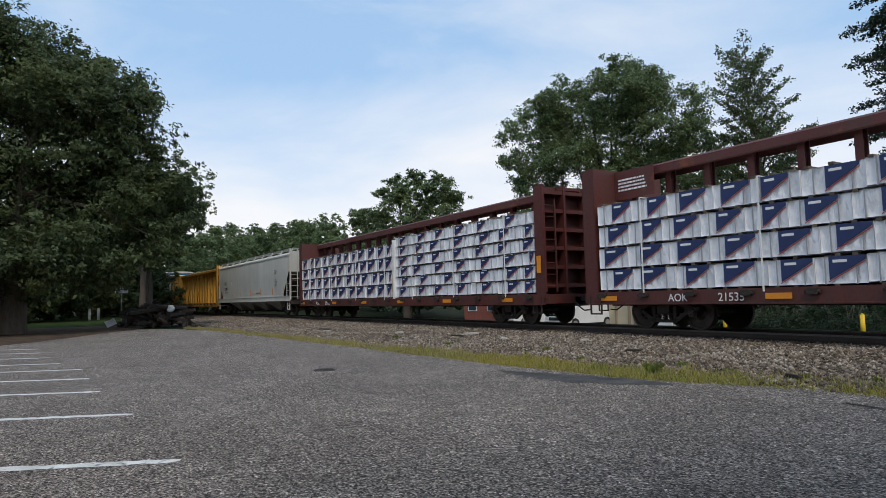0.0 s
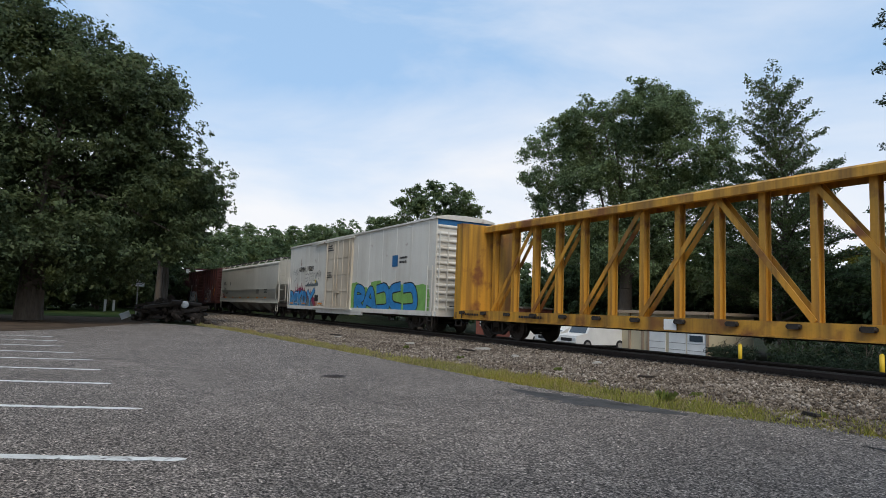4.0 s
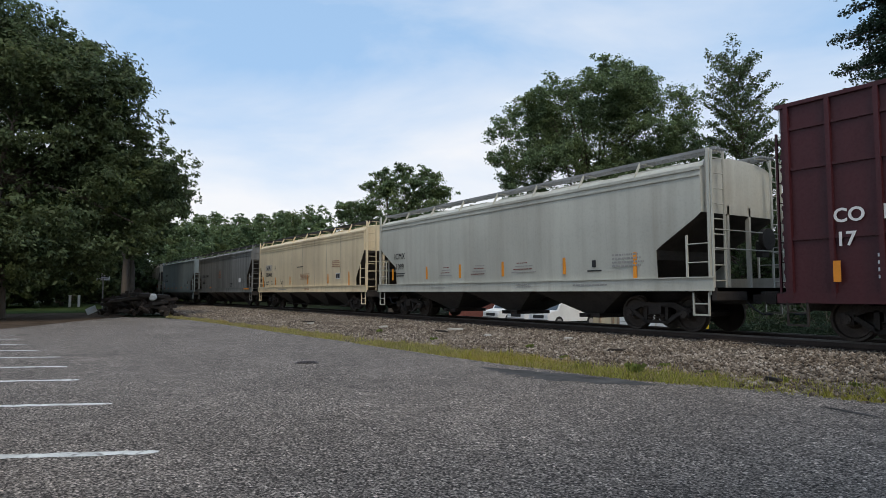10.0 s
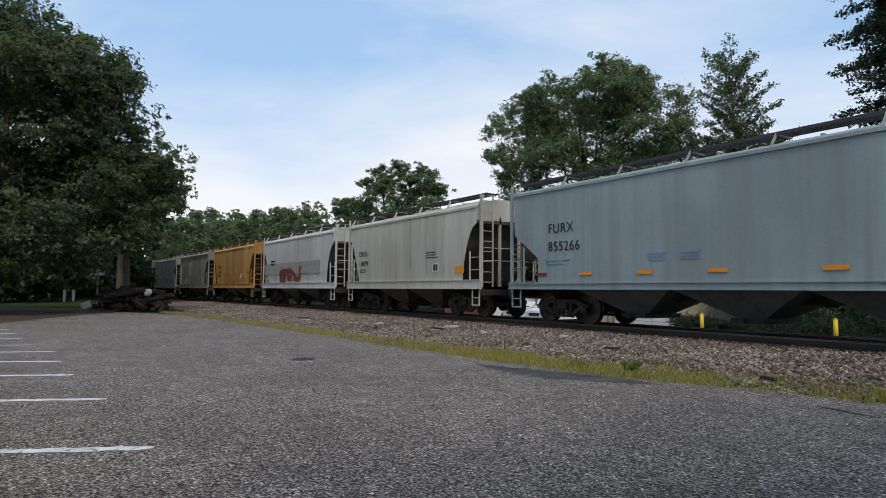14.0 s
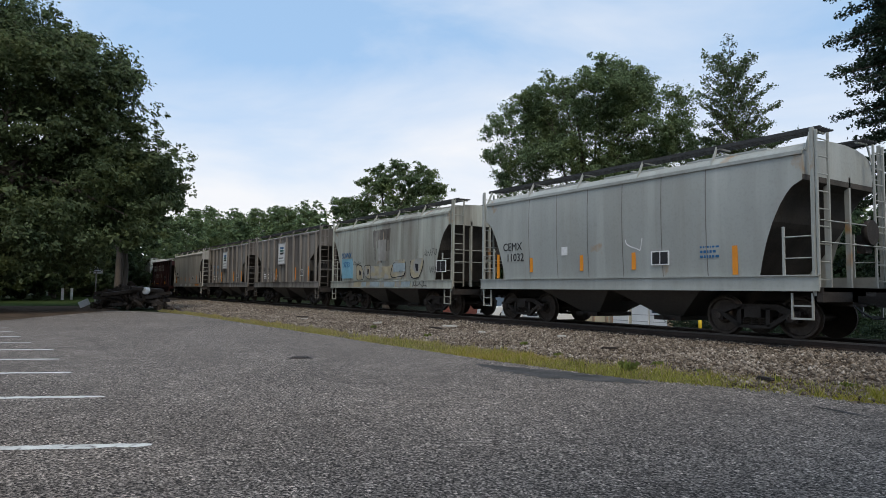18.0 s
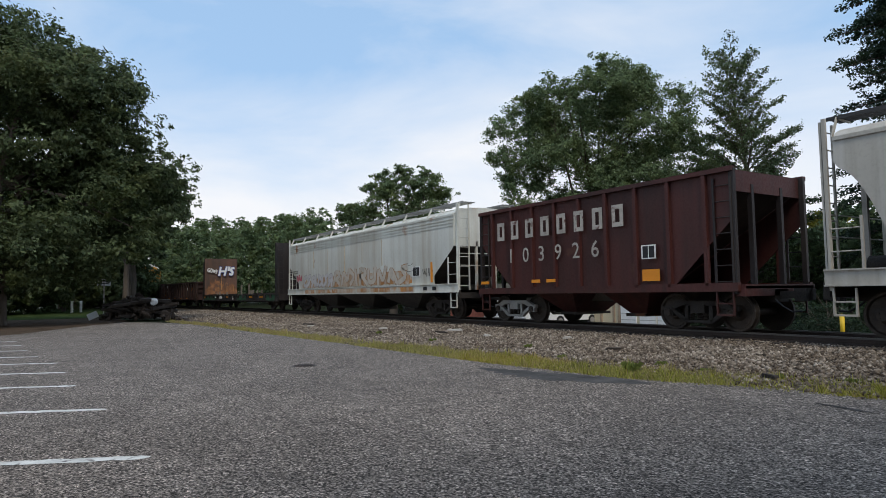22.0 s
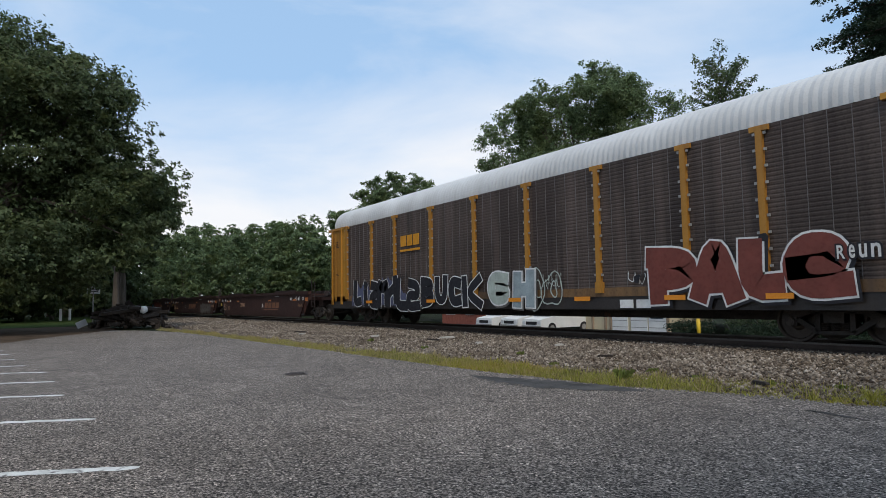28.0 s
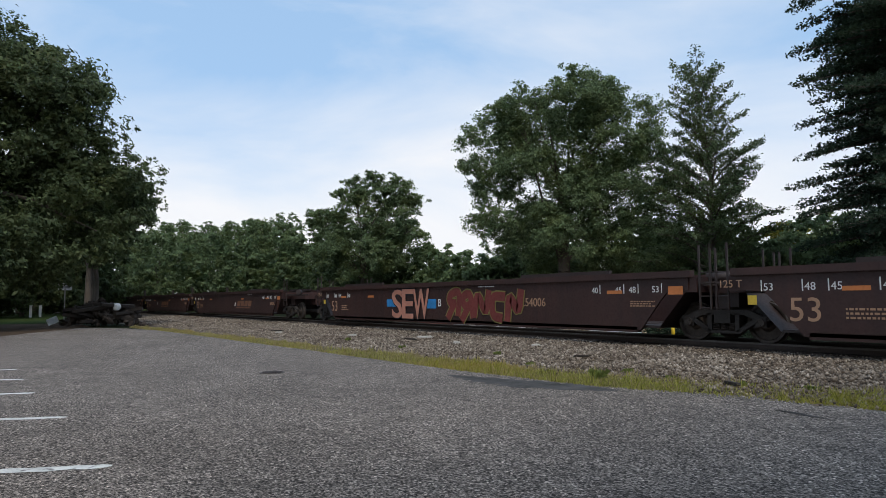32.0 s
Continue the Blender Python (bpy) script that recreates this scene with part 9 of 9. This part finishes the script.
def trees():
    # the broad dark tree at the edge of the lot
    tree("broadleaf_tree", -38, -1.6, 9.0, 0.5,
         [(0, -2.4, 12.2, 6, 5.2, 4.2), (0, 1.8, 10.8, 5, 4.5, 4.0), (-1, 5.4, 6.9, 4.5, 4.0, 2.9), (0, -4.5, 6.5, 7, 6, 4.3), (1, 0.5, 5.3, 6, 5.0, 3.0), (0, -9.5, 9.5, 6, 6, 6.0), (1, 4.2, 4.2, 4, 3.6, 1.9), (0, -1.8, 14.2, 3.6, 3.4, 1.9), (0, 3.7, 11.9, 3, 2.7, 2.0), (2, -5.5, 2.9, 5, 5, 2.4), (2, 0.5, 3.4, 4.5, 3.6, 1.6), (0, 4.2, 9.9, 3.2, 3.0, 2.7), (0, 2.4, 12.8, 3.0, 2.8, 2.2), (0, 5.0, 8.2, 3.2, 3.0, 2.2), (-0.5, 8.5, 6.8, 1.4, 1.4, 1.1)],
         245000, 0.22, M["leafL"], "large dark green broadleaf tree with low hanging branches", 21, 14)
    # row behind the track
    tree("broadleaf_tree", -32.7, 33.5, 11, 0.42,
         [(0, 0, 12.6, 4.8, 4.8, 4.6), (-3.6, -2.7, 12.2, 3.3, 3.2, 3.6), (2.6, 2.5, 12.6, 3.6, 3.6, 3.3), (-2.2, -1.8, 15.2, 2.6, 2.6, 1.8), (1, 1, 15.6, 2.8, 2.8, 1.9), (3.6, 3.2, 9, 3.6, 3.6, 3.4), (-2.4, -2.2, 7, 3.4, 3.2, 3.0), (0, 0, 6, 4.6, 4.6, 3.2), (4, 3, 5, 4, 4, 2.6)],
         165000, 0.2, M["leafA"], "tall leafy green tree behind the railway track", 22, 14, "trees behind the track")
    sprayed_tree("broadleaf_tree", -22.6, 35.6, 14.9, 0.2, 2.2, lambda z: 1.15 + 0.27 * (15.6 - z) if z > 5 else 4.4, lambda z: 1.5 - 0.06 * (15.6 - z), 0.4, 92, 46, 0.165, M["leafB"], "slender light green tree with upswept twigs", 23, "trees behind the track")
    sprayed_tree("broadleaf_tree", -10.3, 33.6, 22.5, 0.42, 2.5, lambda z: 5.3 if z < 16 else 5.3 - 0.6 * (z - 16), lambda z: 0.1, 0.2, 320, 46, 0.16, M["leafR"], "tall very dark tree with layered branches", 24, "trees behind the track")
    tree("broadleaf_tree", -63, 33.5, 10.5, 0.36,
         [(0, 0, 10.2, 3.4, 3.4, 2.8), (-4.0, -2.2, 9.4, 2.8, 2.6, 2.4), (3.6, 2.2, 10.4, 3.0, 2.8, 3.4), (0.6, 0.4, 13.6, 2.3, 2.3, 1.7), (-1.6, -0.8, 13.0, 1.8, 1.8, 1.6), (3.4, 2.2, 13.4, 1.7, 1.7, 1.5), (-5.4, -2.8, 10.6, 1.8, 1.8, 1.5), (0, 0, 6.4, 5.5, 5, 3.2), (5.2, 3, 7, 3.0, 3, 3)],
         80000, 0.27, M["leafA"], "mid-green leafy tree behind the railway track", 25, 12, "trees behind the track")
    tree("broadleaf_tree", -112, 35, 9.5, 0.4,
         [(0, 0, 10.5, 6, 5, 5.0), (-8, -4, 9.5, 5.5, 5, 4.8), (7, 4, 11.2, 6, 5, 5.0), (-15, -7, 10.5, 5.5, 5, 5.6), (-22, -10, 11, 5.5, 5, 6.0), (-20, -11, 6, 6, 5, 5), (3, 2, 13.0, 3.4, 3, 2.4), (9, 5, 13.8, 3.6, 3, 2.3), (-6, -3, 11.8, 4, 3, 2.2), (-13, -6, 13.4, 4, 3, 2.6), (0, 0, 4.5, 12, 6, 3.5), (14, 8, 7, 5, 5, 5)],
         80000, 0.38, M["leafA"], "distant rounded woodland trees along the track", 26, 10, "trees behind the track")
    tree("broadleaf_tree", -23.5, 47.0, 5, 0.2, [(0, 0, 4.6, 2.4, 2.4, 2.3), (2.2, 1, 3.8, 2, 2, 2), (-2.4, -1, 3.6, 2, 2, 2)], 9000, 0.34, M["leafY"], "small yellow-green tree behind the others", 27, 6, "trees behind the track")
    # undergrowth
    rnd = random.Random(6)
    k = 0
    for x, y, h in ((-52, 37, 6.2), (-46, 36, 5.6), (-41, 38, 6.6), (-58, 38, 7.0), (-72, 40, 9.0), (-80, 38, 10.5), (-37, 40, 7.2), (-30, 41, 7.2), (-25, 42, 6.6), (-18, 40, 6.2), (-13, 41, 6.2), (-7, 39, 6.5), (-90, 36, 11.0), (-100, 33, 12.0), (-66, 36, 6.2), (-48, 42, 7.5), (-43, 43, 7.0), (-34, 44, 7.5), (-21, 44, 6.5)):
        k += 1
        b = [(0, 0, h * 0.55, 3.4, 2.6, h * 0.5), (2.0, 0.6, h * 0.42, 2.6, 2.2, h * 0.4), (-2.2, 0, h * 0.4, 2.6, 2.2, h * 0.38), (0, 0, h * 0.25, 3.6, 2.6, h * 0.25)]
        tree("shrub", x, y, h * 0.5, 0.12, b, 10500, 0.36 + 0.0022 * abs(x), M["leafA"] if k % 3 else M["leafB"], "leafy green undergrowth behind the track", 40 + k, 4, "undergrowth behind the track")
    # dark thicket behind the rock pile, with hidden trees added to shade the track
    for x, y, h in ((-84, 4, 11), (-92, 9.2, 12), (-80, -4, 10), (-88, -12, 12), (-70, -9, 9), (-62, -14, 9), (-55, -7.5, 7), (-97, 3, 13), (-86, 9.0, 6), (-62, -2.6, 13), (-73, 2.6, 14), (-68, -2.2, 5.5), (-104, 6, 9), (-90, 4.6, 15), (-92, 24, 11.5), (-104, 20.5, 13), (-118, 20, 13), (-106, 38, 16.5), (-117, 40, 17.5), (-124, 34, 16), (-131, 30, 17), (-138, 24, 16), (-97, 40, 14.5)):
        k += 1
        b = [(0, 0, h * 0.6, 4.2, 3.4, h * 0.42), (0, 3, h * 0.45, 3.2, 2.6, h * 0.4), (0, -3, h * 0.45, 3.2, 2.8, h * 0.4), (0, 0, h * 0.22, 4.0, 4.2, h * 0.24)]
        tree("broadleaf_tree", x, y, h * 0.5, 0.16, b, 9500, 0.5, M["leafA"] if y > 15 else M["leafL"], "green tree in the thicket beside the track", 60 + k, 5, "thicket beside the track")
    # tall trees with clear trunks close to the track past the debris, which shade it
    for x, y, h in ((-56, 6.2, 13.0), (-62, 7.4, 12), (-69, 8.0, 15), (-77, 8.4, 15), (-85, 8.2, 16), (-94, 7.8, 16)):
        k += 1
        b = [(0, 0, h * 0.7, 4.0, 3.4, h * 0.27), (1.5, 1.0, h * 0.56, 2.8, 2.3, h * 0.16), (-1.6, -0.8, h * 0.8, 2.8, 2.6, h * 0.17), (0.5, 1.4, h * 0.76, 2.6, 2.2, h * 0.15)]
        tree("broadleaf_tree", x, y, h * 0.7, 0.2, b, 15000, 0.36, M["leafL"], "tall dark green tree with a clear trunk that shades the track", 60 + k, 6, "thicket beside the track")


trees()


# ---------------------------------------------------------------- lot furniture
def stall_lines():
    ends = [(-5.6, 0.9), (-8.29, 0.83), (-10.79, 0.64), (-12.84, 0.59), (-14.8, 0.56), (-16.75, 0.2), (-18.9, 0.0), (-21.1, -0.15), (-23.2, -0.3)]
    for i, (x, y) in enumerate(ends):
        rnd = random.Random(i + 3)
        bm = bmesh.new()
        n = 60
        d = Vector((-0.47, -1.0)).normalized()
        side_v = Vector((-d.y, d.x))
        last = None
        for k in range(n + 1):
            p = Vector((x, y)) + d * (5.2 * k / n)
            w = 0.07 * (1 if k else 0.55)
            a = p + side_v * (w + rnd.uniform(-0.022, 0.012))
            b = p - side_v * (w + rnd.uniform(-0.022, 0.012))
            pair = (bm.verts.new((a.x, a.y, 0.004)), bm.verts.new((b.x, b.y, 0.004)))
            if last:
                bm.faces.new((last[0], last[1], pair[1], pair[0]))
            last = pair
        tagged(new("stall_line", mesh_of("stall_line", bm, M["line"])), "worn white painted parking stall line", "road marking", "parking stall lines", kind="structure")


stall_lines()


def manhole():
    c = thing("manhole_cover", "dark round iron manhole cover set in the asphalt", "manhole cover")
    c.location = (-11.19, 4.23, 0)
    bm = bmesh.new()
    tube(bm, (0, 0, -0.02), (0, 0, 0.006), 0.225, 28)
    part("frame_ring", bm, M["rail"], c)
    bm = bmesh.new()
    tube(bm, (0, 0, -0.02), (0, 0, 0.012), 0.19, 28)
    for i in range(-3, 4):
        w = math.sqrt(max(0.004, 0.17**2 - (i * 0.05) ** 2))
        box(bm, -w, w, i * 0.05 - 0.01, i * 0.05 + 0.01, 0.012, 0.018)
    part("lid", bm, M["rail"], c)


manhole()
def ragged(name, line, label, seed, z):
    """A dark tarred strip on the asphalt with a ragged outline; line holds (x, y, half width)."""
    rnd = random.Random(seed)
    top, low = [], []
    for (xa, ya, wa), (xb, yb, wb) in zip(line, line[1:]):
        for k in range(9):
            f = k / 9
            x, y, w = xa + (xb - xa) * f, ya + (yb - ya) * f, wa + (wb - wa) * f
            top.append((x + rnd.uniform(-0.04, 0.04), y + w * rnd.uniform(0.7, 1.15)))
            low.append((x + rnd.uniform(-0.04, 0.04), y - w * rnd.uniform(0.6, 1.2)))
    verts = [(x, y, z) for x, y in top + low]
    n = len(top)
    me = raw_mesh(name, verts, [(k, k + 1, n + k + 1, n + k) for k in range(n - 1)], M["patch"])
    return tagged(new(name, me), label, "pavement", kind="structure")


ragged("asphalt_patch", [(-8.9, 6.47, 0.06), (-8.4, 6.5, 0.2), (-7.8, 6.58, 0.38), (-7.0, 6.76, 0.46), (-6.4, 7.0, 0.34), (-5.9, 7.2, 0.06)], "dark tarred repair patch on the asphalt", 3, 0.004)
ragged("asphalt_crack", [(-3.85, 7.36, 0.012), (-3.65, 7.34, 0.045), (-3.42, 7.28, 0.04), (-3.2, 7.25, 0.01)], "dark crack in the asphalt", 5, 0.005)
sheet("mulch_bed", M["soil"], [(-24.5, -10), (-26.3, -1.7), (-28, -0.3), (-30.6, 0.8), (-35, 2.8), (-38.5, 4.4), (-46, 4.6), (-47, -4), (-40, -9), (-32, -11)], "brown mulch bed under the large tree", "ground", 0.01)
sheet("grass_patch", M["lawn"], [(-47, 4.6), (-90, 7), (-90, -20), (-46, -9)], "mown green grass beyond the mulch", "ground", 0.012)


def sign_post():
    s = thing("sign_post", "small pale sign on a thin steel post", "sign")
    s.location = (-41, 3.45, 0)
    boxed("post", M["light_steel"], s, (-0.03, 0.03, -0.03, 0.03, 0, 2.05))
    boxed("plate", M["sheet"], s, (-0.02, 0.02, -0.33, 0.33, 1.95, 2.35))
    boxed("stencil", M["black"], s, *[(0.02, 0.026, -0.22, 0.22, z, z + 0.04) for z in (2.06, 2.15, 2.24)])
    b = thing("leaning_board", "white board leaning against the debris", "board")
    b.matrix_basis = pose(-41.5, 2.95, 0.28, 24, 0, 8)
    boxed("panel", M["sheet"], b, (-0.02, 0.02, -0.27, 0.27, -0.18, 0.18))
    for i, (x, y) in enumerate(((-66, 3.0), (-67, 3.75))):
        p = thing("white_post", "short white wooden post on the grass", "post", "white posts")
        p.location = (x, y, 0)
        boxed("shaft", M["white"], p, (-0.1, 0.1, -0.1, 0.1, 0, 1.0))
        boxed("cap", M["white"], p, (-0.12, 0.12, -0.12, 0.12, 1.0, 1.05))


sign_post()


def rock_pile():
    pile = thing("debris_pile", "heap of dark earth, stones and broken ties at the lot's corner", "debris")
    rnd = random.Random(12)
    shapes = []
    for s in range(5):
        bm = bmesh.new()
        bmesh.ops.create_icosphere(bm, subdivisions=2, radius=1)
        for v in bm.verts:
            v.co *= 1 + 0.35 * noise.noise(v.co * 1.3 + Vector((s * 7, 0, 0)))
        shapes.append(mesh_of("stone", bm, M["rockdark"]))
    for i in range(230):
        u = rnd.gauss(0, 0.42)
        w = rnd.gauss(0, 0.4)
        x, y = -40.2 + w * 1.6 + u * 1.2, 5.1 + u * 1.75
        h = max(0, 1.5 * math.exp(-(u * 1.25) ** 2 - (w * 1.1) ** 2) - 0.15) * rnd.uniform(0.3, 1.0)
        r = rnd.uniform(0.08, 0.26)
        m = pose(x, y, h, rnd.uniform(0, 360), rnd.uniform(0, 360), rnd.uniform(0, 360)) @ Matrix.Diagonal((r * rnd.uniform(0.8, 1.6), r, r * rnd.uniform(0.3, 0.6), 1))
        part("stone", shapes[i % 5], None, pile, at=m)
    for i in range(26):
        me = shared("broken_tie", M["tie"], lambda b: box(b, -0.9, 0.9, -0.11, 0.11, -0.08, 0.08))
        part("broken_tie", me, None, pile, at=pose(-39.6 + rnd.uniform(-0.8, 0.8), 5.2 + rnd.uniform(-1.1, 1.2), 0.2 + rnd.uniform(0, 0.95), rnd.uniform(-12, 12), rnd.uniform(-14, 14), rnd.uniform(40, 140)))
    w = thing("white_rock", "pale white rock on the debris heap", "rock")
    w.matrix_basis = pose(-39.0, 5.75, 1.02, 20, 30, 10)
    bm = bmesh.new()
    bmesh.ops.create_icosphere(bm, subdivisions=2, radius=0.2)
    for v in bm.verts:
        v.co *= 1 + 0.35 * noise.noise(v.co * 6)
    part("stone", bm, M["white"], w)


rock_pile()


# ---------------------------------------------------------------- beyond the track, seen under the cars
def beyond():
    sheet("far_road", M["far_asphalt"], [(-62, 25.0), (20, 25.0), (20, 31.2), (-62, 31.2)], "dark asphalt road beyond the track", "road", -0.95)
    b = thing("low_building", "low cream building with white garage doors", "building")
    b.location = (-28.0, 31.6, -0.97)
    boxed("wall", M["cream_wall"], b, (-3.6, 3.6, 0, 4, 0, 2.5))
    boxed("roof", M["roof_tan"], b, (-3.9, 3.9, -0.4, 4.4, 2.5, 2.68))
    for x in (-0.1, 1.4, 2.75):
        w = boxed("garage_door", M["white"], b, (x - 0.62, x + 0.62, -0.06, 0.02, 0.05, 1.5))
        if x > 2:
            boxed("pane", M["glassy"], w, (x - 0.45, x + 0.45, -0.08, -0.05, 0.95, 1.3))
        for z in (0.4, 0.8):
            boxed("panel_joint", M["light_steel"], w, (x - 0.6, x + 0.6, -0.068, -0.058, z, z + 0.03))
    for x in (-3.5, -2.4, -1.3, -0.85, 3.5):
        boxed("pilaster", M["roof_tan"], b, (x - 0.08, x + 0.08, -0.09, 0.0, 0.05, 2.5))
    boxed("foundation", M["road_pale"], b, (-3.65, 3.65, -0.1, 4.1, -0.1, 0.15))
    b = thing("brick_building", "low red brick building behind the track", "building")
    b.location = (-46.0, 32.5, -0.97)
    boxed("wall", M["brick"], b, (-4, 3.2, 0, 4, 0, 2.6))
    boxed("roof", M["roof_tan"], b, (-4.2, 3.4, -0.3, 4.3, 2.6, 2.75))
    for x in (-2.6, 0.4):
        w = boxed("window", M["glassy"], b, (x - 0.6, x + 0.6, -0.04, 0.02, 1.0, 2.0))
        boxed("window_frame", M["white"], w, (x - 0.68, x - 0.6, -0.07, 0.0, 0.95, 2.05), (x + 0.6, x + 0.68, -0.07, 0.0, 0.95, 2.05), (x - 0.6, x + 0.6, -0.07, 0.0, 0.95, 1.0), (x - 0.6, x + 0.6, -0.07, 0.0, 2.0, 2.05))
    for i, (x, y) in enumerate(((-37.4, 30.2), (-32.0, 30.0), (-34.8, 30.4))):
        v = thing("parked_van" if i < 2 else "parked_car", "white parked vehicle beyond the track", "vehicle", "parked vehicles")
        v.matrix_basis = pose(x, y, -0.95, 0, 0, -90)
        h = 2.1 if i < 2 else 1.45
        bm = bmesh.new()
        prism(bm, [(-2.3, 0.35), (2.25, 0.35), (2.35, 0.5), (2.3, 0.9), (1.45, 1.05), (0.85, h - 0.05), (-2.0, h), (-2.3, h - 0.3)], -0.92, 0.92)
        part("body", bm, M["white"], v)
        bm = bmesh.new()
        bm.faces.new([bm.verts.new(p) for p in ((1.46, -0.78, 1.08), (1.46, 0.78, 1.08), (0.94, 0.72, h - 0.18), (0.94, -0.72, h - 0.18))])
        part("windscreen", bm, M["glassy"], v)
        boxed("grille", M["black"], v, (2.3, 2.37, -0.5, 0.5, 0.56, 0.76))
        boxed("bumper", M["light_steel"], v, (2.3, 2.42, -0.9, 0.9, 0.36, 0.5))
        for q in (-0.7, 0.7):
            boxed("headlight", M["sheet"], v, (2.28, 2.36, q - 0.14, q + 0.14, 0.62, 0.8))
        boxed("window", M["glassy"], v, (-1.6, -0.5, -0.94, -0.9, h - 0.75, h - 0.25), (-0.3, 0.6, -0.94, -0.9, h - 0.75, h - 0.25))
        for q in (-1.4, 1.4):
            for e in (-1, 1):
                bm = bmesh.new()
                tube(bm, (q, e * 0.94, 0.34), (q, e * 0.7, 0.34), 0.34, 16)
                w = part("wheel", bm, M["black"], v)
                bm = bmesh.new()
                tube(bm, (q, e * 0.96, 0.34), (q, e * 0.93, 0.34), 0.19, 12)
                part("rim", bm, M["light_steel"], w)
    for i, (x, y) in enumerate(((-12.7, 26.0), (-18.5, 26.0))):
        p = thing("bollard", "yellow steel bollard with a dark base", "bollard", "yellow bollards")
        p.location = (x, y, -0.95)
        bm = bmesh.new()
        tube(bm, (0, 0, 0.25), (0, 0, 1.17), 0.085, 12)
        tube(bm, (0, 0, 1.17), (0, 0, 1.22), 0.085, 12, 0.03)
        part("shaft", bm, M["bollard"], p)
        bm = bmesh.new()
        tube(bm, (0, 0, 0), (0, 0, 0.25), 0.095, 12)
        part("base", bm, M["dark"], p)
    for i, (x, y, h) in enumerate(((-20.2, 27.6, 1.1), (-16.6, 27.4, 0.95), (-15.0, 28.2, 1.5), (-13.9, 27.2, 0.95), (-11.6, 27.5, 1.0), (-10.0, 27.0, 1.0), (-7.5, 27.2, 1.1))):
        tree("hedge", x, y, 0.5, 0.05, [(0, 0, h * 0.5, 1.15, 0.95, h * 0.5), (0.5, 0.1, h * 0.65, 0.7, 0.6, h * 0.4)], 5500, 0.1, M["leafR"], "rounded clipped green hedge beyond the track", 110 + i, 3, "hedges beyond the track")
    for i, (x, y, w) in enumerate(((-14.5, 33.5, 3.4), (-8.5, 33, 3.4), (-20.0, 34.5, 2.6))):
        tree("hedge", x, y, 0.4, 0.05, [(0, 0, 0.95, w, 0.9, 0.9), (w * 0.6, 0, 0.85, 1.4, 0.9, 0.8)], 7000, 0.15, M["leafB"] if i % 2 else M["leafA"], "clipped green hedge beyond the track", 90 + i, 3, "hedges beyond the track")



def shade_walls():
    """Plain unseen walls behind and beside the camera, added to block sky and sun."""
    boxed_structure("wall_south", M["plain_wall"], (-7.0, 3.6, -3.2, -2.8, -0.1, 4), "unseen plain brown wall added behind the lot to block light")
    boxed_structure("wall_east", M["plain_wall"], (3.6, 4.0, -3.2, 11.3, -0.1, 9.5), "unseen plain brown side wall added beside the lot to block light")


def boxed_structure(name, material, dims, label):
    bm = bmesh.new()
    box(bm, *dims)
    return tagged(new(name, mesh_of(name, bm, material)), label, "wall", kind="structure")


shade_walls()
beyond()
train()



# ---------------------------------------------------------------- movement
SPEEDS = [16.06, 16.0, 15.98, 16.07, 16.09, 16.14, 16.27, 16.29]


def travelled(t):
    s, k = 0.0, 0
    while t > 4 and k < 7:
        s, t, k = s + 4 * SPEEDS[k], t - 4, k + 1
    return s + t * SPEEDS[k]


def motions():
    for offset, objs in TRAIN:
        rows = []
        for i in range(17):
            t = 2.0 * i
            x = offset + travelled(t)
            rows.append((t, pose(x, track_y(x), RAIL_Z, 0, 0, track_yaw(x))))
        for ob in objs:
            walk(ob, rows)
    # all wheelsets roll alike: one turn curve for leading and one for trailing axles
    lead = {}
    for w, q in WHEELSETS:
        if q not in lead:
            lead[q] = w
            n = 961
            walk(w, [(i / FPS, pose(q, 0, 0.457, 0, math.degrees(travelled(i / FPS) / 0.457) % 360, 0)) for i in range(n)])
        else:
            w.rotation_mode = "QUATERNION"
            src = lead[q].animation_data
            ad = w.animation_data_create()
            ad.action, ad.action_slot = src.action, src.action_slot


motions()
